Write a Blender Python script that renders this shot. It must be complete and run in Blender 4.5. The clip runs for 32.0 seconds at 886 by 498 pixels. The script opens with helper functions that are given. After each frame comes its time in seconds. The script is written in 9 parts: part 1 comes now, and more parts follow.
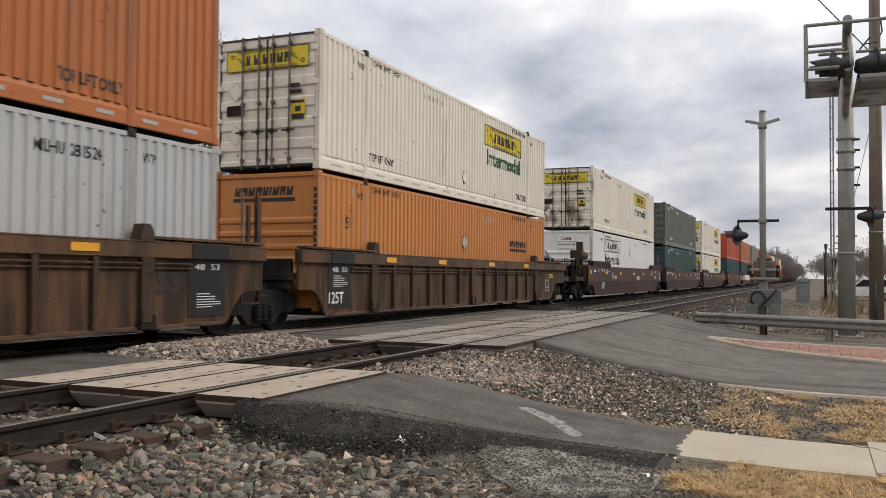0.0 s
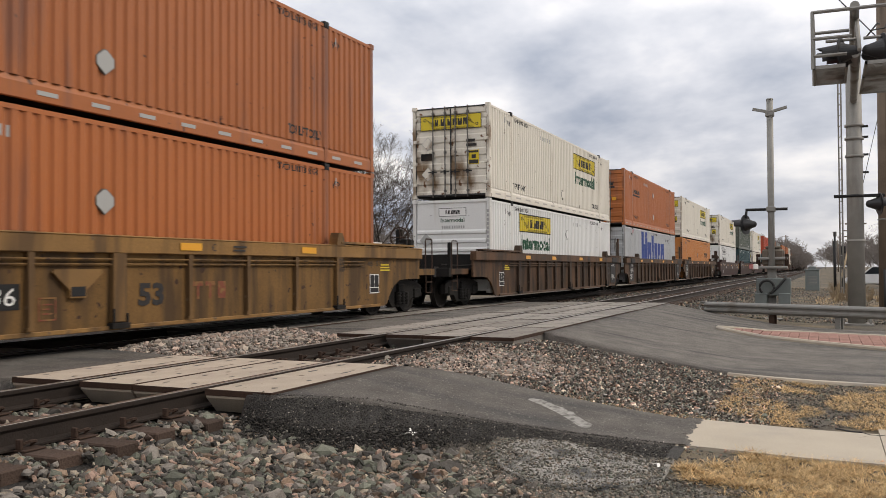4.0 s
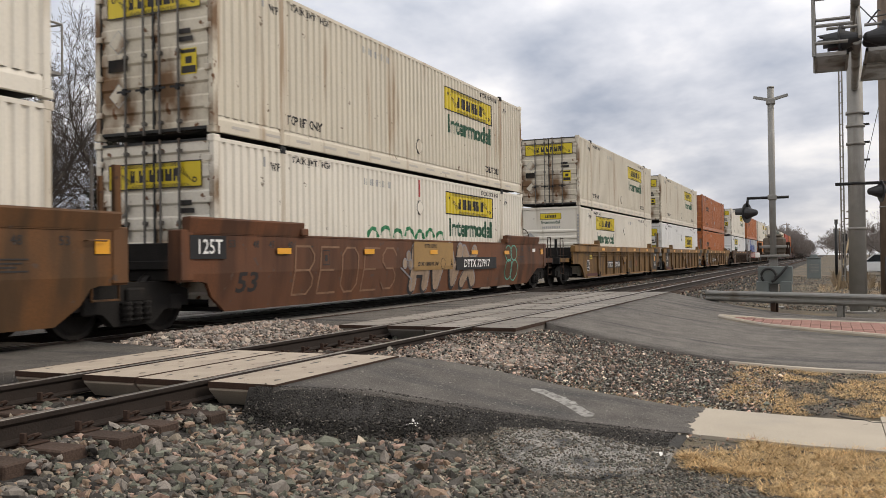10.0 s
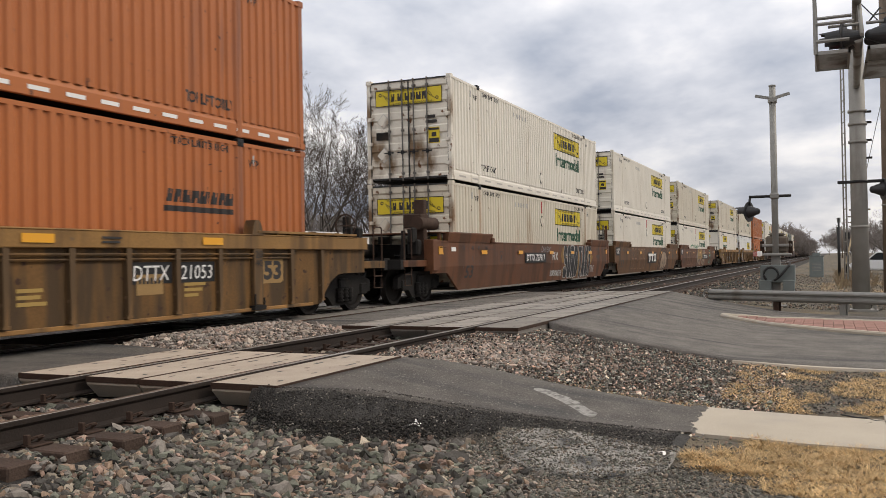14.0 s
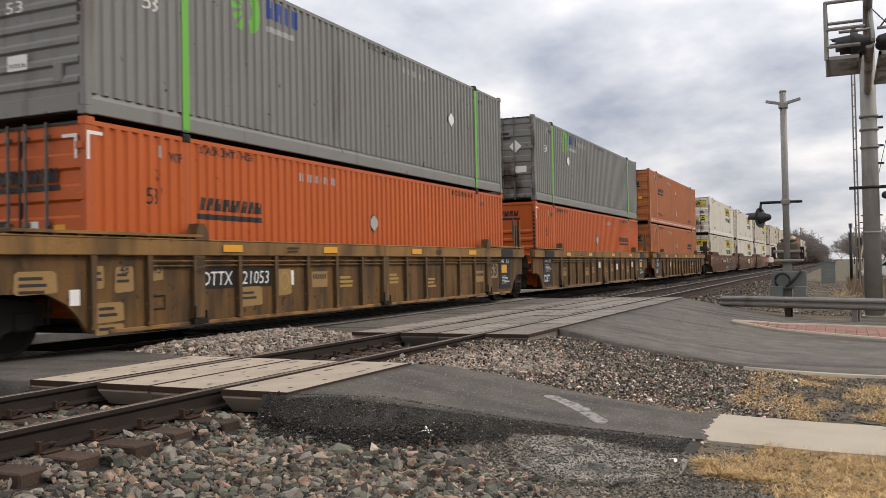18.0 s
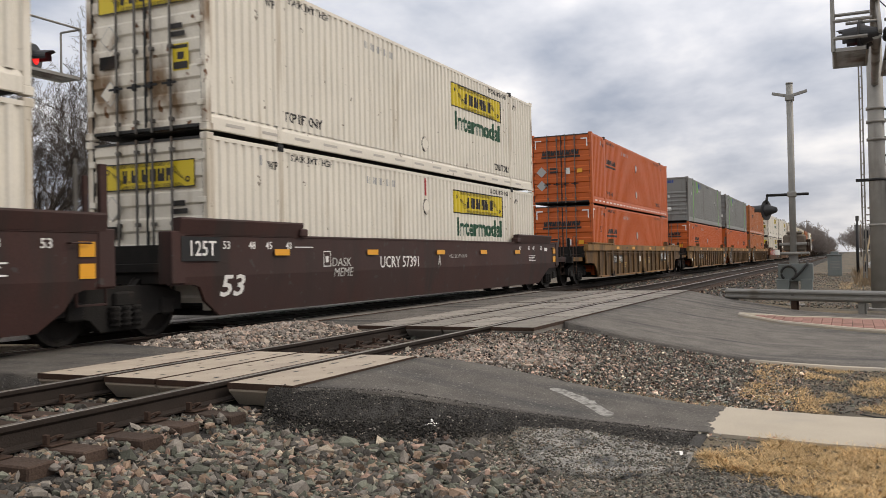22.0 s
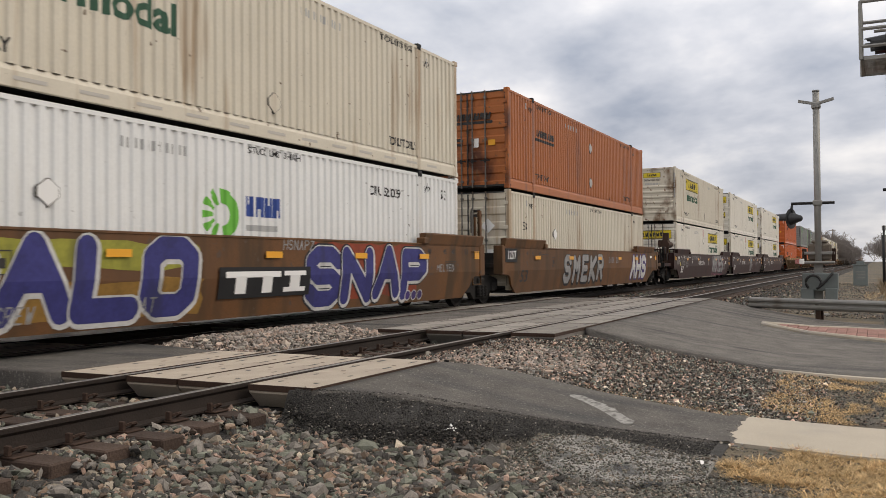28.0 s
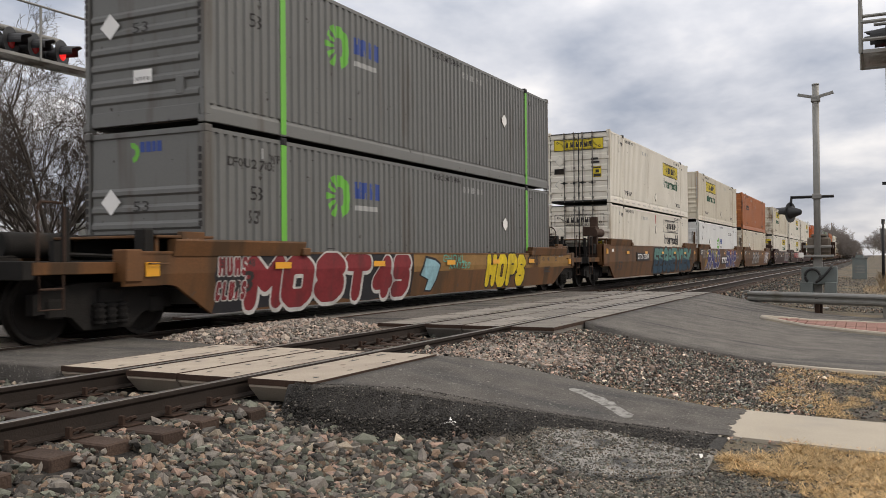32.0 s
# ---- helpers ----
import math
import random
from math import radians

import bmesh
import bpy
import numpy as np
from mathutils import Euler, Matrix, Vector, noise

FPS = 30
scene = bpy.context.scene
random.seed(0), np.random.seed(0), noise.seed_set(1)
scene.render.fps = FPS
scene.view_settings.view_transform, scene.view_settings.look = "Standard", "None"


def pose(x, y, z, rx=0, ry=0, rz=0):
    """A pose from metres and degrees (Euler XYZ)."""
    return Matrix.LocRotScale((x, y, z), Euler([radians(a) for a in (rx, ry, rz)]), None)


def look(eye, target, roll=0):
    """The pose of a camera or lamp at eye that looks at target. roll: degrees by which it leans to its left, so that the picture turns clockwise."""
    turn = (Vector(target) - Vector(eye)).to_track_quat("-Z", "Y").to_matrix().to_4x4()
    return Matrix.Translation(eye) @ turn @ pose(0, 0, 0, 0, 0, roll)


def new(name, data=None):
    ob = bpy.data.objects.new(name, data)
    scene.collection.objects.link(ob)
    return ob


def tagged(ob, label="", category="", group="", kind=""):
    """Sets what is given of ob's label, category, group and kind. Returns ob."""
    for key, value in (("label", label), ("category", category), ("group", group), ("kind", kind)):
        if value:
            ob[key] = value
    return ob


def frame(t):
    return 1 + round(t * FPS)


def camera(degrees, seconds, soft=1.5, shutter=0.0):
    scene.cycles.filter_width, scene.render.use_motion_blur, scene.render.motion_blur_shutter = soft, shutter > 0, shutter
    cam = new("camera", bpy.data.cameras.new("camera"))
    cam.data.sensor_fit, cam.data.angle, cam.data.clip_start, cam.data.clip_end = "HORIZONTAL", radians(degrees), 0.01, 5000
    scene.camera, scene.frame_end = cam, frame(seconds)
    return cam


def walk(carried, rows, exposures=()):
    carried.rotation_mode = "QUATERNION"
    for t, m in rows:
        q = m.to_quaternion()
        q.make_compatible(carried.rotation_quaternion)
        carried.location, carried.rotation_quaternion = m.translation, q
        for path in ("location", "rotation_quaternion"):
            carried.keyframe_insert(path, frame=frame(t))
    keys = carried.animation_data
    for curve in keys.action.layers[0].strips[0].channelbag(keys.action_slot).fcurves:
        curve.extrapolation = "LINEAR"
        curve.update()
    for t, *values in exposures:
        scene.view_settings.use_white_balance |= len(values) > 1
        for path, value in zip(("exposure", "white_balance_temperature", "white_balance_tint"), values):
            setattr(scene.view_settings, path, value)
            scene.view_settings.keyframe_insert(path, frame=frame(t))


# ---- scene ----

# ---- camera ----
EYE = (0.0, -10.662, 1.081)


def aim(yaw, pitch, roll):
    """Standing at EYE, looking yaw degrees from across the tracks towards along them."""
    a, b = radians(yaw), radians(pitch)
    d = Vector((math.sin(a) * math.cos(b), math.cos(a) * math.cos(b), math.sin(b)))
    return look(EYE, Vector(EYE) + d, roll)


cam = camera(53.47, 32.0, soft=0.65, shutter=0.12)
walk(cam, [
    (0.0, aim(66.94, 1.76, 0.40)),
    (0.5, aim(66.95, 1.49, 0.31)),
    (1.0, aim(67.00, 1.42, 0.22)),
    (1.5, aim(66.99, 1.39, 0.22)),
    (2.0, aim(66.91, 1.22, 0.26)),
    (2.5, aim(66.59, 1.24, 0.49)),
    (3.0, aim(66.27, 1.46, 0.18)),
    (3.5, aim(66.37, 1.38, -0.29)),
    (5.5, aim(66.62, 0.93, -0.06)),
    (6.0, aim(66.70, 0.93, -0.09)),
    (6.5, aim(66.87, 0.93, -0.22)),
    (7.0, aim(66.86, 0.85, -0.37)),
    (7.5, aim(66.63, 0.73, -0.47)),
    (8.0, aim(66.37, 0.77, -0.67)),
    (8.5, aim(65.98, 0.79, -0.54)),
    (9.0, aim(66.07, 0.84, -0.55)),
    (9.5, aim(66.35, 0.74, -0.74)),
    (10.0, aim(66.36, 0.69, -0.75)),
    (10.5, aim(66.39, 0.62, -0.71)),
    (11.0, aim(66.43, 0.61, -0.72)),
    (11.5, aim(66.32, 0.62, -0.89)),
    (12.0, aim(66.26, 0.65, -0.91)),
    (12.5, aim(66.43, 0.62, -0.91)),
    (13.0, aim(66.49, 0.54, -0.96)),
    (13.5, aim(66.19, 0.54, -0.93)),
    (14.0, aim(66.22, 0.70, -1.01)),
    (14.5, aim(66.45, 0.76, -1.00)),
    (16.5, aim(66.04, 0.99, -0.87)),
    (17.0, aim(65.68, 1.12, -0.93)),
    (17.5, aim(65.58, 1.16, -1.01)),
    (18.0, aim(65.58, 1.14, -1.10)),
    (18.5, aim(65.53, 1.11, -0.99)),
    (19.0, aim(65.39, 0.95, -1.11)),
    (19.5, aim(65.16, 0.77, -1.13)),
    (20.0, aim(65.22, 0.66, -1.23)),
    (20.5, aim(65.23, 0.62, -1.26)),
    (21.0, aim(65.30, 0.66, -1.43)),
    (21.5, aim(65.32, 0.66, -1.39)),
    (22.0, aim(65.22, 0.71, -1.20)),
    (22.5, aim(65.09, 0.72, -1.22)),
    (23.0, aim(65.06, 0.69, -1.29)),
    (23.5, aim(65.02, 0.79, -1.13)),
    (24.0, aim(65.09, 0.93, -1.21)),
    (24.5, aim(64.89, 1.10, -1.18)),
    (25.0, aim(64.72, 1.40, -0.97)),
    (25.5, aim(64.50, 1.56, -0.83)),
    (27.5, aim(64.11, 1.27, -0.44)),
    (28.0, aim(63.83, 1.03, -0.47)),
    (28.5, aim(63.61, 0.72, -0.69)),
    (29.0, aim(63.58, 0.51, -0.76)),
    (29.5, aim(63.64, 0.38, -0.83)),
    (30.0, aim(63.75, 0.25, -0.90)),
    (30.5, aim(63.75, 0.26, -0.70)),
    (31.0, aim(63.64, 0.32, -0.56)),
    (31.5, aim(63.61, 0.49, -0.54)),
    (32.0, aim(63.87, 0.64, -0.52)),
], exposures=((0.0, -0.22), (6.0, -0.14), (14.0, -0.16), (19.0, -0.14), (24.0, -0.22), (28.0, -0.25), (32.0, -0.22)))

# ---- sky, sun ----
world = bpy.data.worlds.new("overcast_sky")
scene.world = world
world.use_nodes = True
wn, wl = world.node_tree.nodes, world.node_tree.links
wn.clear()


def wnode(kind, **inputs):
    n = wn.new(kind)
    for k, v in inputs.items():
        n.inputs[int(k[1:])].default_value = v
    return n


def wmath(op, a, b):
    n = wn.new("ShaderNodeMath")
    n.operation = op
    for i, v in enumerate((a, b)):
        if isinstance(v, (int, float)):
            n.inputs[i].default_value = v
        else:
            wl.new(v, n.inputs[i])
    return n.outputs[0]


SUN_HEIGHT, SUN_TURN = radians(42), radians(153)
sky = wn.new("ShaderNodeTexSky")
sky.sky_type, sky.sun_disc = "NISHITA", False
sky.sun_elevation, sky.sun_rotation = SUN_HEIGHT, SUN_TURN
coord = wn.new("ShaderNodeTexCoord")
sep = wn.new("ShaderNodeSeparateXYZ")
wl.new(coord.outputs["Generated"], sep.inputs[0])
up = wmath("MAXIMUM", sep.outputs[2], 0.0)
low = wmath("ADD", up, 0.30)
comb = wn.new("ShaderNodeCombineXYZ")
wl.new(wmath("DIVIDE", sep.outputs[0], low), comb.inputs[0])
wl.new(wmath("DIVIDE", sep.outputs[1], low), comb.inputs[1])
big = wn.new("ShaderNodeTexNoise")
big.inputs["Scale"].default_value, big.inputs["Detail"].default_value, big.inputs["Roughness"].default_value = 1.15, 6, 0.52
big.inputs["Distortion"].default_value = 0.15
wl.new(comb.outputs[0], big.inputs["Vector"])
ramp = wn.new("ShaderNodeValToRGB")
ramp.color_ramp.elements[0].position, ramp.color_ramp.elements[0].color = 0.38, (0.50, 0.59, 0.76, 1)
ramp.color_ramp.elements[1].position, ramp.color_ramp.elements[1].color = 0.58, (1.47, 1.51, 1.57, 1)
mid = ramp.color_ramp.elements.new(0.48)
mid.color = (0.90, 0.98, 1.13, 1)
small = wn.new("ShaderNodeTexNoise")
small.inputs["Scale"].default_value, small.inputs["Detail"].default_value, small.inputs["Roughness"].default_value = 3.4, 7, 0.55
wl.new(comb.outputs[0], small.inputs["Vector"])
wl.new(wmath("ADD", wmath("MULTIPLY", big.outputs["Fac"], 0.82), wmath("MULTIPLY", small.outputs["Fac"], 0.18)), ramp.inputs[0])
# an overcast sky is brighter overhead than at the horizon
lift = wmath("MINIMUM", wmath("ADD", wmath("MULTIPLY", up, 1.80), 0.66), 1.40)
cloud = wn.new("ShaderNodeVectorMath")
cloud.operation = "SCALE"
haze = wn.new("ShaderNodeMix")
haze.data_type, haze.blend_type = "RGBA", "MULTIPLY"
haze.inputs[7].default_value = (0.97, 0.99, 1.05, 1)
wl.new(wmath("SUBTRACT", 1.0, wmath("MINIMUM", wmath("MULTIPLY", up, 3.0), 1.0)), haze.inputs[0])
wl.new(ramp.outputs[0], haze.inputs[6])
wl.new(haze.outputs[2], cloud.inputs[0])
wl.new(lift, cloud.inputs["Scale"])
blue = wnode("ShaderNodeBackground", _1=0.08)
wl.new(sky.outputs[0], blue.inputs[0])
grey = wnode("ShaderNodeBackground", _1=0.95)
wl.new(cloud.outputs[0], grey.inputs[0])
both = wn.new("ShaderNodeMixShader")
both.inputs[0].default_value = 0.9
wl.new(blue.outputs[0], both.inputs[1])
wl.new(grey.outputs[0], both.inputs[2])
wout = wn.new("ShaderNodeOutputWorld")
wl.new(both.outputs[0], wout.inputs[0])

sun = new("sun", bpy.data.lights.new("sun", "SUN"))
sun.data.energy, sun.data.angle, sun.data.color = 1.3, radians(14), (1.0, 0.94, 0.84)
sun.matrix_world = look((0, 0, 50), Vector((0, 0, 50)) - Vector((math.cos(SUN_HEIGHT) * 0.454, math.cos(SUN_HEIGHT) * -0.891, math.sin(SUN_HEIGHT))))
scene.view_settings.use_white_balance = True
scene.view_settings.white_balance_temperature, scene.view_settings.white_balance_tint = 7350, 12


# ---- materials ----
def material(name, base, rough=0.8, metal=0.0, vary=0.25, scale=3.0, fine=60.0, bump=0.15, stain=None, stain_amount=0.0,
             stain_scale=(1.2, 1.2, 1.2), per_object=0.0, per_island=0.0, tint=None, bump_distance=0.01, spec=0.3,
             chips=None, chip_amount=0.0, chip_scale=9.0,
             island_tints=((0.0, (1, 1, 1)), (0.24, (0.82, 0.98, 0.90)), (0.44, (1.35, 0.92, 0.75)), (0.60, (1.75, 1.30, 1.15)), (0.74, (0.48, 0.48, 0.5)), (0.90, (2.2, 2.05, 1.85)))):
    """A surface with broad and fine variation, optional stains of a second colour, and relief."""
    m = bpy.data.materials.new(name)
    m.use_nodes = True
    n, l = m.node_tree.nodes, m.node_tree.links
    p = n["Principled BSDF"]
    p.inputs["Roughness"].default_value, p.inputs["Metallic"].default_value = rough, metal
    p.inputs["Specular IOR Level"].default_value = spec
    tc = n.new("ShaderNodeTexCoord")

    def noisy(s, detail=4, mapping=None):
        t = n.new("ShaderNodeTexNoise")
        t.inputs["Scale"].default_value, t.inputs["Detail"].default_value = s, detail
        if mapping:
            mp = n.new("ShaderNodeMapping")
            mp.inputs["Scale"].default_value = mapping
            l.new(tc.outputs["Object"], mp.inputs["Vector"])
            l.new(mp.outputs[0], t.inputs["Vector"])
        else:
            l.new(tc.outputs["Object"], t.inputs["Vector"])
        return t.outputs["Fac"]

    def mixed(fac, a, b, kind="MIX"):
        x = n.new("ShaderNodeMix")
        x.data_type, x.blend_type = "RGBA", kind
        for sock, v in ((x.inputs[0], fac), (x.inputs[6], a), (x.inputs[7], b)):
            if hasattr(v, "links") or hasattr(v, "is_linked"):
                l.new(v, sock)
            else:
                sock.default_value = v if isinstance(v, (int, float)) else (*v, 1)
        return x.outputs[2]

    def spread(fac, lo, hi):
        r = n.new("ShaderNodeMapRange")
        r.inputs[1].default_value, r.inputs[2].default_value = lo, hi
        l.new(fac, r.inputs[0])
        return r.outputs[0]

    dark = tuple(c * (1 - vary) for c in base)
    light = tuple(min(1, c * (1 + vary * 0.8)) for c in base)
    broad, grain = noisy(scale), noisy(fine, 2)
    col = mixed(spread(broad, 0.3, 0.7), dark, light)
    col = mixed(spread(grain, 0.25, 0.75), mixed(0.5, col, dark), mixed(0.5, col, light))
    if tint:
        col = mixed(spread(noisy(scale * 0.37, 3), 0.45, 0.65), col, tint)
    if per_island or per_object:
        if per_island:
            rnd = n.new("ShaderNodeNewGeometry").outputs["Random Per Island"]
        else:
            rnd = n.new("ShaderNodeObjectInfo").outputs["Random"]
        k = per_island or per_object
        v = n.new("ShaderNodeHueSaturation")
        l.new(col, v.inputs["Color"])
        r = n.new("ShaderNodeMapRange")
        r.inputs[3].default_value, r.inputs[4].default_value = 1 - k, 1 + k
        l.new(rnd, r.inputs[0])
        l.new(r.outputs[0], v.inputs["Value"])
        col = v.outputs[0]
        if per_island:
            w = n.new("ShaderNodeTexWhiteNoise")
            w.noise_dimensions = "1D"
            l.new(rnd, w.inputs["W"])
            pick = n.new("ShaderNodeValToRGB")
            pick.color_ramp.interpolation = "CONSTANT"
            for i, (at, c) in enumerate(island_tints):
                e = pick.color_ramp.elements[i] if i < 2 else pick.color_ramp.elements.new(at)
                e.position, e.color = at, (*c, 1)
            l.new(w.outputs["Value"], pick.inputs[0])
            col = mixed(1.0, col, pick.outputs[0], "MULTIPLY")
    if stain:
        s = noisy(1.0, 6, stain_scale)
        col = mixed(spread(s, 0.66 - stain_amount * 0.42, 0.80 - stain_amount * 0.36), col, stain)
    if chips:
        col = mixed(spread(noisy(chip_scale, 9), 0.70 - chip_amount * 0.3, 0.73 - chip_amount * 0.3), col, chips)
    l.new(col, p.inputs["Base Color"])
    if bump:
        b = n.new("ShaderNodeBump")
        b.inputs["Strength"].default_value, b.inputs["Distance"].default_value = bump, bump_distance
        l.new(grain, b.inputs["Height"])
        l.new(b.outputs[0], p.inputs["Normal"])
    return m


def plain(name, base, rough=0.6, metal=0.0, emit=0.0):
    m = bpy.data.materials.new(name)
    m.use_nodes = True
    p = m.node_tree.nodes["Principled BSDF"]
    p.inputs["Base Color"].default_value = (*base, 1)
    p.inputs["Roughness"].default_value, p.inputs["Metallic"].default_value = rough, metal
    if emit:
        p.inputs["Emission Color"].default_value, p.inputs["Emission Strength"].default_value = (*base, 1), emit
    return m


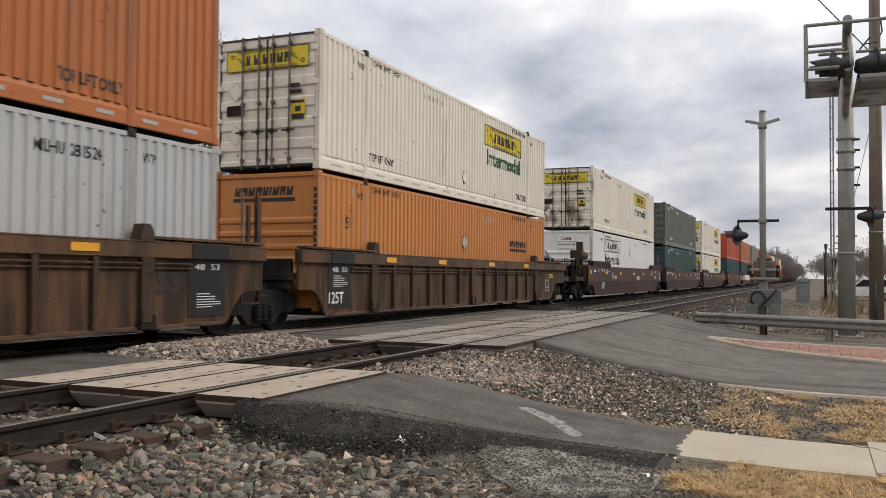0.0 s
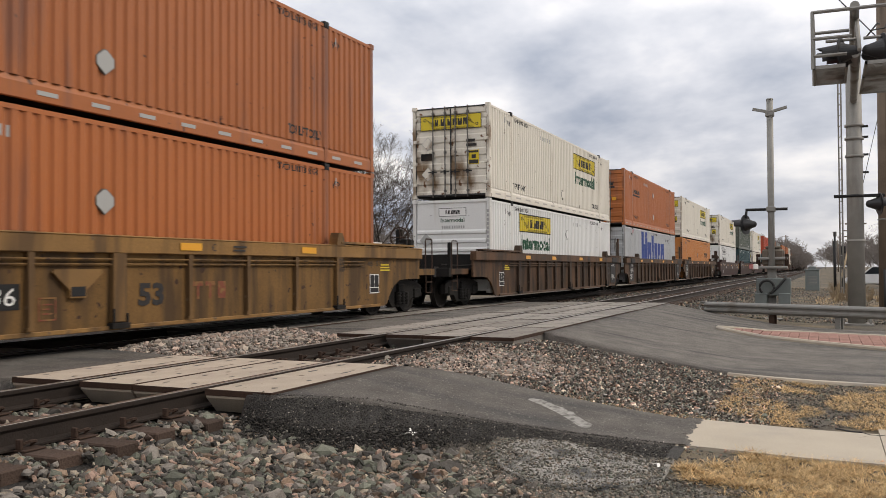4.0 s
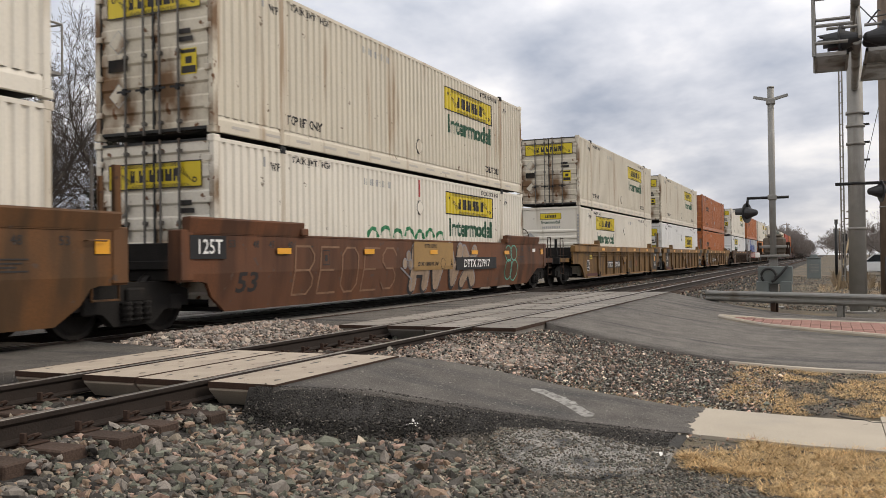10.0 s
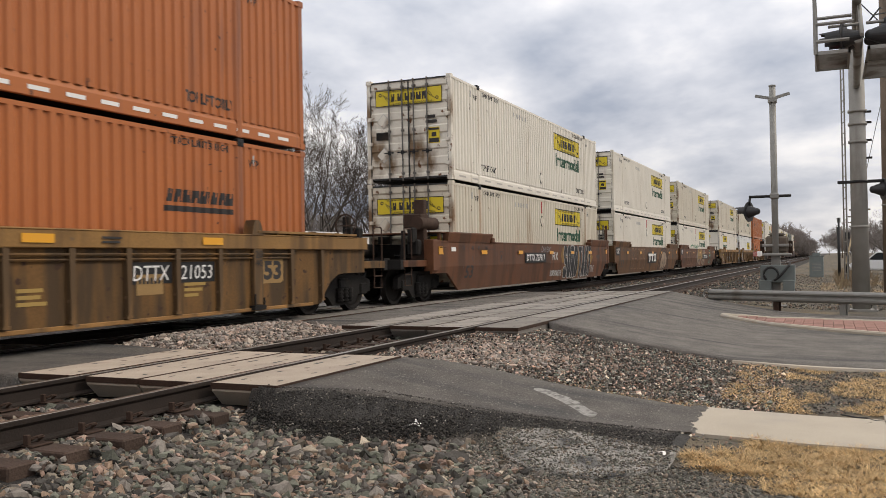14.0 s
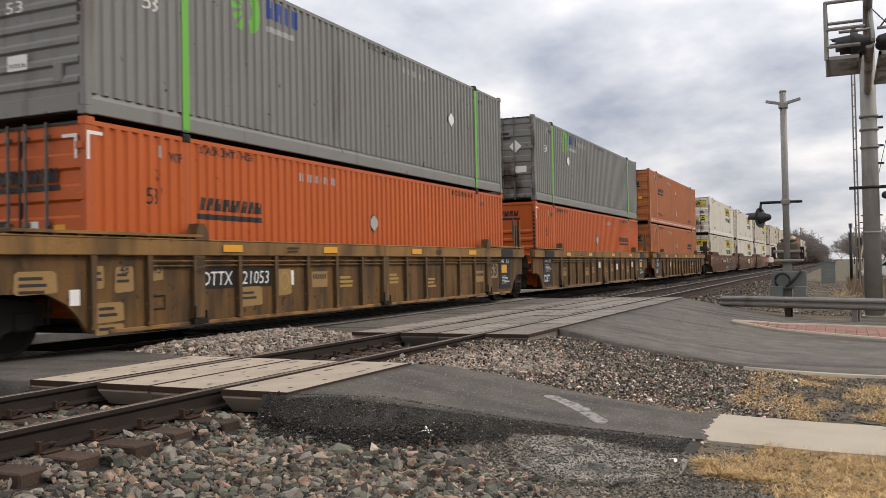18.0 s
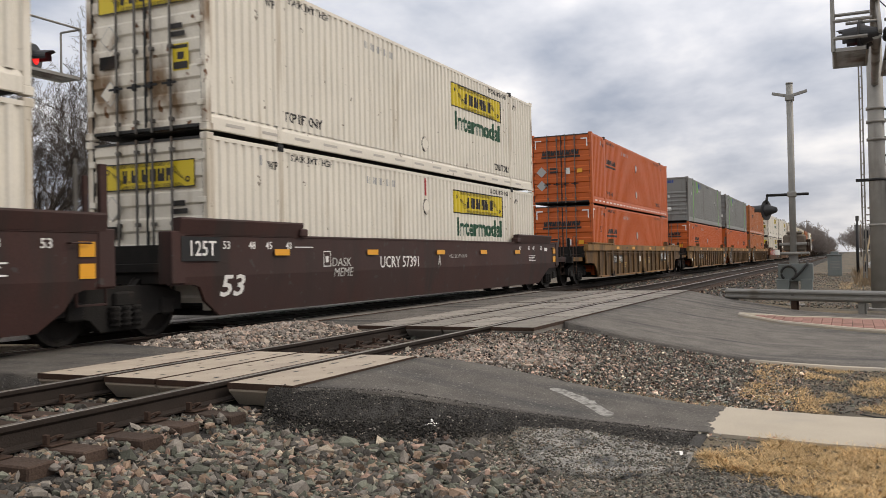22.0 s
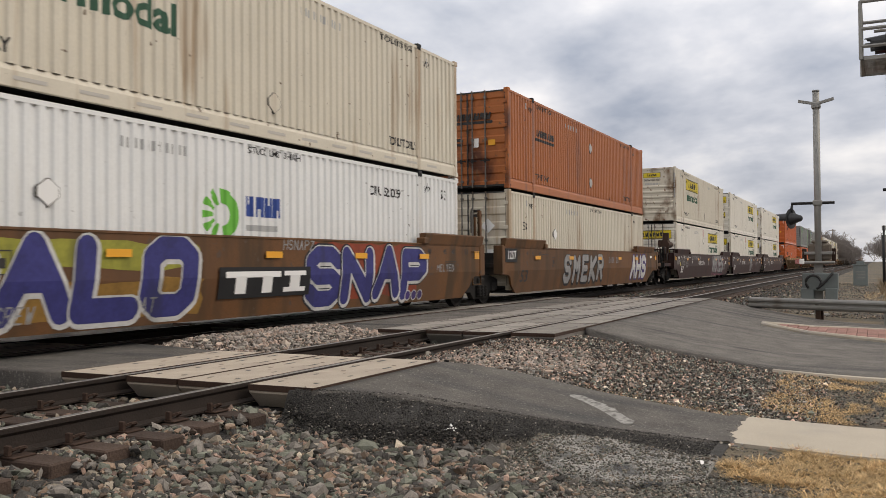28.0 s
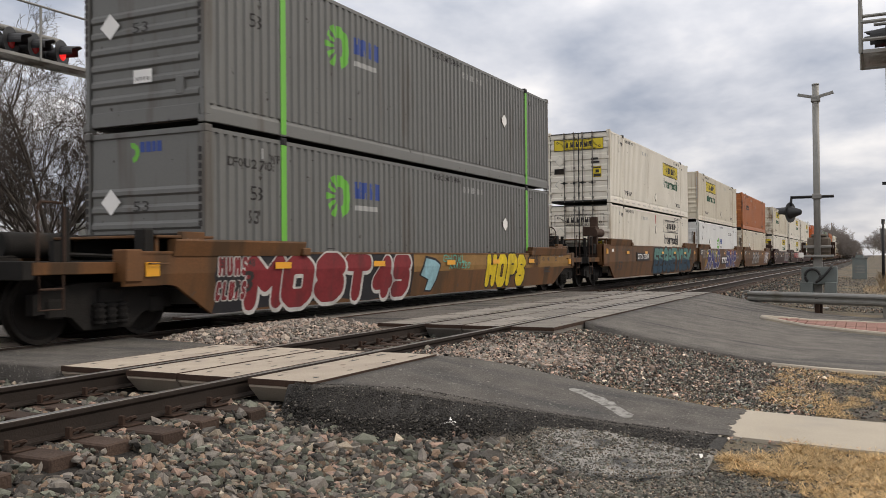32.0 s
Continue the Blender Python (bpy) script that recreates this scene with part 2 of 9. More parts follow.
STREAK = (1.6, 1.6, 0.22)
RUST = (0.16, 0.075, 0.035)
M = {
    "asphalt": material("asphalt", (0.105, 0.095, 0.085), 0.9, vary=0.5, scale=2.6, fine=75, bump=1.0, chips=(0.21, 0.195, 0.175), chip_amount=0.28, chip_scale=38, bump_distance=0.014, stain=(0.058, 0.056, 0.054), stain_amount=0.36, stain_scale=(2.2, 0.28, 1)),
    "road_asphalt": material("road_asphalt", (0.1418, 0.1283, 0.1148), 0.9, vary=0.5, scale=2.6, fine=75, bump=1.0, chips=(0.21, 0.195, 0.175), chip_amount=0.28, chip_scale=38, bump_distance=0.014, stain=(0.058, 0.056, 0.054), stain_amount=0.36, stain_scale=(2.2, 0.28, 1)),
    "asphalt_dark": material("asphalt_dark", (0.044, 0.041, 0.038), 0.85, vary=0.4, scale=2.0, fine=55, bump=0.9, bump_distance=0.02),
    "concrete": material("concrete", (0.395, 0.335, 0.272), 0.9, vary=0.25, scale=2.2, fine=70, bump=0.3, chips=(0.17, 0.13, 0.10), chip_amount=0.18, chip_scale=7, stain=(0.30, 0.25, 0.21), stain_amount=0.35, per_object=0.10),
    "walk_concrete": material("walk_concrete", (0.40, 0.35, 0.282), 0.9, vary=0.18, scale=1.3, fine=80, bump=0.2, stain=(0.33, 0.30, 0.26), stain_amount=0.3),
    "old_concrete": material("old_concrete", (0.30, 0.285, 0.26), 0.95, vary=0.7, scale=9, fine=85, bump=1.0, bump_distance=0.02, stain=(0.08, 0.08, 0.08), stain_amount=0.4, stain_scale=(4, 4, 4)),
    "soil": material("soil", (0.10, 0.087, 0.071), 0.95, vary=0.45, scale=1.5, fine=40, bump=1.0, bump_distance=0.03, tint=(0.17, 0.135, 0.088)),
    "ground": material("ground", (0.17, 0.15, 0.12), 0.95, vary=0.35, scale=0.25, fine=8, bump=0.4, tint=(0.30, 0.24, 0.13)),
    # near-black, so that the gaps between stones look deep in shade
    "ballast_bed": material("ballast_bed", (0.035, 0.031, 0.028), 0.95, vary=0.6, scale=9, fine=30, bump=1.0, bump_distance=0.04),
    "ballast": material("ballast", (0.150, 0.133, 0.115), 0.85, vary=0.4, scale=9, fine=80, bump=0.5, per_island=0.7, island_tints=((0.0, (1, 1, 1)), (0.22, (0.78, 0.90, 0.82)), (0.46, (1.25, 0.98, 0.80)), (0.58, (1.6, 1.22, 1.10)), (0.69, (0.42, 0.43, 0.44)), (0.91, (1.9, 1.8, 1.6)))),
    "ballast_pale": material("ballast_pale", (0.27, 0.232, 0.203), 0.9, vary=0.25, scale=7, fine=80, bump=0.3, per_island=0.45, island_tints=((0.0, (1, 1, 1)), (0.3, (0.9, 0.95, 0.92)), (0.5, (1.15, 1.0, 0.92)), (0.68, (1.25, 1.1, 1.02)), (0.8, (0.55, 0.55, 0.55)), (0.92, (1.5, 1.45, 1.35)))),
    "ballast_shelf": material("ballast_shelf", (0.135, 0.125, 0.110), 0.9, vary=0.3, scale=9, fine=80, bump=0.3, per_island=0.55, island_tints=((0.0, (1, 1, 1)), (0.3, (0.85, 0.92, 0.86)), (0.55, (1.25, 1.05, 0.92)), (0.7, (0.55, 0.55, 0.55)), (0.85, (1.5, 1.42, 1.3)), (0.95, (2.0, 1.9, 1.75)))),
    "debris": material("debris", (0.36, 0.335, 0.30), 0.9, vary=0.3, scale=7, fine=80, bump=0.2, per_island=0.4),
    "concrete_worn": material("concrete_worn", (0.25, 0.228, 0.203), 0.9, vary=0.3, scale=2.0, fine=70, bump=0.3, stain=(0.15, 0.135, 0.12), stain_amount=0.4, per_object=0.18),
    # ballast coloured darker, for the shade under the train
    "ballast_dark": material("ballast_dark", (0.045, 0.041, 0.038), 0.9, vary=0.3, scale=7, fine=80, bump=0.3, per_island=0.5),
    "ballast_grey": material("ballast_grey", (0.082, 0.076, 0.069), 0.9, vary=0.3, scale=7, fine=80, bump=0.3, per_island=0.75),
    "asphalt_crumb": material("asphalt_crumb", (0.040, 0.037, 0.034), 0.85, vary=0.3, scale=7, fine=80, bump=0.2, per_island=0.6, island_tints=((0.0, (1, 1, 1)), (0.3, (1.3, 1.25, 1.2)), (0.6, (0.7, 0.7, 0.7)), (0.8, (1.7, 1.65, 1.6)), (0.93, (3.5, 3.4, 3.2)), (0.98, (8, 7.8, 7.4)))),
    "tie": material("tie", (0.062, 0.04, 0.03), 0.9, vary=0.45, scale=3, fine=50, bump=0.8, stain=(0.12, 0.06, 0.035), stain_amount=0.35, per_object=0.25),
    "rail": material("rail", (0.026, 0.018, 0.014), 0.75, metal=0.2, vary=0.4, scale=3, fine=60, bump=0.4),
    "rail_head": material("rail_head", (0.30, 0.28, 0.26), 0.35, metal=0.9, vary=0.2, scale=2, fine=40, bump=0.05),
    "rust_steel": material("rust_steel", (0.058, 0.034, 0.024), 0.85, metal=0.2, vary=0.4, scale=5, fine=60, bump=0.5),
    "galvanised": material("galvanised", (0.25, 0.245, 0.23), 0.6, metal=0.4, vary=0.18, scale=4, fine=40, bump=0.1, stain=(0.18, 0.16, 0.14), stain_amount=0.25, stain_scale=STREAK),
    "mast": material("mast", (0.265, 0.255, 0.235), 0.65, metal=0.25, vary=0.2, scale=3, fine=50, bump=0.15, stain=(0.13, 0.11, 0.09), stain_amount=0.35, stain_scale=STREAK),
    "black": material("black_paint", (0.014, 0.014, 0.015), 0.6, vary=0.3, scale=5, fine=60, bump=0.1),
    "undercarriage": material("undercarriage", (0.011, 0.0095, 0.0085), 0.85, vary=0.5, scale=5, fine=50, bump=0.4, stain=(0.045, 0.03, 0.02), stain_amount=0.25),
    "wheel_steel": material("wheel_steel", (0.02, 0.017, 0.015), 0.7, metal=0.5, vary=0.35, scale=5, fine=40, bump=0.2),
    "wheel_tread": plain("wheel_tread", (0.35, 0.34, 0.33), 0.3, 0.95),
    "brick": material("brick", (0.27, 0.145, 0.118), 0.9, vary=0.25, scale=5, fine=60, bump=0.4, per_object=0.25),
    "bark": material("bark", (0.06, 0.05, 0.043), 0.95, vary=0.35, scale=4, fine=30, bump=0.6, stain=(0.15, 0.13, 0.11), stain_amount=0.3),
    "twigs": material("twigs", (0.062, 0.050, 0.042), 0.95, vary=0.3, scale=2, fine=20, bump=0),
    "scrub_stem": material("scrub_stem", (0.20, 0.145, 0.09), 0.95, vary=0.3, scale=1, fine=10, bump=0),
    # distant twigs are paler: the haze is put into their colour
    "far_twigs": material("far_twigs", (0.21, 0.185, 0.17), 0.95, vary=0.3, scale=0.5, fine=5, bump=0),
    "pine": material("pine", (0.034, 0.043, 0.028), 0.9, vary=0.5, scale=1.0, fine=10, bump=0),
    "wood_pole": material("wood_pole", (0.17, 0.13, 0.10), 0.9, vary=0.3, scale=2, fine=40, bump=0.5, stain=(0.09, 0.07, 0.055), stain_amount=0.4, stain_scale=(3, 3, 0.2)),
    "dry_grass": material("dry_grass", (0.52, 0.37, 0.195), 0.9, vary=0.3, scale=1.2, fine=30, bump=0, per_island=0.5, island_tints=((0.0, (1, 1, 1)), (0.35, (1.2, 1.15, 1.1)), (0.6, (0.75, 0.68, 0.6)), (0.8, (0.5, 0.42, 0.36)), (0.9, (1.4, 1.35, 1.3)), (0.97, (0.55, 0.5, 0.36)))),
    "signal_black": plain("signal_black", (0.018, 0.018, 0.02), 0.5),
    "lens_red": plain("lens_red", (0.30, 0.012, 0.012), 0.15),
    "lamp_red": plain("lamp_red", (0.75, 0.02, 0.02), 0.25, 0.0, 1.2),
    "green_box": material("green_box", (0.155, 0.175, 0.17), 0.6, vary=0.12, scale=3, fine=40, bump=0.05, stain=(0.15, 0.15, 0.14), stain_amount=0.2),
    "gate_grey": material("gate_grey", (0.13, 0.145, 0.125), 0.7, vary=0.2, scale=3, fine=40, bump=0.1, stain=(0.08, 0.075, 0.06), stain_amount=0.3),
    "gear_brown": material("gear_brown", (0.15, 0.125, 0.10), 0.7, vary=0.25, scale=3, fine=40, bump=0.15, stain=(0.09, 0.06, 0.045), stain_amount=0.35),
    "pale_wood": material("pale_wood", (0.36, 0.28, 0.18), 0.85, vary=0.2, scale=3, fine=40, bump=0.2),
    "lamp_pole": material("lamp_pole", (0.25, 0.20, 0.17), 0.85, vary=0.2, scale=2, fine=40, bump=0.3, stain=(0.15, 0.12, 0.10), stain_amount=0.35, stain_scale=(3, 3, 0.2)),
    "white_paint": material("white_paint", (0.72, 0.71, 0.68), 0.7, vary=0.1, scale=6, fine=50, bump=0.1),
    "decal_yellow": plain("decal_yellow", (0.62, 0.47, 0.015), 0.45),
    "fresh_tan": material("fresh_tan", (0.30, 0.185, 0.075), 0.7, vary=0.15, scale=2, fine=30, bump=0.1, stain=(0.16, 0.09, 0.04), stain_amount=0.25, stain_scale=STREAK),
    "reflector": plain("reflector", (0.72, 0.33, 0.02), 0.35),
    "decal_black": plain("decal_black", (0.016, 0.013, 0.012), 0.6),
    "decal_green": plain("decal_green", (0.004, 0.062, 0.028), 0.6),
    "decal_blue": plain("decal_blue", (0.015, 0.05, 0.24), 0.55),
    "decal_lime": plain("decal_lime", (0.12, 0.42, 0.045), 0.55),
    "decal_white": plain("decal_white", (0.74, 0.73, 0.71), 0.55),
    "tape_faint": plain("tape_faint", (0.44, 0.41, 0.37), 0.6),
    "decal_grey": plain("decal_grey", (0.36, 0.36, 0.35), 0.6),
    "lock_steel": material("lock_steel", (0.14, 0.13, 0.118), 0.6, metal=0.3, vary=0.3, scale=4, fine=40, bump=0.1, stain=(0.10, 0.06, 0.04), stain_amount=0.3),
    "faded_paint": material("faded_paint", (0.29, 0.28, 0.26), 0.9, vary=0.4, scale=14, fine=60, bump=0.4, stain=(0.105, 0.098, 0.09), stain_amount=0.42, stain_scale=(16, 16, 16)),
    "gate_red": plain("signal_red_paint", (0.42, 0.03, 0.03), 0.5),
    "faded_red": material("faded_red", (0.20, 0.06, 0.035), 0.8, vary=0.3, scale=8, fine=40, bump=0.1, stain=(0.22, 0.12, 0.045), stain_amount=0.5, stain_scale=(9, 9, 9)),
    "ochre_band": material("ochre_band", (0.245, 0.135, 0.048), 0.75, vary=0.3, scale=1.8, fine=30, bump=0.15, stain=(0.11, 0.055, 0.022), stain_amount=0.42, stain_scale=(1.6, 1.6, 0.8)),
    "dull_red": plain("dull_red", (0.075, 0.018, 0.016), 0.8),
    "old_yellow": plain("old_yellow_stencil", (0.34, 0.22, 0.06), 0.7),
    "gum": plain("dark_seal", (0.02, 0.02, 0.02), 0.7),
}
# container paints: colour, rust or dirt, amount
PAINTS = {
    "white": ((0.70, 0.655, 0.57), (0.40, 0.33, 0.24), 0.10),
    "bright": ((0.7, 0.7, 0.685), (0.50, 0.47, 0.42), 0.05),
    "cream": ((0.595, 0.54, 0.44), (0.34, 0.24, 0.15), 0.22),
    "orange": ((0.40, 0.120, 0.031), (0.24, 0.085, 0.04), 0.18),
    "fresh_orange": ((0.48, 0.094, 0.013), (0.40, 0.09, 0.03), 0.05),
    "pale_orange": ((0.5, 0.19, 0.048), (0.33, 0.14, 0.07), 0.12),
    "rust_orange": ((0.36, 0.110, 0.030), (0.20, 0.075, 0.04), 0.25),
    "grey": ((0.19, 0.19, 0.18), (0.11, 0.095, 0.08), 0.18),
    "slate": ((0.135, 0.136, 0.130), (0.085, 0.072, 0.06), 0.18),
    "pale_grey": ((0.42, 0.43, 0.44), (0.26, 0.25, 0.24), 0.12),
    "dark_green": ((0.085, 0.10, 0.08), (0.06, 0.05, 0.04), 0.15),
    "teal": ((0.016, 0.05, 0.058), (0.03, 0.03, 0.03), 0.1),
    "red": ((0.40, 0.055, 0.022), (0.2, 0.06, 0.03), 0.12),
    "blue": ((0.03, 0.075, 0.19), (0.05, 0.05, 0.06), 0.1),
}
for key, (c, d, a) in PAINTS.items():
    M[key] = material("paint_" + key, c, 0.5, vary=0.09, scale=0.9, fine=25, bump=0.05, stain=d, stain_amount=a, stain_scale=(2.6, 2.6, 0.22), spec=0.4, chips=tuple(x * 0.45 for x in d), chip_amount=0.02, chip_scale=6)
    M[key + "_worn"] = material("worn_paint_" + key, c, 0.6, vary=0.14, scale=1.1, fine=25, bump=0.1, stain=(d[0] * 0.48, d[1] * 0.38, d[2] * 0.30), stain_amount=a * 0.5 + 0.32, stain_scale=(1.4, 1.4, 0.8), spec=0.35, chips=RUST, chip_amount=0.22, chip_scale=5)
CAR_PAINTS = {
    "brown_car": ((0.1122, 0.0561, 0.0277), (0.0561, 0.0330, 0.0198), 0.45),
    "tan_car": ((0.26, 0.138, 0.044), (0.13, 0.072, 0.03), 0.35),
    "dull_yellow_car": ((0.305, 0.155, 0.050), (0.115, 0.068, 0.032), 0.42),
    "rust_car": ((0.138, 0.052, 0.022), (0.085, 0.036, 0.018), 0.4),
    "amber_car": ((0.138, 0.060, 0.021), (0.085, 0.045, 0.02), 0.38),
    "maroon_car": ((0.0464, 0.0192, 0.0160), (0.0360, 0.0224, 0.0192), 0.25),
    "dark_maroon_car": ((0.0600, 0.0288, 0.0240), (0.0400, 0.0240, 0.0208), 0.35),
}
# web paint is darkened for brake grime and for the recess's shade together
GRIME_SHADE = {"tan_car": 0.64, "dull_yellow_car": 0.50}
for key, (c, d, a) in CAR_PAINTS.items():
    M[key + "_web"] = material("grimy_shaded_" + key, tuple(x * GRIME_SHADE.get(key, 0.86) for x in c), 0.75, vary=0.3, scale=1.6, fine=30, bump=0.25, stain=tuple(x * 0.55 for x in d), stain_amount=a + 0.18, stain_scale=(3.2, 3.2, 0.5), chips=(0.05, 0.025, 0.015), chip_amount=0.2, chip_scale=6)
    M[key] = material(key, c, 0.65, vary=0.30, scale=1.3, fine=30, bump=0.2, tint=tuple(x * 0.72 + 0.008 for x in c), stain=tuple(x * 0.8 for x in d), stain_amount=a + 0.06, stain_scale=(2.2, 2.2, 0.35), chips=tuple(0.4 * x + 0.03 for x in c), chip_amount=0.16, chip_scale=5)


# ---- mesh helpers ----
SHARED = {}


def tidy(bm, name, smooth=False):
    me = bpy.data.meshes.new(name)
    bm.to_mesh(me)
    bm.free()
    if smooth:
        me.polygons.foreach_set("use_smooth", [True] * len(me.polygons))
    return me


def shared(key, build):
    """One mesh for alike parts; each object brings its own material."""
    if key not in SHARED:
        me = build()
        if isinstance(me, bmesh.types.BMesh):
            me = tidy(me, key if isinstance(key, str) else str(key[0]))
        me.materials.append(None)
        SHARED[key] = me
    return SHARED[key]


def part(name, mesh, mat, parent=None, label="", at=None):
    if isinstance(mesh, bmesh.types.BMesh):
        mesh = tidy(mesh, name)
    if not mesh.materials:
        mesh.materials.append(None)
    ob = new(name, mesh)
    ob.material_slots[0].link = "OBJECT"
    ob.material_slots[0].material = M[mat] if isinstance(mat, str) else mat
    ob.parent = parent
    if at is not None:
        ob.matrix_basis = at if isinstance(at, Matrix) else Matrix.Translation(at)
    if label:
        tagged(ob, label)
    return ob


def thing(name, label, category, at=None, group="", kind="", mesh=None, mat=None):
    if mesh is None:
        ob = new(name)
        ob.empty_display_size = 0.3
        if at is not None:
            ob.matrix_basis = at if isinstance(at, Matrix) else Matrix.Translation(at)
    else:
        ob = part(name, mesh, mat, None, "", at)
    return tagged(ob, label, category, group, kind)


def add_box(bm, x0, x1, y0, y1, z0, z1, bevel=0.0):
    m = Matrix.LocRotScale(((x0 + x1) / 2, (y0 + y1) / 2, (z0 + z1) / 2), None, (abs(x1 - x0), abs(y1 - y0), abs(z1 - z0)))
    vs = bmesh.ops.create_cube(bm, size=1, matrix=m)["verts"]
    if bevel:
        es = list({e for v in vs for e in v.link_edges})
        bmesh.ops.bevel(bm, geom=es, offset=bevel, segments=1, affect="EDGES")
    return bm


def box(x0, x1, y0, y1, z0, z1, bevel=0.0):
    return add_box(bmesh.new(), x0, x1, y0, y1, z0, z1, bevel)


def boxes(*specs, bevel=0.0):
    bm = bmesh.new()
    for s in specs:
        add_box(bm, *s, bevel=bevel)
    return bm


def add_tube(bm, points, r, sides=8, cap=True, taper=None):
    """A round bar along a line of points."""
    pts = [Vector(p) for p in points]
    rings = []
    ref = Vector((0, 0, 1))
    for i, p in enumerate(pts):
        d = (pts[min(i + 1, len(pts) - 1)] - pts[max(i - 1, 0)]).normalized()
        a = d.cross(ref)
        if a.length < 0.1:
            a = d.cross(Vector((1, 0, 0)))
        a.normalize()
        b = d.cross(a)
        rr = r if taper is None else r + (taper - r) * i / (len(pts) - 1)
        rings.append([bm.verts.new(p + (a * math.cos(2 * math.pi * k / sides) + b * math.sin(2 * math.pi * k / sides)) * rr) for k in range(sides)])
    for u, v in zip(rings, rings[1:]):
        for k in range(sides):
            f = bm.faces.new((u[k], u[(k + 1) % sides], v[(k + 1) % sides], v[k]))
            f.smooth = sides > 6
    if cap:
        bm.faces.new(rings[0][::-1])
        bm.faces.new(rings[-1])
    return bm


def tube(points, r, sides=8, taper=None):
    return add_tube(bmesh.new(), points, r, sides, taper=taper)


def tubes(lines, r, sides=8):
    bm = bmesh.new()
    for p in lines:
        add_tube(bm, p, r, sides)
    return bm


def add_prism(bm, outline, y0, y1):
    """An outline of (x, z), thick from y0 to y1."""
    a = [bm.verts.new((x, y0, z)) for x, z in outline]
    b = [bm.verts.new((x, y1, z)) for x, z in outline]
    n = len(a)
    bm.faces.new(a)
    bm.faces.new(b[::-1])
    for i in range(n):
        bm.faces.new((a[(i + 1) % n], a[i], b[i], b[(i + 1) % n]))
    return bm


def prism(outline, y0, y1):
    bm = add_prism(bmesh.new(), outline, y0, y1)
    bmesh.ops.recalc_face_normals(bm, faces=bm.faces)
    return bm


def text_mesh(body, height, width=None, shear=0.0, fat=0.0):
    """Flat lettering of the built-in font: lower left at the origin, in x and z, facing -y."""
    cu = bpy.data.curves.new("lettering", "FONT")
    cu.body, cu.size, cu.shear, cu.offset, cu.resolution_u = body, 1.0, shear, fat, 2
    ob = bpy.data.objects.new("lettering", cu)
    me = bpy.data.meshes.new_from_object(ob)
    bpy.data.objects.remove(ob)
    bpy.data.curves.remove(cu)
    co = np.empty(len(me.vertices) * 3)
    me.vertices.foreach_get("co", co)
    co = co.reshape(-1, 3)
    lo, hi = co.min(0), co.max(0)
    s = height / (hi[1] - lo[1])
    sx = width / (hi[0] - lo[0]) if width else s
    out = np.zeros_like(co)
    out[:, 0], out[:, 2] = (co[:, 0] - lo[0]) * sx, (co[:, 1] - lo[1]) * s
    me.vertices.foreach_set("co", out.ravel())
    me.update()
    return me


def lettering(body, height, width=None, shear=0.0, fat=0.0):
    return shared(("lettering", body, height, width, shear, fat), lambda: text_mesh(body, height, width, shear, fat))


# ---- ground, paths, tracks ----
T1, T2 = -4.60, 0.0          # centre lines of the empty and of the busy track
RAIL = 0.7525                # rail centre from the track's centre


def pave_z(y):
    """Height of the paved surfaces, which rise to the rails."""
    return float(np.interp(y, (-60, -14, -10.5, -9.3, -7.8, -6.9, -6.2, 2.3, 4.0, 7.0, 60), (-0.62, -0.56, -0.53, -0.49, -0.29, -0.13, -0.02, -0.02, -0.12, -0.40, -0.55)))


def soil_z(x, y):
    flat = float(np.interp(y, (-60, -14, -10.5, -9.3, -7.8, -6.9, -6.3, -5.9, -3.3, -2.3, -1.3, 1.3, 2.3, 4.5, 8, 60), (-0.66, -0.60, -0.565, -0.525, -0.36, -0.27, -0.25, -0.24, -0.24, -0.24, -0.24, -0.24, -0.28, -0.5, -0.6, -0.66)))
    steep = float(np.interp(y, (-60, -14, -10.5, -9.3, -8.2, -7.4, -6.9, -6.4, -5.95, -5.7, -3.3), (-0.66, -0.60, -0.57, -0.555, -0.545, -0.53, -0.49, -0.40, -0.29, -0.25, -0.24)))
    u = min(1.0, max(0.0, (7.3 - x) / 1.2)) if y < -3.3 else 0.0
    if x > 28:
        u = 1.0 if y < -3.3 else 0.0
    z = flat + (steep - flat) * u
    if -14 < y < 6 and -4 < x < 60:
        z += 0.02 * noise.noise((x * 1.3, y * 1.3, 0)) + 0.012 * noise.noise((x * 5, y * 5, 3))
    return z


def lines(a, b, step, far, grow=1.35):
    out, s = list(np.arange(a, b + 1e-6, step)), step
    while out[-1] < far:
        s *= grow
        out.append(out[-1] + s)
    s, left = step, [out[0]]
    while left[-1] > -far:
        s *= grow
        left.append(left[-1] - s)
    return left[:0:-1] + out


def sheet(xs, ys, height, name):
    me = bpy.data.meshes.new(name)
    nx = len(xs)
    vs = [(x, y, height(x, y)) for y in ys for x in xs]
    fs = [(j * nx + i, j * nx + i + 1, (j + 1) * nx + i + 1, (j + 1) * nx + i) for j in range(len(ys) - 1) for i in range(nx - 1)]
    me.from_pydata(vs, [], fs)
    me.polygons.foreach_set("use_smooth", [True] * len(fs))
    return me


ground = thing("ground", "bare gravelly soil beside the railway", "ground", kind="structure",
               mesh=sheet(lines(0, 34, 0.3, 3500), lines(-14, 6, 0.25, 3500), soil_z, "ground"), mat="soil")


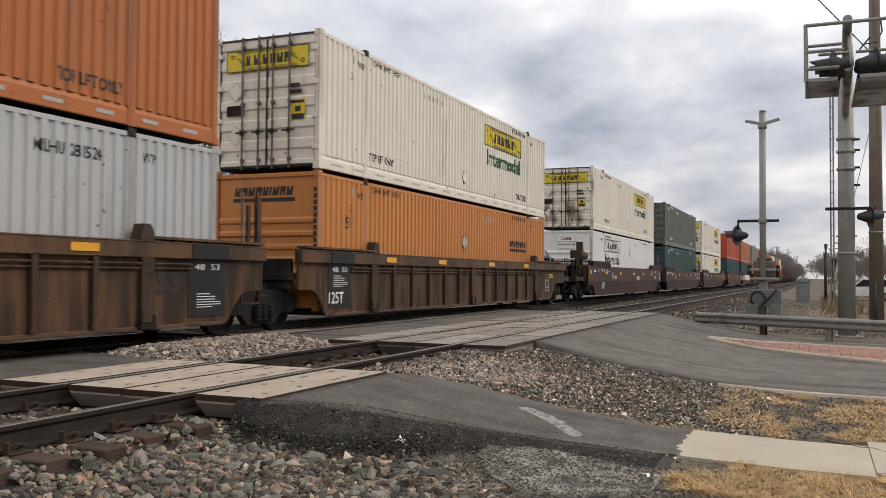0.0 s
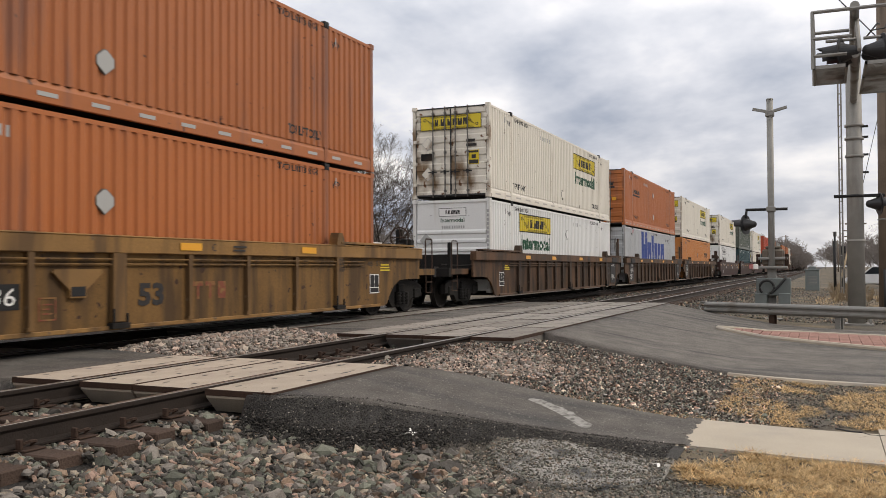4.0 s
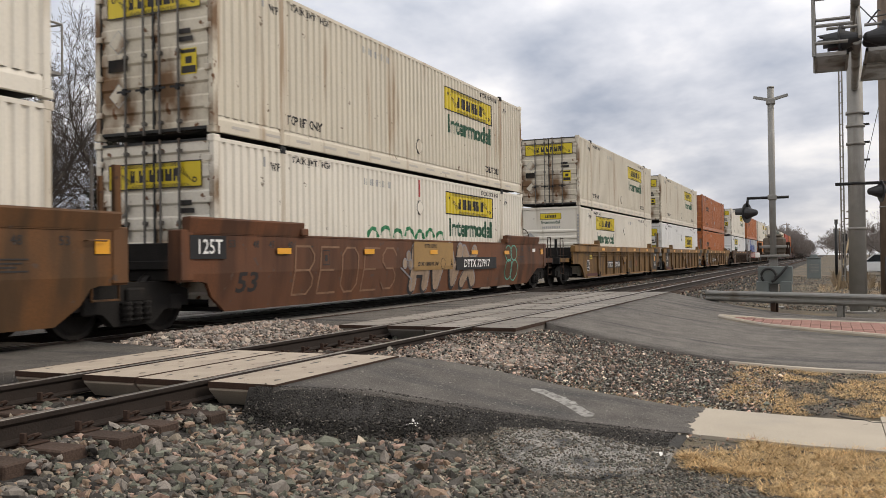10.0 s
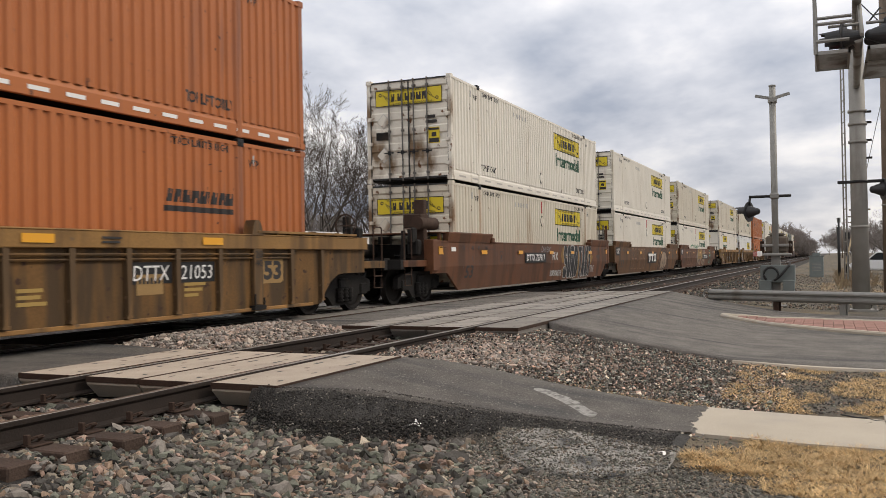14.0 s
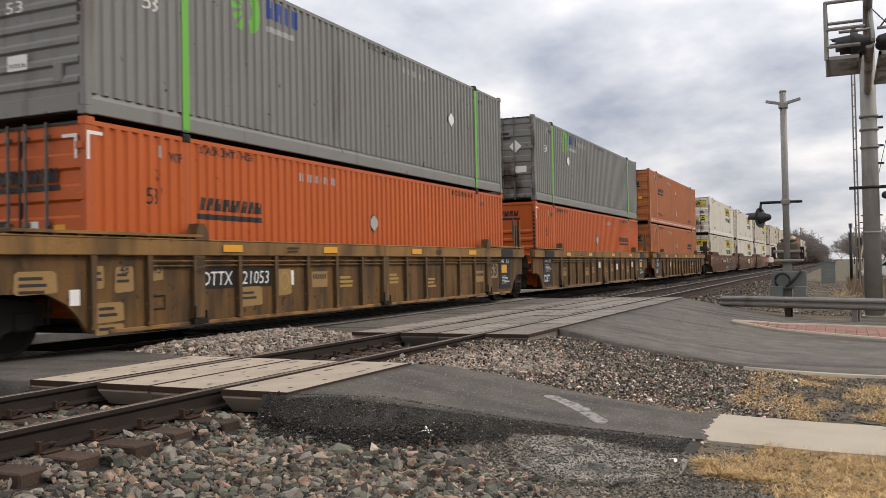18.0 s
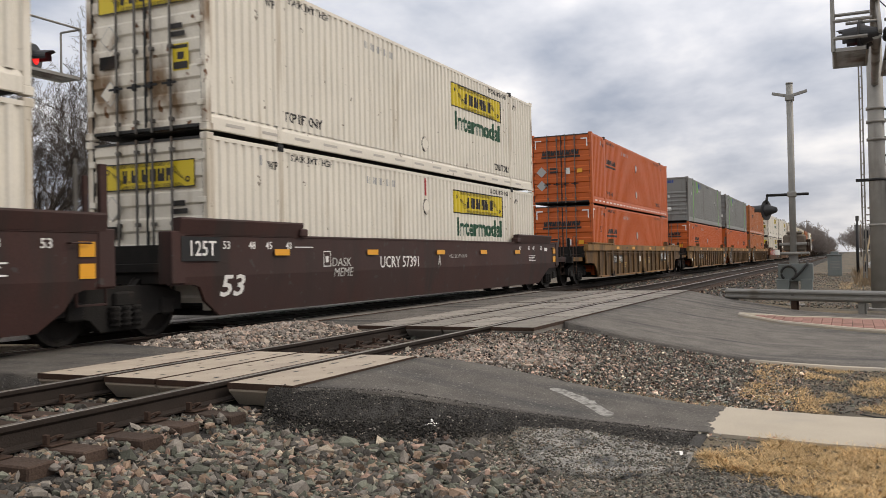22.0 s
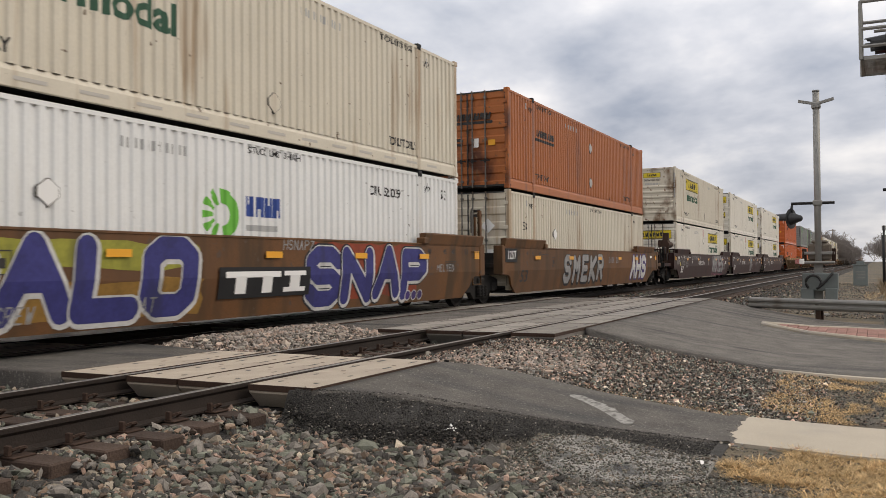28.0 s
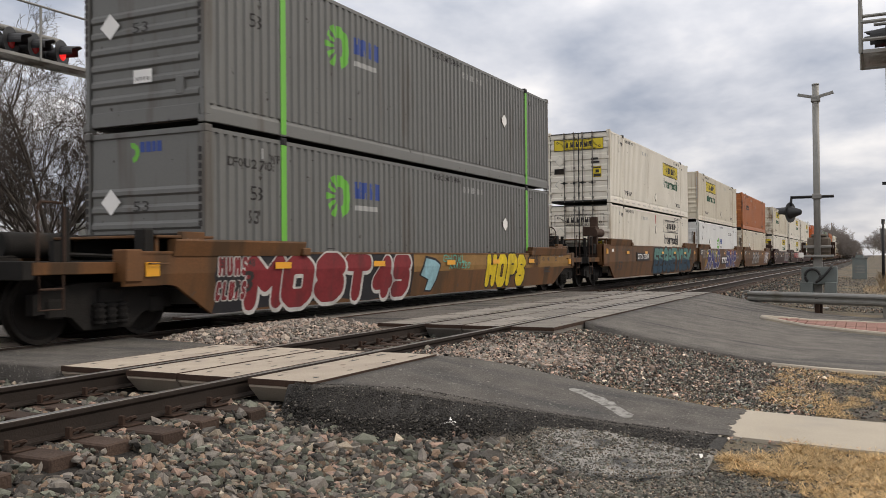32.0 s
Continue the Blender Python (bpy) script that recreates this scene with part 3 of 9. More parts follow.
# added sheet over the soil; its dark colour paints the shade between stones
thing("track_bed", "ballast bed under the tracks, coloured near-black for the shade between stones", "track bed", kind="structure", mat="ballast_bed",
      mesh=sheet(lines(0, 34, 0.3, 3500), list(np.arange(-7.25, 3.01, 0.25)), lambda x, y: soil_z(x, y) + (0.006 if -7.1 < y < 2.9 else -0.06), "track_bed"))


def strip(name, edge, mat, label, ys, thick=0.25, height=None, wobble=0.0, category="pavement", cols=10, lift=0.0):
    """A paved strip across the tracks between edge(y) = (x0, x1), with real thickness."""
    height = height or (lambda x, y: pave_z(y))
    bm = bmesh.new()
    rows = []
    for y in ys:
        x0, x1 = edge(y)
        x0 += wobble * noise.noise((y * 2.1, 0.3, 1))
        x1 += wobble * noise.noise((y * 2.3, 7.3, 4))
        rows.append([bm.verts.new((x0 + (x1 - x0) * k / cols, y, height(x0 + (x1 - x0) * k / cols, y) + lift)) for k in range(cols + 1)])
    for a, b in zip(rows, rows[1:]):
        for k in range(cols):
            bm.faces.new((a[k], a[k + 1], b[k + 1], b[k])).smooth = True
    rim = [e for e in bm.edges if e.is_boundary]
    down = bmesh.ops.extrude_edge_only(bm, edges=rim)["geom"]
    for v in down:
        if isinstance(v, bmesh.types.BMVert):
            v.co.z -= thick
    bmesh.ops.recalc_face_normals(bm, faces=bm.faces)
    return thing(name, label, category, kind="structure", mesh=bm, mat=mat)


def between(table):
    ys = [r[0] for r in table]
    return lambda y: (float(np.interp(y, ys, [r[1] for r in table])), float(np.interp(y, ys, [r[2] for r in table])))


def steps(a, b, n):
    return [a + (b - a) * i / n for i in range(n + 1)]


path_edge = between([(-9.42, 8.02, 9.42), (-8.6, 7.64, 9.33), (-7.7, 7.38, 9.38), (-6.9, 7.08, 9.36), (-6.5, 6.8, 9.25), (-6.19, 6.46, 9.0)])
strip("pavement_path", path_edge, "asphalt", "worn grey asphalt footpath rising to the crossing", steps(-9.42, -6.19, 26), wobble=0.03)
shoulder_edge = between([(-9.5, 7.5, 8.1), (-8.6, 7.4, 7.7), (-8.0, 7.15, 7.5), (-7.4, 6.68, 7.35), (-6.8, 6.45, 7.15), (-6.19, 6.3, 6.5), (-5.85, 6.36, 6.44)])
def shoulder_z(x, y):
    a, b = shoulder_edge(y)
    u = min(1.0, max(0.0, (b - x) / (b - a)))
    low = soil_z(a - 0.1, y) + 0.01
    return (pave_z(y) - 0.004) * (1 - u ** 1.4) + low * u ** 1.4 + 0.012 * noise.noise((x * 8, y * 8, 1)) * min(1, u * 4)


strip("pavement_shoulder", shoulder_edge, "asphalt_dark", "loose black asphalt shoulder along the footpath", steps(-9.5, -5.95, 30), wobble=0.0, height=shoulder_z, thick=0.10, cols=16)
strip("pavement_footpath_middle", lambda y: (6.47, 9.05 + 0.22 * max(0, y + 3.0)), "asphalt", "grey asphalt footpath between the two tracks", steps(-2.96, -0.87, 10), wobble=0.03)
strip("pavement_footpath_far", lambda y: (6.3, 9.2), "asphalt", "grey asphalt footpath beyond the tracks", steps(1.62, 30, 30), wobble=0.04)
ROAD = between([(-40, 13.2, 24.0), (-14, 13.4, 24.2), (-11.5, 13.43, 24.6), (-9.7, 13.55, 25.6), (-8.8, 13.8, 26.4), (-7.8, 13.98, 26.9), (-6.8, 14.15, 27.2), (-6.19, 14.6, 27.6), (8, 14.6, 27.6), (200, 15, 28)])
strip("road", ROAD, "road_asphalt", "grey patched asphalt road sloping down from the tracks", steps(-6.19, -16, 40) + steps(-17, -60, 12), wobble=0.03, category="road", cols=24)
strip("road_middle", lambda y: (12.98, 27.6), "road_asphalt", "grey asphalt road between the two tracks", steps(-2.96, -1.60, 8), wobble=0.05, category="road")
strip("road_far", lambda y: (13.0, 27.8), "road_asphalt", "grey asphalt road beyond the tracks", steps(1.62, 60, 40), wobble=0.05, category="road")
strip("parking_lot", lambda y: (28.5, 130), "asphalt", "grey asphalt yard behind the railway", steps(13, 26, 10), height=lambda x, y: soil_z(x, y) + 0.03, thick=0.1)
strip("road_gutter", lambda y: (ROAD(y)[0] - 0.13, ROAD(y)[0] + 0.03), "walk_concrete", "thin pale concrete edge of the road", steps(-9.3, -40, 50), lift=0.012, thick=0.2, cols=2)

# concrete sidewalk slabs beyond the asphalt
sidewalk = thing("pavement_sidewalk", "pale concrete sidewalk with a cracked corner", "sidewalk", kind="structure")


def slab(x0, x1, y0, y1, skew=0.0):
    bm = bmesh.new()
    n = 8
    top = []
    for j in range(n + 1):
        y = y0 + (y1 - y0) * j / n
        top.append([bm.verts.new((x0 + (x1 - x0) * k / 4 + skew * (y0 - y), y, pave_z(y) + 0.005 + (0 if k in (0, 4) or j in (0, n) else 0.004))) for k in range(5)])
    for a, b in zip(top, top[1:]):
        for k in range(4):
            bm.faces.new((a[k], a[k + 1], b[k + 1], b[k]))
    geo = bmesh.ops.extrude_edge_only(bm, edges=[e for e in bm.edges if e.is_boundary])["geom"]
    for v in geo:
        if isinstance(v, bmesh.types.BMVert):
            v.co.z -= 0.14
    bmesh.ops.recalc_face_normals(bm, faces=bm.faces)
    return bm


y0 = -9.40
for i in range(9):
    y1 = y0 - (1.62 if i else 1.70)
    part("slab", slab(8.03 + 0.1 * (-9.4 - y0), 9.44 + 0.17 * (-9.4 - y0), y1, y0 - 0.008, 0.0), "walk_concrete", sidewalk)
    y0 = y1

# a crack across the second slab, as a thin sunken line of dark filler
crack = [(9.62 - 0.42 * i / 9 + 0.03 * math.sin(i * 2.3), -10.72 - 0.6 * i / 9 + 0.04 * math.sin(i * 1.7)) for i in range(10)]
part("crack", tube([(x, y, pave_z(y) + 0.002) for x, y in crack], 0.008, 4), "gum", sidewalk)
crack = [(9.25 - 1.0 * i / 9 + 0.03 * math.sin(i * 2.1), -10.98 + 0.22 * i / 9 + 0.03 * math.sin(i * 1.3)) for i in range(10)]
part("crack", tube([(x, y, pave_z(y) + 0.002) for x, y in crack], 0.006, 4), "gum", sidewalk)

# the broken old concrete beside the shoulder
patch_edge = between([(-9.5, 6.75, 7.35), (-9.1, 6.32, 7.38), (-8.6, 6.3, 7.34), (-8.3, 6.5, 7.2), (-8.05, 6.95, 7.12)])
strip("old_pavement", patch_edge, "old_concrete", "crumbling grey slab of old paving in the gravel", steps(-9.5, -8.05, 16), wobble=0.07, height=lambda x, y: soil_z(x, y) + 0.035 + 0.014 * noise.noise((x * 9, y * 9, 2)), thick=0.08, cols=12)

# the ragged edge of the asphalt where it laps over the sidewalk
bm = bmesh.new()
prev = None
for k in range(41):
    x = 8.0 + 1.44 * k / 40
    yb = -9.47 - 0.055 * noise.noise((x * 7, 1, 2)) - 0.04 * noise.noise((x * 21, 4, 2)) - (0.05 if x < 8.25 else 0)
    cur = [bm.verts.new((x, -9.30, pave_z(-9.30) + 0.006)), bm.verts.new((x, yb + 0.03, pave_z(yb) + 0.020)), bm.verts.new((x, yb, pave_z(yb) + 0.004))]
    if prev:
        for j in (0, 1):
            bm.faces.new((prev[j], prev[j + 1], cur[j + 1], cur[j]))
    prev = cur
thing("pavement_lip", "ragged asphalt edge lapping over the sidewalk", "pavement", kind="structure", mesh=bm, mat="asphalt")

# white scuffs of paint on the path
for i, (ax, ay, bx, by, w) in enumerate(((8.85, -7.80, 8.0, -8.62, 0.15), (7.10, -9.38, 6.98, -9.44, 0.022))):
    bm = bmesh.new()
    prev = None
    for k in range(15):
        u = k / 14
        x, y = ax + (bx - ax) * u + 0.09 * math.sin(u * 3.1), ay + (by - ay) * u
        ww = w * (0.5 + 0.5 * abs(noise.noise((u * 6, i, 2)))) * (1 if 0 < k < 14 else 0.3)
        z = pave_z(y) + 0.006 if i == 0 else soil_z(x, y) + 0.055
        cur = (bm.verts.new((x - ww * 0.7, y + ww * 0.7, z)), bm.verts.new((x + ww * 0.7, y - ww * 0.7, z)))
        if prev:
            bm.faces.new((prev[0], prev[1], cur[1], cur[0]))
        prev = cur
    thing("paint_mark", "scuffed white paint streak on the asphalt", "paint mark", mesh=bm, mat="faded_paint" if i == 0 else "white_paint", kind="structure")
# a small splash of white paint
bm = bmesh.new()
for dx, dy, r in ((0, 0, 0.02), (0.032, 0.02, 0.013), (-0.03, 0.024, 0.012), (0.02, -0.034, 0.012), (-0.024, -0.03, 0.011), (0.05, 0.03, 0.008), (-0.046, 0.036, 0.008)):
    c = bmesh.ops.create_circle(bm, cap_ends=True, segments=9, radius=r, matrix=Matrix.Translation((6.86 + dx, -7.36 + dy, 0)))["verts"]
    for v in c:
        v.co.z = shoulder_z(v.co.x, v.co.y) + 0.024
thing("paint_splash", "small white paint splash on black asphalt", "paint mark", mesh=bm, mat="white_paint", kind="structure")

# brick-paved island with a pale kerb on the far side of the road
island = thing("brick_island", "low island of red brick pavers with a pale concrete kerb", "traffic island", kind="structure")
isl = between([(-30, 18.0, 22.2), (-14, 18.3, 22.3), (-11.85, 18.7, 22.35), (-10.1, 20.1, 22.8), (-8.9, 20.9, 22.3), (-8.3, 21.2, 21.6)])
for side in (0, 1):
    bm = bmesh.new()
    pts = [(isl(y)[side] + (0.09 if side == 0 else -0.09), y, pave_z(y) - 0.03) for y in steps(-8.3, -16, 22)]
    prev = None
    for x, y, z in pts:
        cur = [bm.verts.new((x + a, y, z + b)) for a, b in ((-0.1, -0.12), (-0.1, 0.07), (-0.07, 0.10), (0.07, 0.10), (0.1, 0.07), (0.1, -0.12))]
        if prev:
            for k in range(5):
                bm.faces.new((prev[k], prev[k + 1], cur[k + 1], cur[k]))
        prev = cur
    bmesh.ops.recalc_face_normals(bm, faces=bm.faces)
    part("kerb", bm, "walk_concrete", island, "pale concrete kerb")
paver = shared("paver", lambda: box(-0.098, 0.098, -0.098, 0.098, -0.1, 0.055, 0.006))
y = -8.75
count, rest = 0, bmesh.new()
while y > -15:
    a, b = isl(y)
    x = a + 0.30
    while x < b - 0.28:
        if count < 300 and x < a + 1.5:
            part("paver", paver, "brick", island, at=Matrix.Translation((x, y, pave_z(y) + 0.005)))
            count += 1
        else:
            add_box(rest, x - 0.098, x + 0.098, y - 0.098, y + 0.098, pave_z(y) - 0.09, pave_z(y) + 0.06)
        x += 0.204
    y -= 0.204
tagged(part("far_pavers", rest, "brick", island), kind="stuff")


# ---- the two tracks ----
def rail_section():
    return [(-0.075, -0.18), (0.075, -0.18), (0.075, -0.165), (0.02, -0.145), (0.012, -0.06), (0.036, -0.035), (0.036, -0.006), (0.03, 0), (-0.03, 0), (-0.036, -0.006), (-0.036, -0.035), (-0.012, -0.06), (-0.02, -0.145), (-0.075, -0.165)]


def along_x(section, x0, x1, y):
    bm = bmesh.new()
    a = [bm.verts.new((x0, y + u, v)) for u, v in section]
    b = [bm.verts.new((x1, y + u, v)) for u, v in section]
    n = len(a)
    bm.faces.new(a)
    bm.faces.new(b[::-1])
    for i in range(n):
        bm.faces.new((a[(i + 1) % n], a[i], b[i], b[(i + 1) % n]))
    bmesh.ops.recalc_face_normals(bm, faces=bm.faces)
    return bm


def over_crossing(x, pad=0.0):
    return 6.47 - pad < x < 8.98 + pad or 13.0 - pad < x < 27.75 + pad


tie_mesh = shared("tie", lambda: box(-0.115, 0.115, -1.30, 1.30, -0.36, -0.185, 0.012))
plate_mesh = shared("tie_plate", lambda: boxes((-0.095, 0.095, -0.18, 0.18, -0.186, -0.172), (-0.09, -0.06, -0.135, -0.085, -0.172, -0.10), (0.06, 0.09, 0.085, 0.135, -0.172, -0.10), bevel=0.004))
clip_mesh = shared("rail_clip", lambda: tubes([[(-0.05, 0.08, -0.16), (-0.05, 0.13, -0.13), (-0.02, 0.15, -0.12), (0.02, 0.15, -0.12), (0.05, 0.13, -0.13), (0.05, 0.08, -0.16)]], 0.012, 5))
for nm, yc, words in (("track_1", T1, "empty railway track of worn rails on dark wooden ties"), ("track_2", T2, "railway track under the passing freight train")):
    track = thing(nm, words, "railway track", kind="structure")
    for s in (-1, 1):
        yr = yc + s * RAIL
        part("rail", along_x(rail_section(), -400, 1500, yr), "rail", track)
        part("rail_head", along_x([(-0.033, 0.0005), (0.033, 0.0005), (0.031, 0.003), (-0.031, 0.003)], -400, 1500, yr), "rail_head", track, "polished steel running surface")
    x, i = 0.6 - 0.495 * 44, 0
    while x < 75:
        if not over_crossing(x, 0.1) and (nm == "track_1" or x < 60):
            r = random.Random(i + int(yc * 10))
            part("tie", tie_mesh, "tie", track, at=pose(x + r.uniform(-0.03, 0.03), yc + r.uniform(-0.06, 0.06), r.uniform(-0.01, 0.0), 0, 0, r.uniform(-1.2, 1.2)))
            if 0 < x < 16 and nm == "track_1":
                for s in (-1, 1):
                    part("tie_plate", plate_mesh, "rust_steel", track, at=pose(x, yc + s * RAIL, 0))
                    for f in (0, 180):
                        part("rail_clip", clip_mesh, "rust_steel", track, at=pose(x, yc + s * RAIL, 0, 0, 0, f))
        x += 0.495
        i += 1
    bm = bmesh.new()
    x = 75
    while x < 320:
        add_box(bm, x - 0.115, x + 0.115, yc - 1.3, yc + 1.3, -0.33, -0.185)
        x += 0.5
    tagged(part("far_ties", bm, "tie", track), kind="stuff")

# concrete crossing panels, each with a rusty steel edge and dark lifting slots
def panel_mesh(w, n=2.44):
    return prism([(0.004, -0.005), (0.010, 0.0), (n - 0.010, 0.0), (n - 0.004, -0.005), (n - 0.004, -0.075), (n - 0.15, -0.22), (0.15, -0.22), (0.004, -0.075)], 0.006, w - 0.006)


def slots_mesh(w, n=2.44):
    bm = bmesh.new()
    for x in (0.28, 0.86, n - 0.86, n - 0.28):
        for y in ((0.16, w - 0.16) if w > 0.5 else (w / 2,)):
            c = bmesh.ops.create_circle(bm, cap_ends=True, segments=10, radius=1)["verts"]
            for v in c:
                v.co = Vector((x + v.co.x * 0.055 * (2.0 if int(x * 10) % 3 == 0 else 0.8), y + v.co.y * 0.022, 0.0015))
    return bm


def edge_mesh(w, n=2.44):
    return boxes((0.0, n, -0.006, 0.004, -0.05, 0.002), (0.0, n, w - 0.004, w + 0.006, -0.05, 0.002), (-0.004, 0.004, 0.0, w, -0.055, 0.0015), (n - 0.004, n + 0.004, 0.0, w, -0.055, 0.0015))


for nm, starts in (("footpath_crossing", (6.50,)), ("road_crossing", tuple(13.02 + 2.455 * i for i in range(6)))):
    crossing = thing(nm, "railway crossing of pale concrete panels with rusty edges", "level crossing", kind="structure")
    for yc in (T1, T2):
        for x in starts:
            for ya, yb in ((-1.58, -0.86), (-0.66, -0.01), (0.01, 0.66), (0.86, 1.58)):
                if nm == "footpath_crossing" and yc == T2 and ya < -1:
                    continue
                w = round(yb - ya, 3)
                r = random.Random(int(x * 100 + ya * 37 + yc * 11))
                p = part("panel", shared(("panel", w), lambda: panel_mesh(w)), "concrete" if nm == "footpath_crossing" else "concrete_worn", crossing, at=pose(x, yc + ya, r.uniform(-0.010, 0.0), 0, 0, 0))
                part("edge_angle", shared(("edge", w), lambda: edge_mesh(w)), "rust_steel", p, "rusty steel edge")
                part("lifting_slot", shared(("slots", w), lambda: slots_mesh(w)), "gum", p, "dark lifting slots")


# ---- ballast and gravel: many small stones ----
def stones(name, n, place, size, mat, label, seed, flat=0.7):
    """n stones; place(rng) gives x, y, z of the surface under each."""
    rng = np.random.default_rng(seed)
    bm = bmesh.new()
    bmesh.ops.create_icosphere(bm, subdivisions=1, radius=1)
    base = np.array([v.co[:] for v in bm.verts])
    tri = np.array([[v.index for v in f.verts] for f in bm.faces])
    bm.free()
    at = np.array([place(rng) for _ in range(n)])
    s = size * np.exp(rng.normal(0, 0.33, n))
    sh = rng.uniform(0.5, 1.35, (n, 1, 3)) * np.array([1, 1, flat])
    jag = 1 + rng.uniform(-0.44, 0.36, (n, 12, 1))
    v = base[None] * jag * sh
    a, b = rng.uniform(0, 2 * np.pi, n), rng.normal(0, 0.5, n)
    ca, sa, cb, sb = np.cos(a), np.sin(a), np.cos(b), np.sin(b)
    x, y, z = v[..., 0], v[..., 1], v[..., 2]
    y, z = y * cb[:, None] - z * sb[:, None], y * sb[:, None] + z * cb[:, None]
    x, y = x * ca[:, None] - y * sa[:, None], x * sa[:, None] + y * ca[:, None]
    v = np.stack((x, y, z), -1) * s[:, None, None] + at[:, None, :]
    faces = (tri[None] + (np.arange(n) * 12)[:, None, None]).reshape(-1, 3)
    me = bpy.data.meshes.new(name)
    me.vertices.add(n * 12)
    me.vertices.foreach_set("co", v.ravel())
    me.loops.add(len(faces) * 3)
    me.loops.foreach_set("vertex_index", faces.ravel())
    me.polygons.add(len(faces))
    me.polygons.foreach_set("loop_start", np.arange(len(faces)) * 3)
    me.polygons.foreach_set("use_smooth", np.zeros(len(faces), dtype=bool))
    me.update()
    me.validate()
    return thing(name, label, "gravel", kind="stuff", mesh=me, mat=mat)


def not_on_path(x, y):
    a, b = path_edge(y) if -9.42 < y < -6.19 else (6.47, 9.0)
    sa = shoulder_edge(y)[0] if -9.5 < y < -5.95 else a
    return not (min(a, sa) < x < b)


def shoulder_place(rng):
    """The sloping ballast at the near end of the empty track and the foot of the path."""
    while True:
        x, y = rng.uniform(2.6, 6.75), rng.uniform(-9.6, -5.35)
        if y > -6.0 and abs((x - 0.6 + 0.2475) % 0.495 - 0.2475) < 0.14:
            continue
        if not_on_path(x, y) and not (x > 6.25 and y < -8.0) and rng.uniform() > (-7.9 - y) / 0.9:
            break
    return x, y, soil_z(x, y) + rng.uniform(0.0, 0.03)


def crib_place(rng):
    """Between the rails and ties of the empty track."""
    while True:
        x, y = rng.uniform(2.2, 6.45), rng.uniform(-5.9, -1.6)
        if abs((x - 0.6 + 0.2475) % 0.495 - 0.2475) > 0.11 or abs(y - T1) > 1.32:
            break
    return x, y, -0.235 + rng.uniform(0, 0.03)


def mound_place(rng):
    """The heap of ballast between the two tracks."""
    x, y = rng.uniform(9.0, 13.0), rng.uniform(-3.55, -1.05)
    u = 1 - ((y + 2.25) / 1.3) ** 2
    e = min(1, (x - 9.0) / 0.9, (13.0 - x) / 0.35)
    return x, y, -0.25 + 0.30 * max(0, u) ** 0.6 * max(0, e) ** 0.5 + rng.uniform(-0.01, 0.03)


def gap_place(rng):
    """Between footpath and road on the near side."""
    while True:
        x, y = rng.uniform(9.2, 14.2), -5.5 - 4.6 * rng.uniform() ** 1.2
        if x > (path_edge(y)[1] if y > -9.42 else 9.5) - 0.03 and x < ROAD(y)[0] + 0.06 and (((x - 11.0) / 1.7) ** 2 + ((y + 6.35) / 0.95) ** 2 > 1 or rng.uniform() < 0.12):
            break
    return x, y, soil_z(x, y) + rng.uniform(0, 0.03) + 0.06 * max(0, y + 8)


def verge_stone_place(rng):
    """Pale stones heaped where the footpath panels end."""
    while True:
        x, y = rng.normal(11.0, 0.95), rng.normal(-6.35, 0.55)
        if x > path_edge(max(y, -9.4))[1] + 0.02 and y < -5.3 and x < 13.5:
            break
    return x, y, soil_z(x, y) + rng.uniform(0.01, 0.05) + 0.05 * max(0, y + 7)


def inner_place(rng):
    x, y = rng.uniform(9.0, 13.0), rng.uniform(-6.0, -3.3)
    return x, y, -0.24 + rng.uniform(-0.02, 0.03)


def crumb_place(rng):
    y = rng.uniform(-9.4, -6.0)
    a, b = shoulder_edge(y)
    x = a - 0.30 * rng.uniform() ** 2 + (b - a + 0.06) * rng.uniform() ** 0.9
    return x, y, (pave_z(y) if x > b else shoulder_z(x, y) if x > a else soil_z(x, y) + 0.02) + rng.uniform(-0.004, 0.006)


def slab_place(rng):
    y = rng.uniform(-9.5, -8.05)
    a, b = patch_edge(y)
    x = rng.uniform(a - 0.05, b + 0.05)
    return x, y, soil_z(x, y) + 0.036 + rng.uniform(-0.003, 0.004)


def fine_place(rng):
    while True:
        x, y = rng.uniform(4.5, 13.6), -8.0 - 7.5 * rng.uniform() ** 1.3
        a, b = path_edge(y) if y > -9.42 else (8.0, 9.6 + 0.17 * (-9.4 - y))
        if not (a - 0.1 < x < b) and not (y > -9.5 and 6.9 < x < 8) and x < ROAD(y)[0] - 0.1:
            break
    return x, y, soil_z(x, y) + rng.uniform(0, 0.015)


def lane_place(rng):
    """Along both tracks past the road, where stones show only as grain."""
    x = 27.9 + 50 * rng.uniform() ** 1.5
    y = rng.uniform(-7.2, -1.2)
    return x, y, -0.235 + rng.uniform(-0.02, 0.03) - 0.2 * max(0, -6.0 - y)


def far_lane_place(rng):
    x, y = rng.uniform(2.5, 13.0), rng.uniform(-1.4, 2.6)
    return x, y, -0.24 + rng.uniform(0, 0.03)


stones("ballast_shoulder", 12500, shoulder_place, 0.030, "ballast", "loose grey and pinkish ballast stones beside the track", 1, 0.8)
stones("ballast_crib", 4500, crib_place, 0.031, "ballast", "ballast stones between the ties", 2)
stones("ballast_mound", 7000, mound_place, 0.027, "ballast_pale", "heap of pale ballast stones between the tracks", 3)
stones("ballast_gap", 7000, inner_place, 0.024, "ballast", "ballast stones along the empty track", 4)
stones("ballast_verge", 7000, verge_stone_place, 0.027, "ballast_pale", "pinkish ballast stones at the end of the footpath panels", 15)
stones("gravel_verge", 15000, gap_place, 0.0118, "ballast_grey", "dark gravel and broken asphalt between path and road", 5)
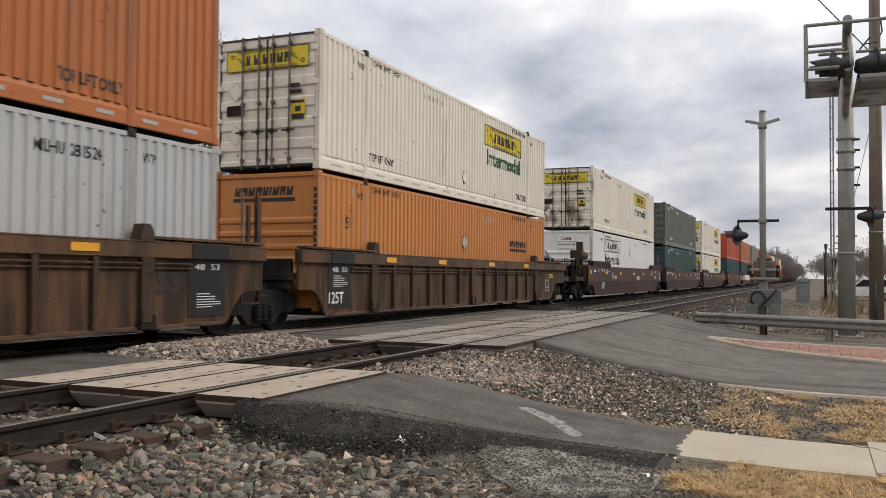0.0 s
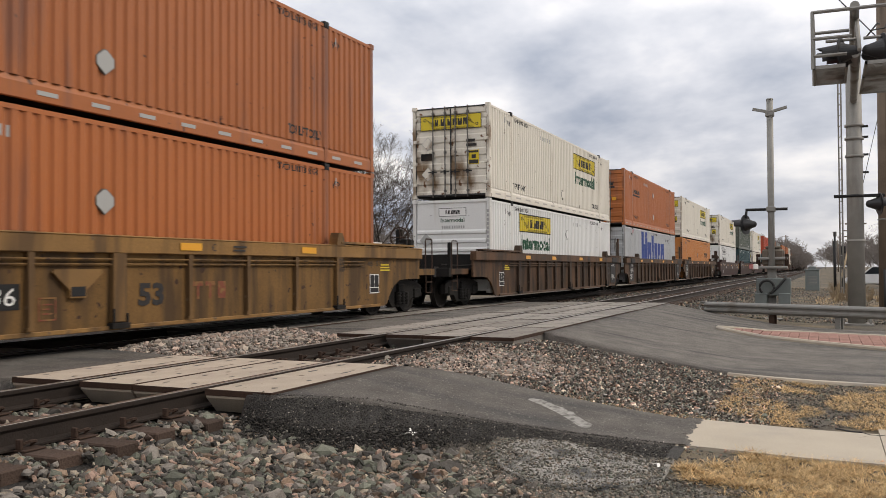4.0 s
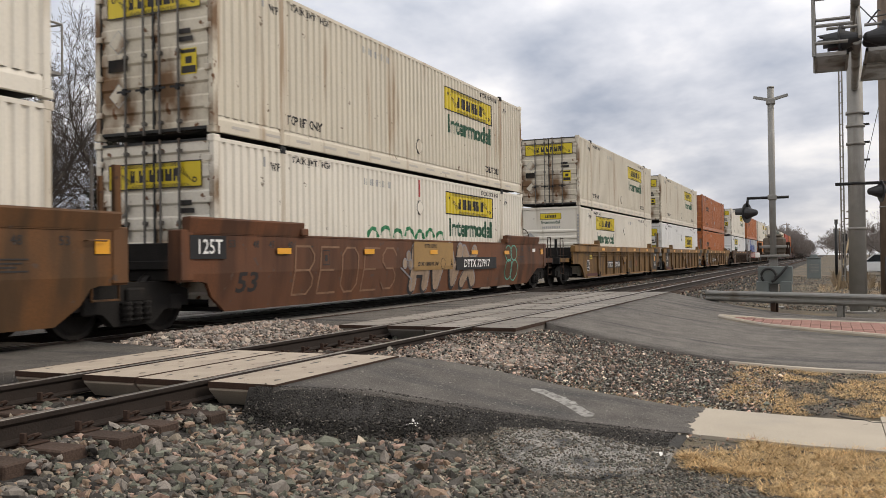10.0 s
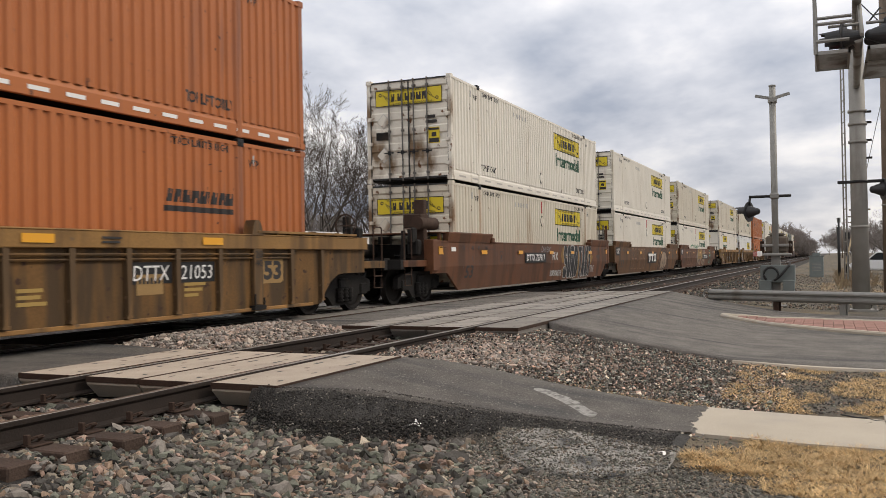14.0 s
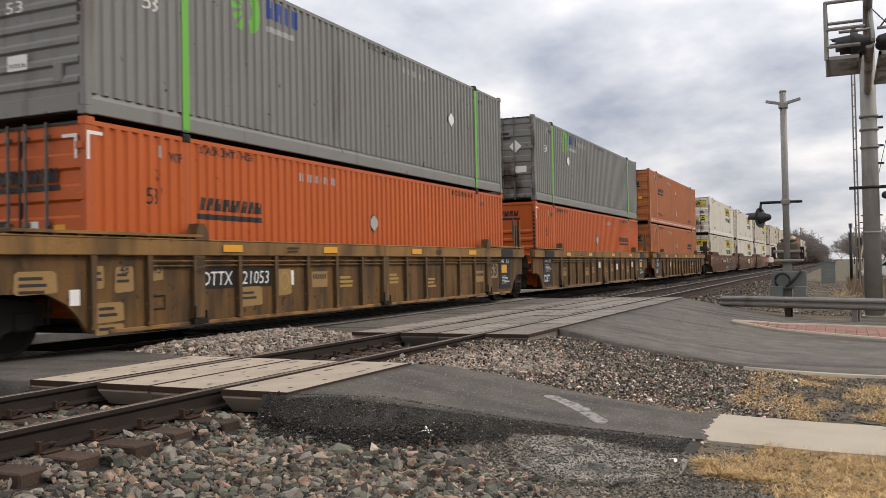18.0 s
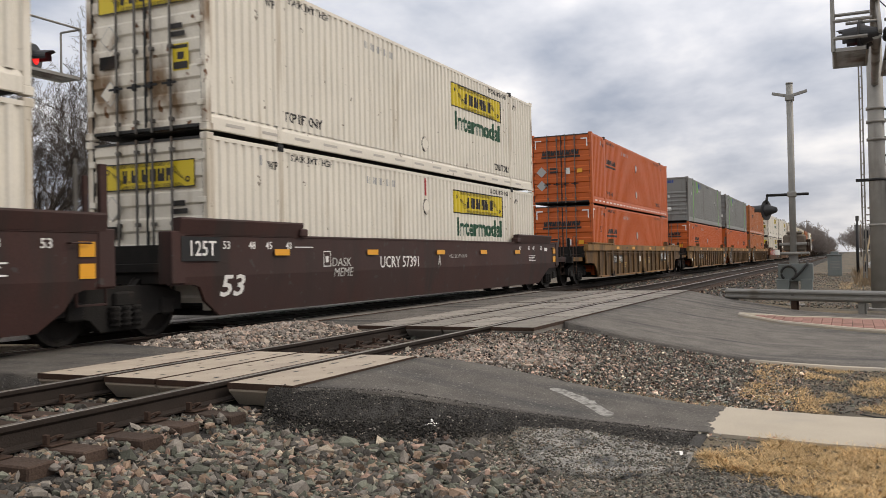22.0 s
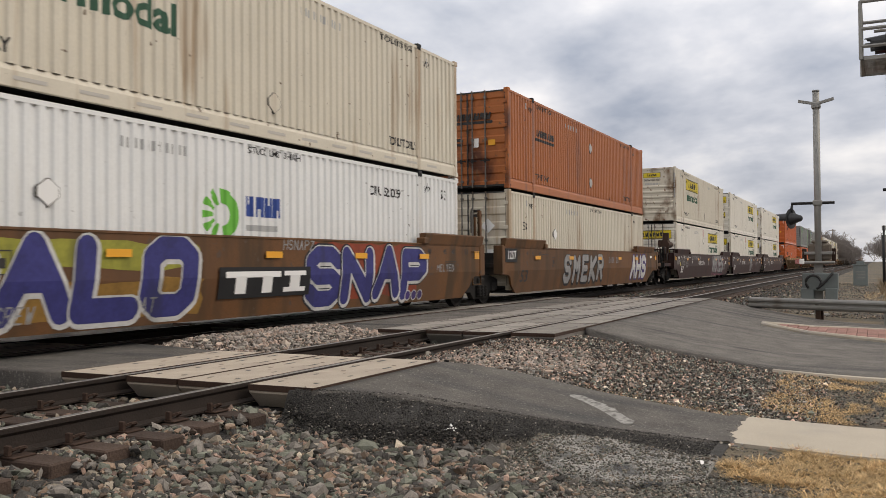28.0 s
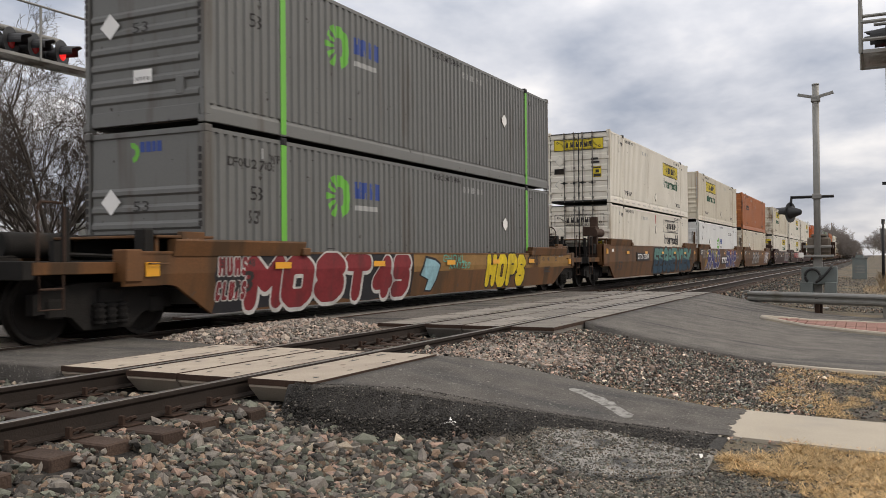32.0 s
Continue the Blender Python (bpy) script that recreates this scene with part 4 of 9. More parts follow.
stones("gravel_debris", 7500, gap_place, 0.012, "debris", "pale chips scattered over the dark gravel", 16)
stones("slab_crumbs", 5000, slab_place, 0.0075, "ballast_shelf", "pale loose crumbs on the old slab", 10)
stones("gravel_fines", 15000, fine_place, 0.011, "ballast_shelf", "fine grey gravel at the foot of the path", 6)
stones("asphalt_crumbs", 30000, crumb_place, 0.0052, "asphalt_crumb", "loose black asphalt crumbs on the shoulder", 9)
stones("ballast_lead", 15000, lambda rng: (lambda x, y: (x, y, soil_z(x, y) + 0.03 + rng.uniform(0.0, 0.03)))(2.6 - 24 * rng.uniform() ** 1.3, rng.triangular(-7.6, -4.0, 3.2)), 0.036, "ballast", "ballast stones along both tracks before the footpath", 22, 0.8)
stones("ballast_edge", 7000, lambda rng: (lambda x, y: (x, y, soil_z(x, y) + rng.uniform(0.0, 0.02)))(3.2 - abs(rng.normal(0, 3.0)), rng.uniform(-7.0, -5.2) - abs(rng.normal(0, 1.6))), 0.026, "ballast", "loose ballast stones spilling down from the track", 23, 0.8)
stones("gravel_near", 9000, lambda rng: (lambda x, y: (x, y, soil_z(x, y) + rng.uniform(0.0, 0.01)))(rng.normal(2.0, 3.5), -9.4 - abs(rng.normal(0, 2.2))), 0.012, "ballast", "fine gravel on bare soil", 24)
def spill_place(rng):
    y = rng.uniform(-7.7, -6.0)
    a = shoulder_edge(y)[0]
    d = abs(rng.normal(0, 0.20))
    return a + 0.04 - d, y, soil_z(a - d, y) + 0.01 + 0.20 * math.exp(-d / 0.12) * rng.uniform(0.3, 1.0)


stones("asphalt_spill", 9000, spill_place, 0.008, "asphalt_crumb", "broken asphalt crumbs spilling from the shoulder", 25)
stones("ballast_lane", 8000, lane_place, 0.035, "ballast", "ballast stones along the tracks past the road", 7)
stones("ballast_dust", 2600, lambda rng: (lambda x, y: (x, y, soil_z(x, y) + rng.uniform(0.0, 0.02)))(rng.normal(6.05, 0.3), rng.normal(-7.9, 0.5)), 0.011, "ballast_pale", "small pinkish stone chips at the foot of the shoulder", 17)
stones("ballast_lane_side", 9000, lambda rng: (lambda x, y: (x, y, soil_z(x, y) + rng.uniform(0.0, 0.03)))(27.9 + 45 * rng.uniform() ** 1.4, rng.uniform(-13.5, -7.0)), 0.022, "ballast", "grey gravel beside the railway past the road", 18)
def foot_place(rng):
    while True:
        x, y = rng.normal(7.2, 0.8), rng.normal(-9.4, 0.7)
        if not_on_path(x, y) and not (8.0 < x and y < -9.4) and y < -7.6:
            return x, y, soil_z(x, y) + rng.uniform(0.0, 0.012)


def bare_verge_place(rng):
    while True:
        x, y = rng.uniform(9.6, 13.5), rng.uniform(-13.0, -8.3)
        if x > 9.6 + 0.17 * max(0, -9.4 - y) and x < ROAD(y)[0] - 0.1:
            return x, y, soil_z(x, y) + rng.uniform(0.0, 0.012)


stones("gravel_shelf", 16000, lambda rng: (lambda x, y: (x, y, soil_z(x, y) + rng.uniform(0.0, 0.012)))(rng.uniform(4.2, 6.9), -8.0 - 2.2 * rng.uniform()), 0.0105, "ballast_shelf", "fine grey gravel and grit below the ballast", 31)
stones("gravel_foot", 15000, foot_place, 0.0085, "ballast_shelf", "fine mixed gravel round the old slab", 20)
stones("gravel_bare", 12000, bare_verge_place, 0.0095, "ballast", "fine mixed gravel among the grass", 21)
stones("slab_chips", 90, lambda rng: (lambda y: (8.0 + 0.1 * (-9.4 - y) + rng.normal(0, 0.025), y, pave_z(y) + rng.uniform(-0.03, 0.0)))(rng.uniform(-11.6, -9.4)), 0.016, "debris", "white concrete chips along the sidewalk", 19)
# these stones carry the train's shade in their colour
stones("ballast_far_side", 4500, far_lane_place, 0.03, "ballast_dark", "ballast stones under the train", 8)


# ---- containers ----
LC, WC, HC = 16.154, 1.295, 2.896       # length, half width, height of a 53-foot container
LOW, HIGH = 0.345, 0.375 + HC             # floor of the lower and of the upper one above the rails
RIBS, RIB0 = 72, 0.13
PITCH = (LC - 2 * RIB0) / RIBS
KNEES = []
for r in range(RIBS):
    a = RIB0 + r * PITCH
    KNEES += [(a, 0.0), (a + 0.40 * PITCH, 0.0), (a + 0.57 * PITCH, 0.034), (a + 0.83 * PITCH, 0.034)]
KNEES.append((LC - RIB0, 0.0))
KX, KD = [k[0] for k in KNEES], [k[1] for k in KNEES]


def rib_depth(x):
    return float(np.interp(x, KX, KD))


def wall_mesh(z0, z1):
    bm = bmesh.new()
    lo = [bm.verts.new((x, -WC + d, z0)) for x, d in KNEES]
    hi = [bm.verts.new((x, -WC + d, z1)) for x, d in KNEES]
    for i in range(len(lo) - 1):
        bm.faces.new((lo[i], lo[i + 1], hi[i + 1], hi[i]))
    back = [bm.verts.new(c) for c in ((RIB0, -WC + 0.06, z0), (LC - RIB0, -WC + 0.06, z0), (LC - RIB0, -WC + 0.05, z1), (RIB0, -WC + 0.05, z1))]
    bm.faces.new(back[::-1])
    return bm


def painted(key, source, x, z, proud=0.003):
    """Lettering or a shape laid on the ribbed side wall, following its ribs. source: a flat mesh in x and z."""
    def build():
        bm = bmesh.new()
        bm.from_mesh(source() if callable(source) else source)
        bmesh.ops.translate(bm, verts=bm.verts, vec=(x, 0, z))
        xs = [v.co.x for v in bm.verts]
        lo, hi = min(xs), max(xs)
        for kx in KX:
            if lo < kx < hi:
                bmesh.ops.bisect_plane(bm, geom=bm.verts[:] + bm.edges[:] + bm.faces[:], plane_co=(kx, 0, 0), plane_no=(1, 0, 0))
        for v in bm.verts:
            v.co.y = -WC - proud + rib_depth(v.co.x)
        return bm
    return shared(("painted", key, round(x, 3), round(z, 3), proud), build)


def flat(polys):
    """A flat mesh of polygons given in x and z, facing -y."""
    bm = bmesh.new()
    for p in polys:
        bm.faces.new([bm.verts.new((x, 0, z)) for x, z in p])
    bmesh.ops.remove_doubles(bm, verts=bm.verts, dist=1e-5)
    return tidy(bm, "shape")


def rect(x0, x1, z0, z1, lean=0.0):
    return [(x0, z0), (x1, z0), (x1 + lean, z1), (x0 + lean, z1)]


def blocks(widths, height, gap, lean=0.0, heights=None):
    """A row of plain blocks in place of a brand's letters."""
    out, x = [], 0.0
    for i, w in enumerate(widths):
        out.append(rect(x, x + w, 0, heights[i] if heights else height, lean))
        x += w + gap
    return out


def disc(cx, cz, rx, rz, n=20, a0=0.0, a1=360.0):
    return [(cx + rx * math.cos(radians(a0 + (a1 - a0) * i / n)), cz + rz * math.sin(radians(a0 + (a1 - a0) * i / n))) for i in range(n + (a1 - a0 < 360))]


def ring(cx, cz, r0, r1, a0, a1, n=8):
    out = []
    for i in range(n):
        p, q = radians(a0 + (a1 - a0) * i / n), radians(a0 + (a1 - a0) * (i + 1) / n)
        out.append([(cx + r0 * math.cos(p), cz + r0 * math.sin(p)), (cx + r1 * math.cos(p), cz + r1 * math.sin(p)), (cx + r1 * math.cos(q), cz + r1 * math.sin(q)), (cx + r0 * math.cos(q), cz + r0 * math.sin(q))])
    return out


def bars(n, w, h, gap, seed=0):
    """Lines of writing too small to read."""
    r = random.Random(seed)
    return [rect(0, w * r.uniform(0.6, 1), -i * (h + gap), -i * (h + gap) + h) for i in range(n)]


def frame_shape(w, h, t):
    return [rect(0, w, 0, t), rect(0, w, h - t, h), rect(0, t, t, h - t), rect(w - t, w, t, h - t)]


def scrolls(w, h):
    """The ornament of the yellow banner: fine lines above and below, slanting pleats and a small scroll at each end."""
    out = []
    for i in range(4):
        z = h * (0.83 + 0.035 * i)
        out.append(rect(w * (0.15 - 0.012 * i), w * (0.74 + 0.012 * i), z, z + h * 0.013))
        out.append(rect(w * (0.26 - 0.012 * i), w * (0.85 + 0.012 * i), h - z - h * 0.013, h - z))
    for i in range(7):
        a, b = w * (0.10 + 0.016 * i), w * 0.004
        out.append([(a + w * 0.10, h * 0.22), (a + w * 0.10 + b, h * 0.22), (a + b, h * (0.78 - 0.05 * i)), (a, h * (0.78 - 0.05 * i))])
        a = w * (0.70 + 0.016 * i)
        out.append([(a + w * 0.10, h * (0.22 + 0.05 * (6 - i))), (a + w * 0.10 + b, h * (0.22 + 0.05 * (6 - i))), (a + b, h * 0.78), (a, h * 0.78)])
    out += ring(w * 0.075, h * 0.72, h * 0.06, h * 0.11, 0, 360, 12) + ring(w * 0.925, h * 0.28, h * 0.06, h * 0.11, 0, 360, 12)
    return out


def slotted(w, h, up, lean=0.0):
    """A plain block with one slot, cut from above or from below."""
    a, b, c = w * 0.39, w * 0.61, h * 0.40
    base = [rect(0, a, 0, h), rect(b, w, 0, h), rect(a, b, 0, h - c) if up else rect(a, b, c, h)]
    return [[(x + lean * z / h, z) for x, z in p] for p in base]


def mark_row(widths, height, gap, lean=0.0, heights=None):
    """A row of slotted blocks in place of a brand's name."""
    out, x = [], 0.0
    for i, w in enumerate(widths):
        hh = heights[i] if heights else height
        polys = slotted(w, hh, i % 2 == 0, lean) if w > 0.1 else [rect(0, w, 0, hh, lean)]
        out += [[(u + x, v) for u, v in p] for p in polys]
        x += w + gap
    return out


JB_WIDTHS = (0.17, 0.05, 0.24, 0.05, 0.25, 0.25, 0.26, 0.22)
JB_HEIGHTS = (0.33, 0.06, 0.33, 0.06, 0.33, 0.33, 0.33, 0.33)


def scaled(polys, s, dx=0, dz=0, sz=None):
    return [[(x * s + dx, z * (sz or s) + dz) for x, z in p] for p in polys]


def jb_letters(w, h):
    raw = mark_row(JB_WIDTHS, 0.33, 0.055, heights=JB_HEIGHTS)
    total = sum(JB_WIDTHS) + 0.055 * 7
    return scaled(raw, w * 0.52 / total, w * 0.245, h * 0.27, h * 0.46 / 0.33)


def profile_sheet(profile, y0, y1, back):
    """A wall across the container's end: profile gives (depth, z); solid back to x = back."""
    bm = bmesh.new()
    a = [bm.verts.new((d, y0, z)) for d, z in profile]
    b = [bm.verts.new((d, y1, z)) for d, z in profile]
    for i in range(len(a) - 1):
        bm.faces.new((a[i], b[i], b[i + 1], a[i + 1]))
    za, zb = profile[0][1], profile[-1][1]
    ends = [[bm.verts.new((back, y, z)) for z in (za, zb)] for y in (y0, y1)]
    bm.faces.new(a[::-1] + [ends[0][0], ends[0][1]][::1])
    bm.faces.new(b + [ends[1][1], ends[1][0]])
    bm.faces.new((a[0], ends[0][0], ends[1][0], b[0]))
    bm.faces.new((a[-1], b[-1], ends[1][1], ends[0][1]))
    bmesh.ops.recalc_face_normals(bm, faces=bm.faces)
    return bm


def door_profile():
    out = [(0.03, 0.12)]
    for k in range(6):
        z = 0.20 + k * 0.435
        out += [(0.03, z), (0.062, z + 0.04), (0.062, z + 0.22), (0.03, z + 0.26)]
    return out + [(0.03, 2.80)]


def wall_profile():
    out = [(0.045, 0.30)]
    for k in range(6):
        z = 0.42 + k * 0.275
        out += [(0.045, z), (0.01, z + 0.035), (0.01, z + 0.10), (0.045, z + 0.15)]
    return out + [(0.045, 2.78)]


def door_parts(mesh_key):
    return shared(mesh_key, lambda: profile_sheet(door_profile(), 0.0, 1.19, 0.10))


def lay_end(polys):
    """A flat shape for the end wall: x of the shape runs towards -y, the wall faces -x."""
    me = flat(polys)
    co = [(0.0, -v.co.x, v.co.z) for v in me.vertices]
    for v, c in zip(me.vertices, co):
        v.co = c
    return me


def end_letters(body, h, w=None, fat=0.0):
    def build():
        me = text_mesh(body, h, w, 0, fat)
        for v in me.vertices:
            v.co = (0.0, -v.co.x, v.co.z)
        return me
    return shared(("end_letters", body, h, w, fat), build)


def placard(parent, x, z, plate="decal_white"):
    """A diamond placard holder that stands a little proud of the ribs."""
    def diamond(r, y0, y1):
        return prism([(0, -r * 1.15), (r * 0.16, -r), (r, -0.06), (r, 0.06), (r * 0.16, r), (-r * 0.16, r), (-r, 0.06), (-r, -0.06), (-r * 0.16, -r)], y0, y1)
    p = part("placard", shared("placard_back", lambda: diamond(0.175, -WC - 0.012, -WC + 0.03)), "lock_steel", parent, "empty diamond placard holder", at=(x, 0, z))
    part("placard_face", shared("placard_face", lambda: diamond(0.160, -WC - 0.016, -WC - 0.012)), plate, p)
    return p


DIAMOND = [[(0, -0.17), (0.17, 0), (0, 0.17), (-0.17, 0)]]
SCH_W = (0.15, 0.16, 0.17, 0.17, 0.14, 0.06, 0.17, 0.14, 0.17)
CARRIED = []     # every thing of the train with its place along it


def container(off, base, paint, brand, rear="door", worn=False, near=True, logo_at=None, upper=False, extra=None, label="", rail_dashes=None):
    body = paint + ("_worn" if worn and paint + "_worn" in M else "")
    c = thing("shipping_container", label, "container", group="containers of the freight train")
    CARRIED.append((c, off, base))
    dark = paint in ("white", "bright", "cream", "orange", "pale_orange", "fresh_orange", "rust_orange", "pale_grey", "grey", "slate", "red")
    ink = "decal_black" if dark else "decal_white"
    z0 = 0.30 if upper else 0.16
    part("side_wall", shared(("side_wall", z0), lambda: wall_mesh(z0, 2.80)), paint, c)
    part("far_wall", shared("far_wall", lambda: box(0.1, LC - 0.1, WC - 0.05, WC, 0.1, 2.8)), paint, c)
    part("roof", shared("roof", lambda: box(0.02, LC - 0.02, -WC + 0.02, WC - 0.02, 2.80, 2.84)), paint, c)
    part("underside", shared("underside", lambda: boxes((0.05, LC - 0.05, -WC + 0.07, WC - 0.07, 0.04, 0.15))), "undercarriage", c)
    part("bottom_rail", shared(("bottom_rail", z0), lambda: along_x([(-WC + 0.004, 0.022), (-WC + 0.004, z0 - 0.08), (-WC + 0.034, z0), (-WC + 0.05, z0), (-WC + 0.05, 0.012), (-WC + 0.02, 0.012)], 0.10, LC - 0.10, 0)), paint, c)
    part("top_rail", shared("top_rail", lambda: along_x([(-WC - 0.001, 2.78), (-WC - 0.001, 2.845), (-WC + 0.06, 2.845), (-WC + 0.06, 2.78)], 0.10, LC - 0.10, 0)), paint, c)
    post = shared("corner_post", lambda: boxes((0, 0.13, -WC - 0.002, -WC + 0.10, 0.12, 2.78), (0.0, 0.17, -WC - 0.006, -WC + 0.14, 0.0, 0.12), (0.0, 0.17, -WC - 0.006, -WC + 0.14, 2.776, HC), bevel=0.008))
    for m in (Matrix(), pose(0, 0, 0, 0, 0, 180) @ Matrix.Translation((-LC, 0, 0)), Matrix.Translation((LC - 0.13, 0, 0)), pose(0, 0, 0, 0, 0, 180) @ Matrix.Translation((-0.13, 0, 0))):
        part("corner_post", post, body, c, at=m)
    mid = shared("stacking_post", lambda: boxes((-0.075, 0.075, -WC - 0.003, -WC + 0.04, 0.0, 2.80), (-0.03, 0.03, -WC - 0.008, -WC, 0.02, 2.78), bevel=0.004))
    lug = shared("lifting_lug", lambda: boxes((-0.085, 0.085, -WC - 0.02, -WC + 0.08, 2.77, HC + 0.004), (-0.035, 0.035, -WC - 0.03, -WC - 0.01, 2.79, 2.86), bevel=0.006))
    for x in (2.03, LC - 2.03):
        part("stacking_post", mid, paint, c, at=(x, 0, 0))
        part("lifting_lug", lug, "black", c, "dark steel lifting lug", at=(x, 0, 0))
    if not near:
        part("front_panel", shared("plain_end", lambda: box(0.03, 0.1, -WC + 0.05, WC - 0.05, 0.1, 2.8)), body, c)
    # the two ends
    part("front_end", shared("front_end", lambda: box(LC - 0.09, LC - 0.03, -WC + 0.1, WC - 0.1, 0.12, 2.8)), paint, c)
    if rear == "door":
        for s in (0, 1):
            d = part("door", door_parts("door"), body, c, at=(0, -1.195 + s * 1.20, 0))
            for y in ((0.61, 1.02), (0.17, 0.58))[s]:
                part("lock_rod", shared("lock_rod", lambda: boxes((-0.045, 0.03, -0.035, 0.035, 0.20, 0.26), (-0.045, 0.03, -0.035, 0.035, 1.40, 1.46), (-0.045, 0.03, -0.035, 0.035, 2.62, 2.68), (-0.04, -0.008, -0.016, 0.016, 0.03, 2.86))), "lock_steel", d, at=(0, y, 0))
                part("handle", shared("handle", lambda: boxes((-0.065, -0.045, -0.15, 0.15, 0.80, 0.835), (-0.075, -0.01, -0.03, 0.03, 0.76, 0.87))), "black", d, at=(0, y, 0))
            for z in (0.45, 1.1, 1.8, 2.5):
                part("hinge", shared("hinge", lambda: box(-0.02, 0.035, -0.07, 0.07, -0.05, 0.05, 0.006)), body, d, at=(0, 0.0 if s == 0 else 1.19, z))
        for k, strip_box in enumerate(((0.020, 0.05, -0.022, 0.022, 0.13, 2.79), (0.012, 0.05, -1.2, 1.2, 2.80, 2.84), (0.012, 0.05, -1.2, 1.2, 0.07, 0.118), (0.022, 0.05, -1.205, -1.178, 0.13, 2.79), (0.022, 0.05, 1.178, 1.205, 0.13, 2.79))):
            part("door_seal", shared(("door_seal", k), lambda: box(*strip_box)), "gum", c, "black rubber door seal")
    else:
        part("end_wall", shared("end_wall", lambda: profile_sheet(wall_profile(), -1.17, 1.17, 0.10)), body, c)
        part("end_sill", shared("end_sill", lambda: box(0.012, 0.1, -1.17, 1.17, 0.06, 0.30, 0.006)), body, c)
        part("end_header", shared("end_header", lambda: box(0.012, 0.1, -1.17, 1.17, 2.78, 2.87, 0.006)), body, c)
        part("document_box", shared("document_box", lambda: box(-0.03, 0.05, -0.09, 0.09, -0.15, 0.15, 0.015)), body, c, at=(0.03, -0.78, 0.62))
    if not near:
        return c
    E = {"door": 0.024, "wall": 0.006}[rear]
    # writing that every container wears
    front = rear == "door"
    if upper and brand != "cofc":
        for x in (2.22, 12.72):
            part("lettering", painted("toplift", lambda: text_mesh("TOP LIFT ONLY", 0.19, 1.25, 0, 0.03), x, 0.42), ink, c)
    for x in (1.45, 14.5):
        part("vent", painted("vent", lambda: flat([rect(-0.018, 0.018, -0.09, 0.09)]), x, 2.56), "decal_grey" if dark else ink, c)
        part("lettering", painted("wtp", lambda: text_mesh("WTP", 0.15, 0.28, 0, 0.02), x + 0.2 if x < 5 else x - 0.1, 2.42), ink, c)
    for x in (2.35, 12.35) if brand not in ("matson", "cofc") else (8.0,):
        part("lettering", painted("stack", lambda: text_mesh("STACK LIMIT 3 HIGH", 0.12, 1.45, 0, 0.02), x, 2.63), ink, c)
    part("stencil_number", painted("numbers", lambda: flat(blocks((0.045,) * 4 + (0.01,) + (0.045,) * 6, 0.15, 0.085)), 5.2 if front else 9.5, 2.42), "decal_grey" if dark else ink, c)
    if brand in ("jb", "jb_black", "jb_framed"):
        x = logo_at if logo_at is not None else (9.70 if front else 2.78)
        yellow = brand != "jb_black"
        zb = (1.86, 0.64) if brand != "jb_framed" else (1.35, 0.86)
        zb = zb if upper or brand == "jb_framed" else (1.96, 0.62)
        w = 3.66
        if yellow:
            part("banner", painted(("banner", zb), lambda: flat([rect(0, w, 0, zb[1])]), x, zb[0]), "decal_yellow", c, "yellow banner with black ornaments")
        part("banner_frame", painted(("bframe", zb), lambda: flat(frame_shape(w, zb[1], 0.03 if brand != "jb_framed" else 0.05)), x, zb[0], 0.006), "decal_black", c)
        part("banner_ornament", painted(("bornament", zb), lambda: flat(scrolls(w, zb[1])), x, zb[0], 0.006), "decal_black", c)
        part("logo", painted(("blogo", zb), lambda: flat(jb_letters(w, zb[1])), x, zb[0], 0.006), "decal_black", c)
        if brand != "jb_framed":
            part("lettering", painted("intermodal", lambda: text_mesh("Intermodal", 0.50, 3.28, 0, 0.032), x + 0.24, zb[0] - 0.60), "decal_green" if yellow else "decal_black", c, "bold green lettering" if yellow else "bold black lettering")
        for z in ((0.66,) if upper else (2.05,)):
            if not upper and off not in (-87.8, -68.3):
                part("red_mark", painted("red_mark", lambda: flat([rect(-0.025, 0.025, 0, 0.42)]), LC / 2 + (0.0 if front else 0.6), 2.32), M["gate_red"], c, "short red stripe")
            placard(c, LC / 2 + (0.0 if front else 0.6), z, paint)
        if front:
            bw, bh, bz = 2.06, 0.46, 2.14 if upper else 2.02
            by = 1.03
            if yellow:
                part("door_banner", shared(("door_banner"), lambda: lay_end([rect(0, bw, 0, bh)])), "decal_yellow", c, "yellow banner across the doors", at=(E, by, bz))
            part("door_banner_frame", shared("door_bframe", lambda: lay_end(frame_shape(bw, bh, 0.02))), "decal_black", c, at=(E - 0.003, by, bz))
            part("door_ornament", shared("door_orn", lambda: lay_end(scrolls(bw, bh))), "decal_black", c, at=(E - 0.003, by, bz))
            part("door_logo", shared("door_logo", lambda: lay_end(jb_letters(bw, bh))), "decal_black", c, at=(E - 0.003, by, bz))
            part("stencil_number", shared("door_numbers", lambda: lay_end(bars(2, 0.42, 0.085, 0.05, 3))), "decal_black", c, at=(E, -0.52, 1.72))
            part("warning_sticker", shared("warn_y", lambda: lay_end([rect(0, 0.34, 0, 0.44)])), "decal_yellow", c, "yellow warning sticker", at=(E, -0.60, 1.02))
            part("warning_print", shared("warn_b", lambda: lay_end([rect(0.02, 0.32, 0.02, 0.14), rect(0.02, 0.32, 0.36, 0.42), rect(0.1, 0.24, 0.18, 0.30)])), "decal_black", c, at=(E - 0.003, -0.60, 1.02))
            part("notice", shared("notice", lambda: lay_end([rect(0, 0.44, 0, 0.22)])), "undercarriage", c, "dark notice plate", at=(E, 1.02, 1.20))
            for z in (0.77, 1.72):
                p = part("placard", shared("door_placard", lambda: lay_end(scaled(DIAMOND, 1.3))), "decal_grey", c, at=(E, 0.78, z))
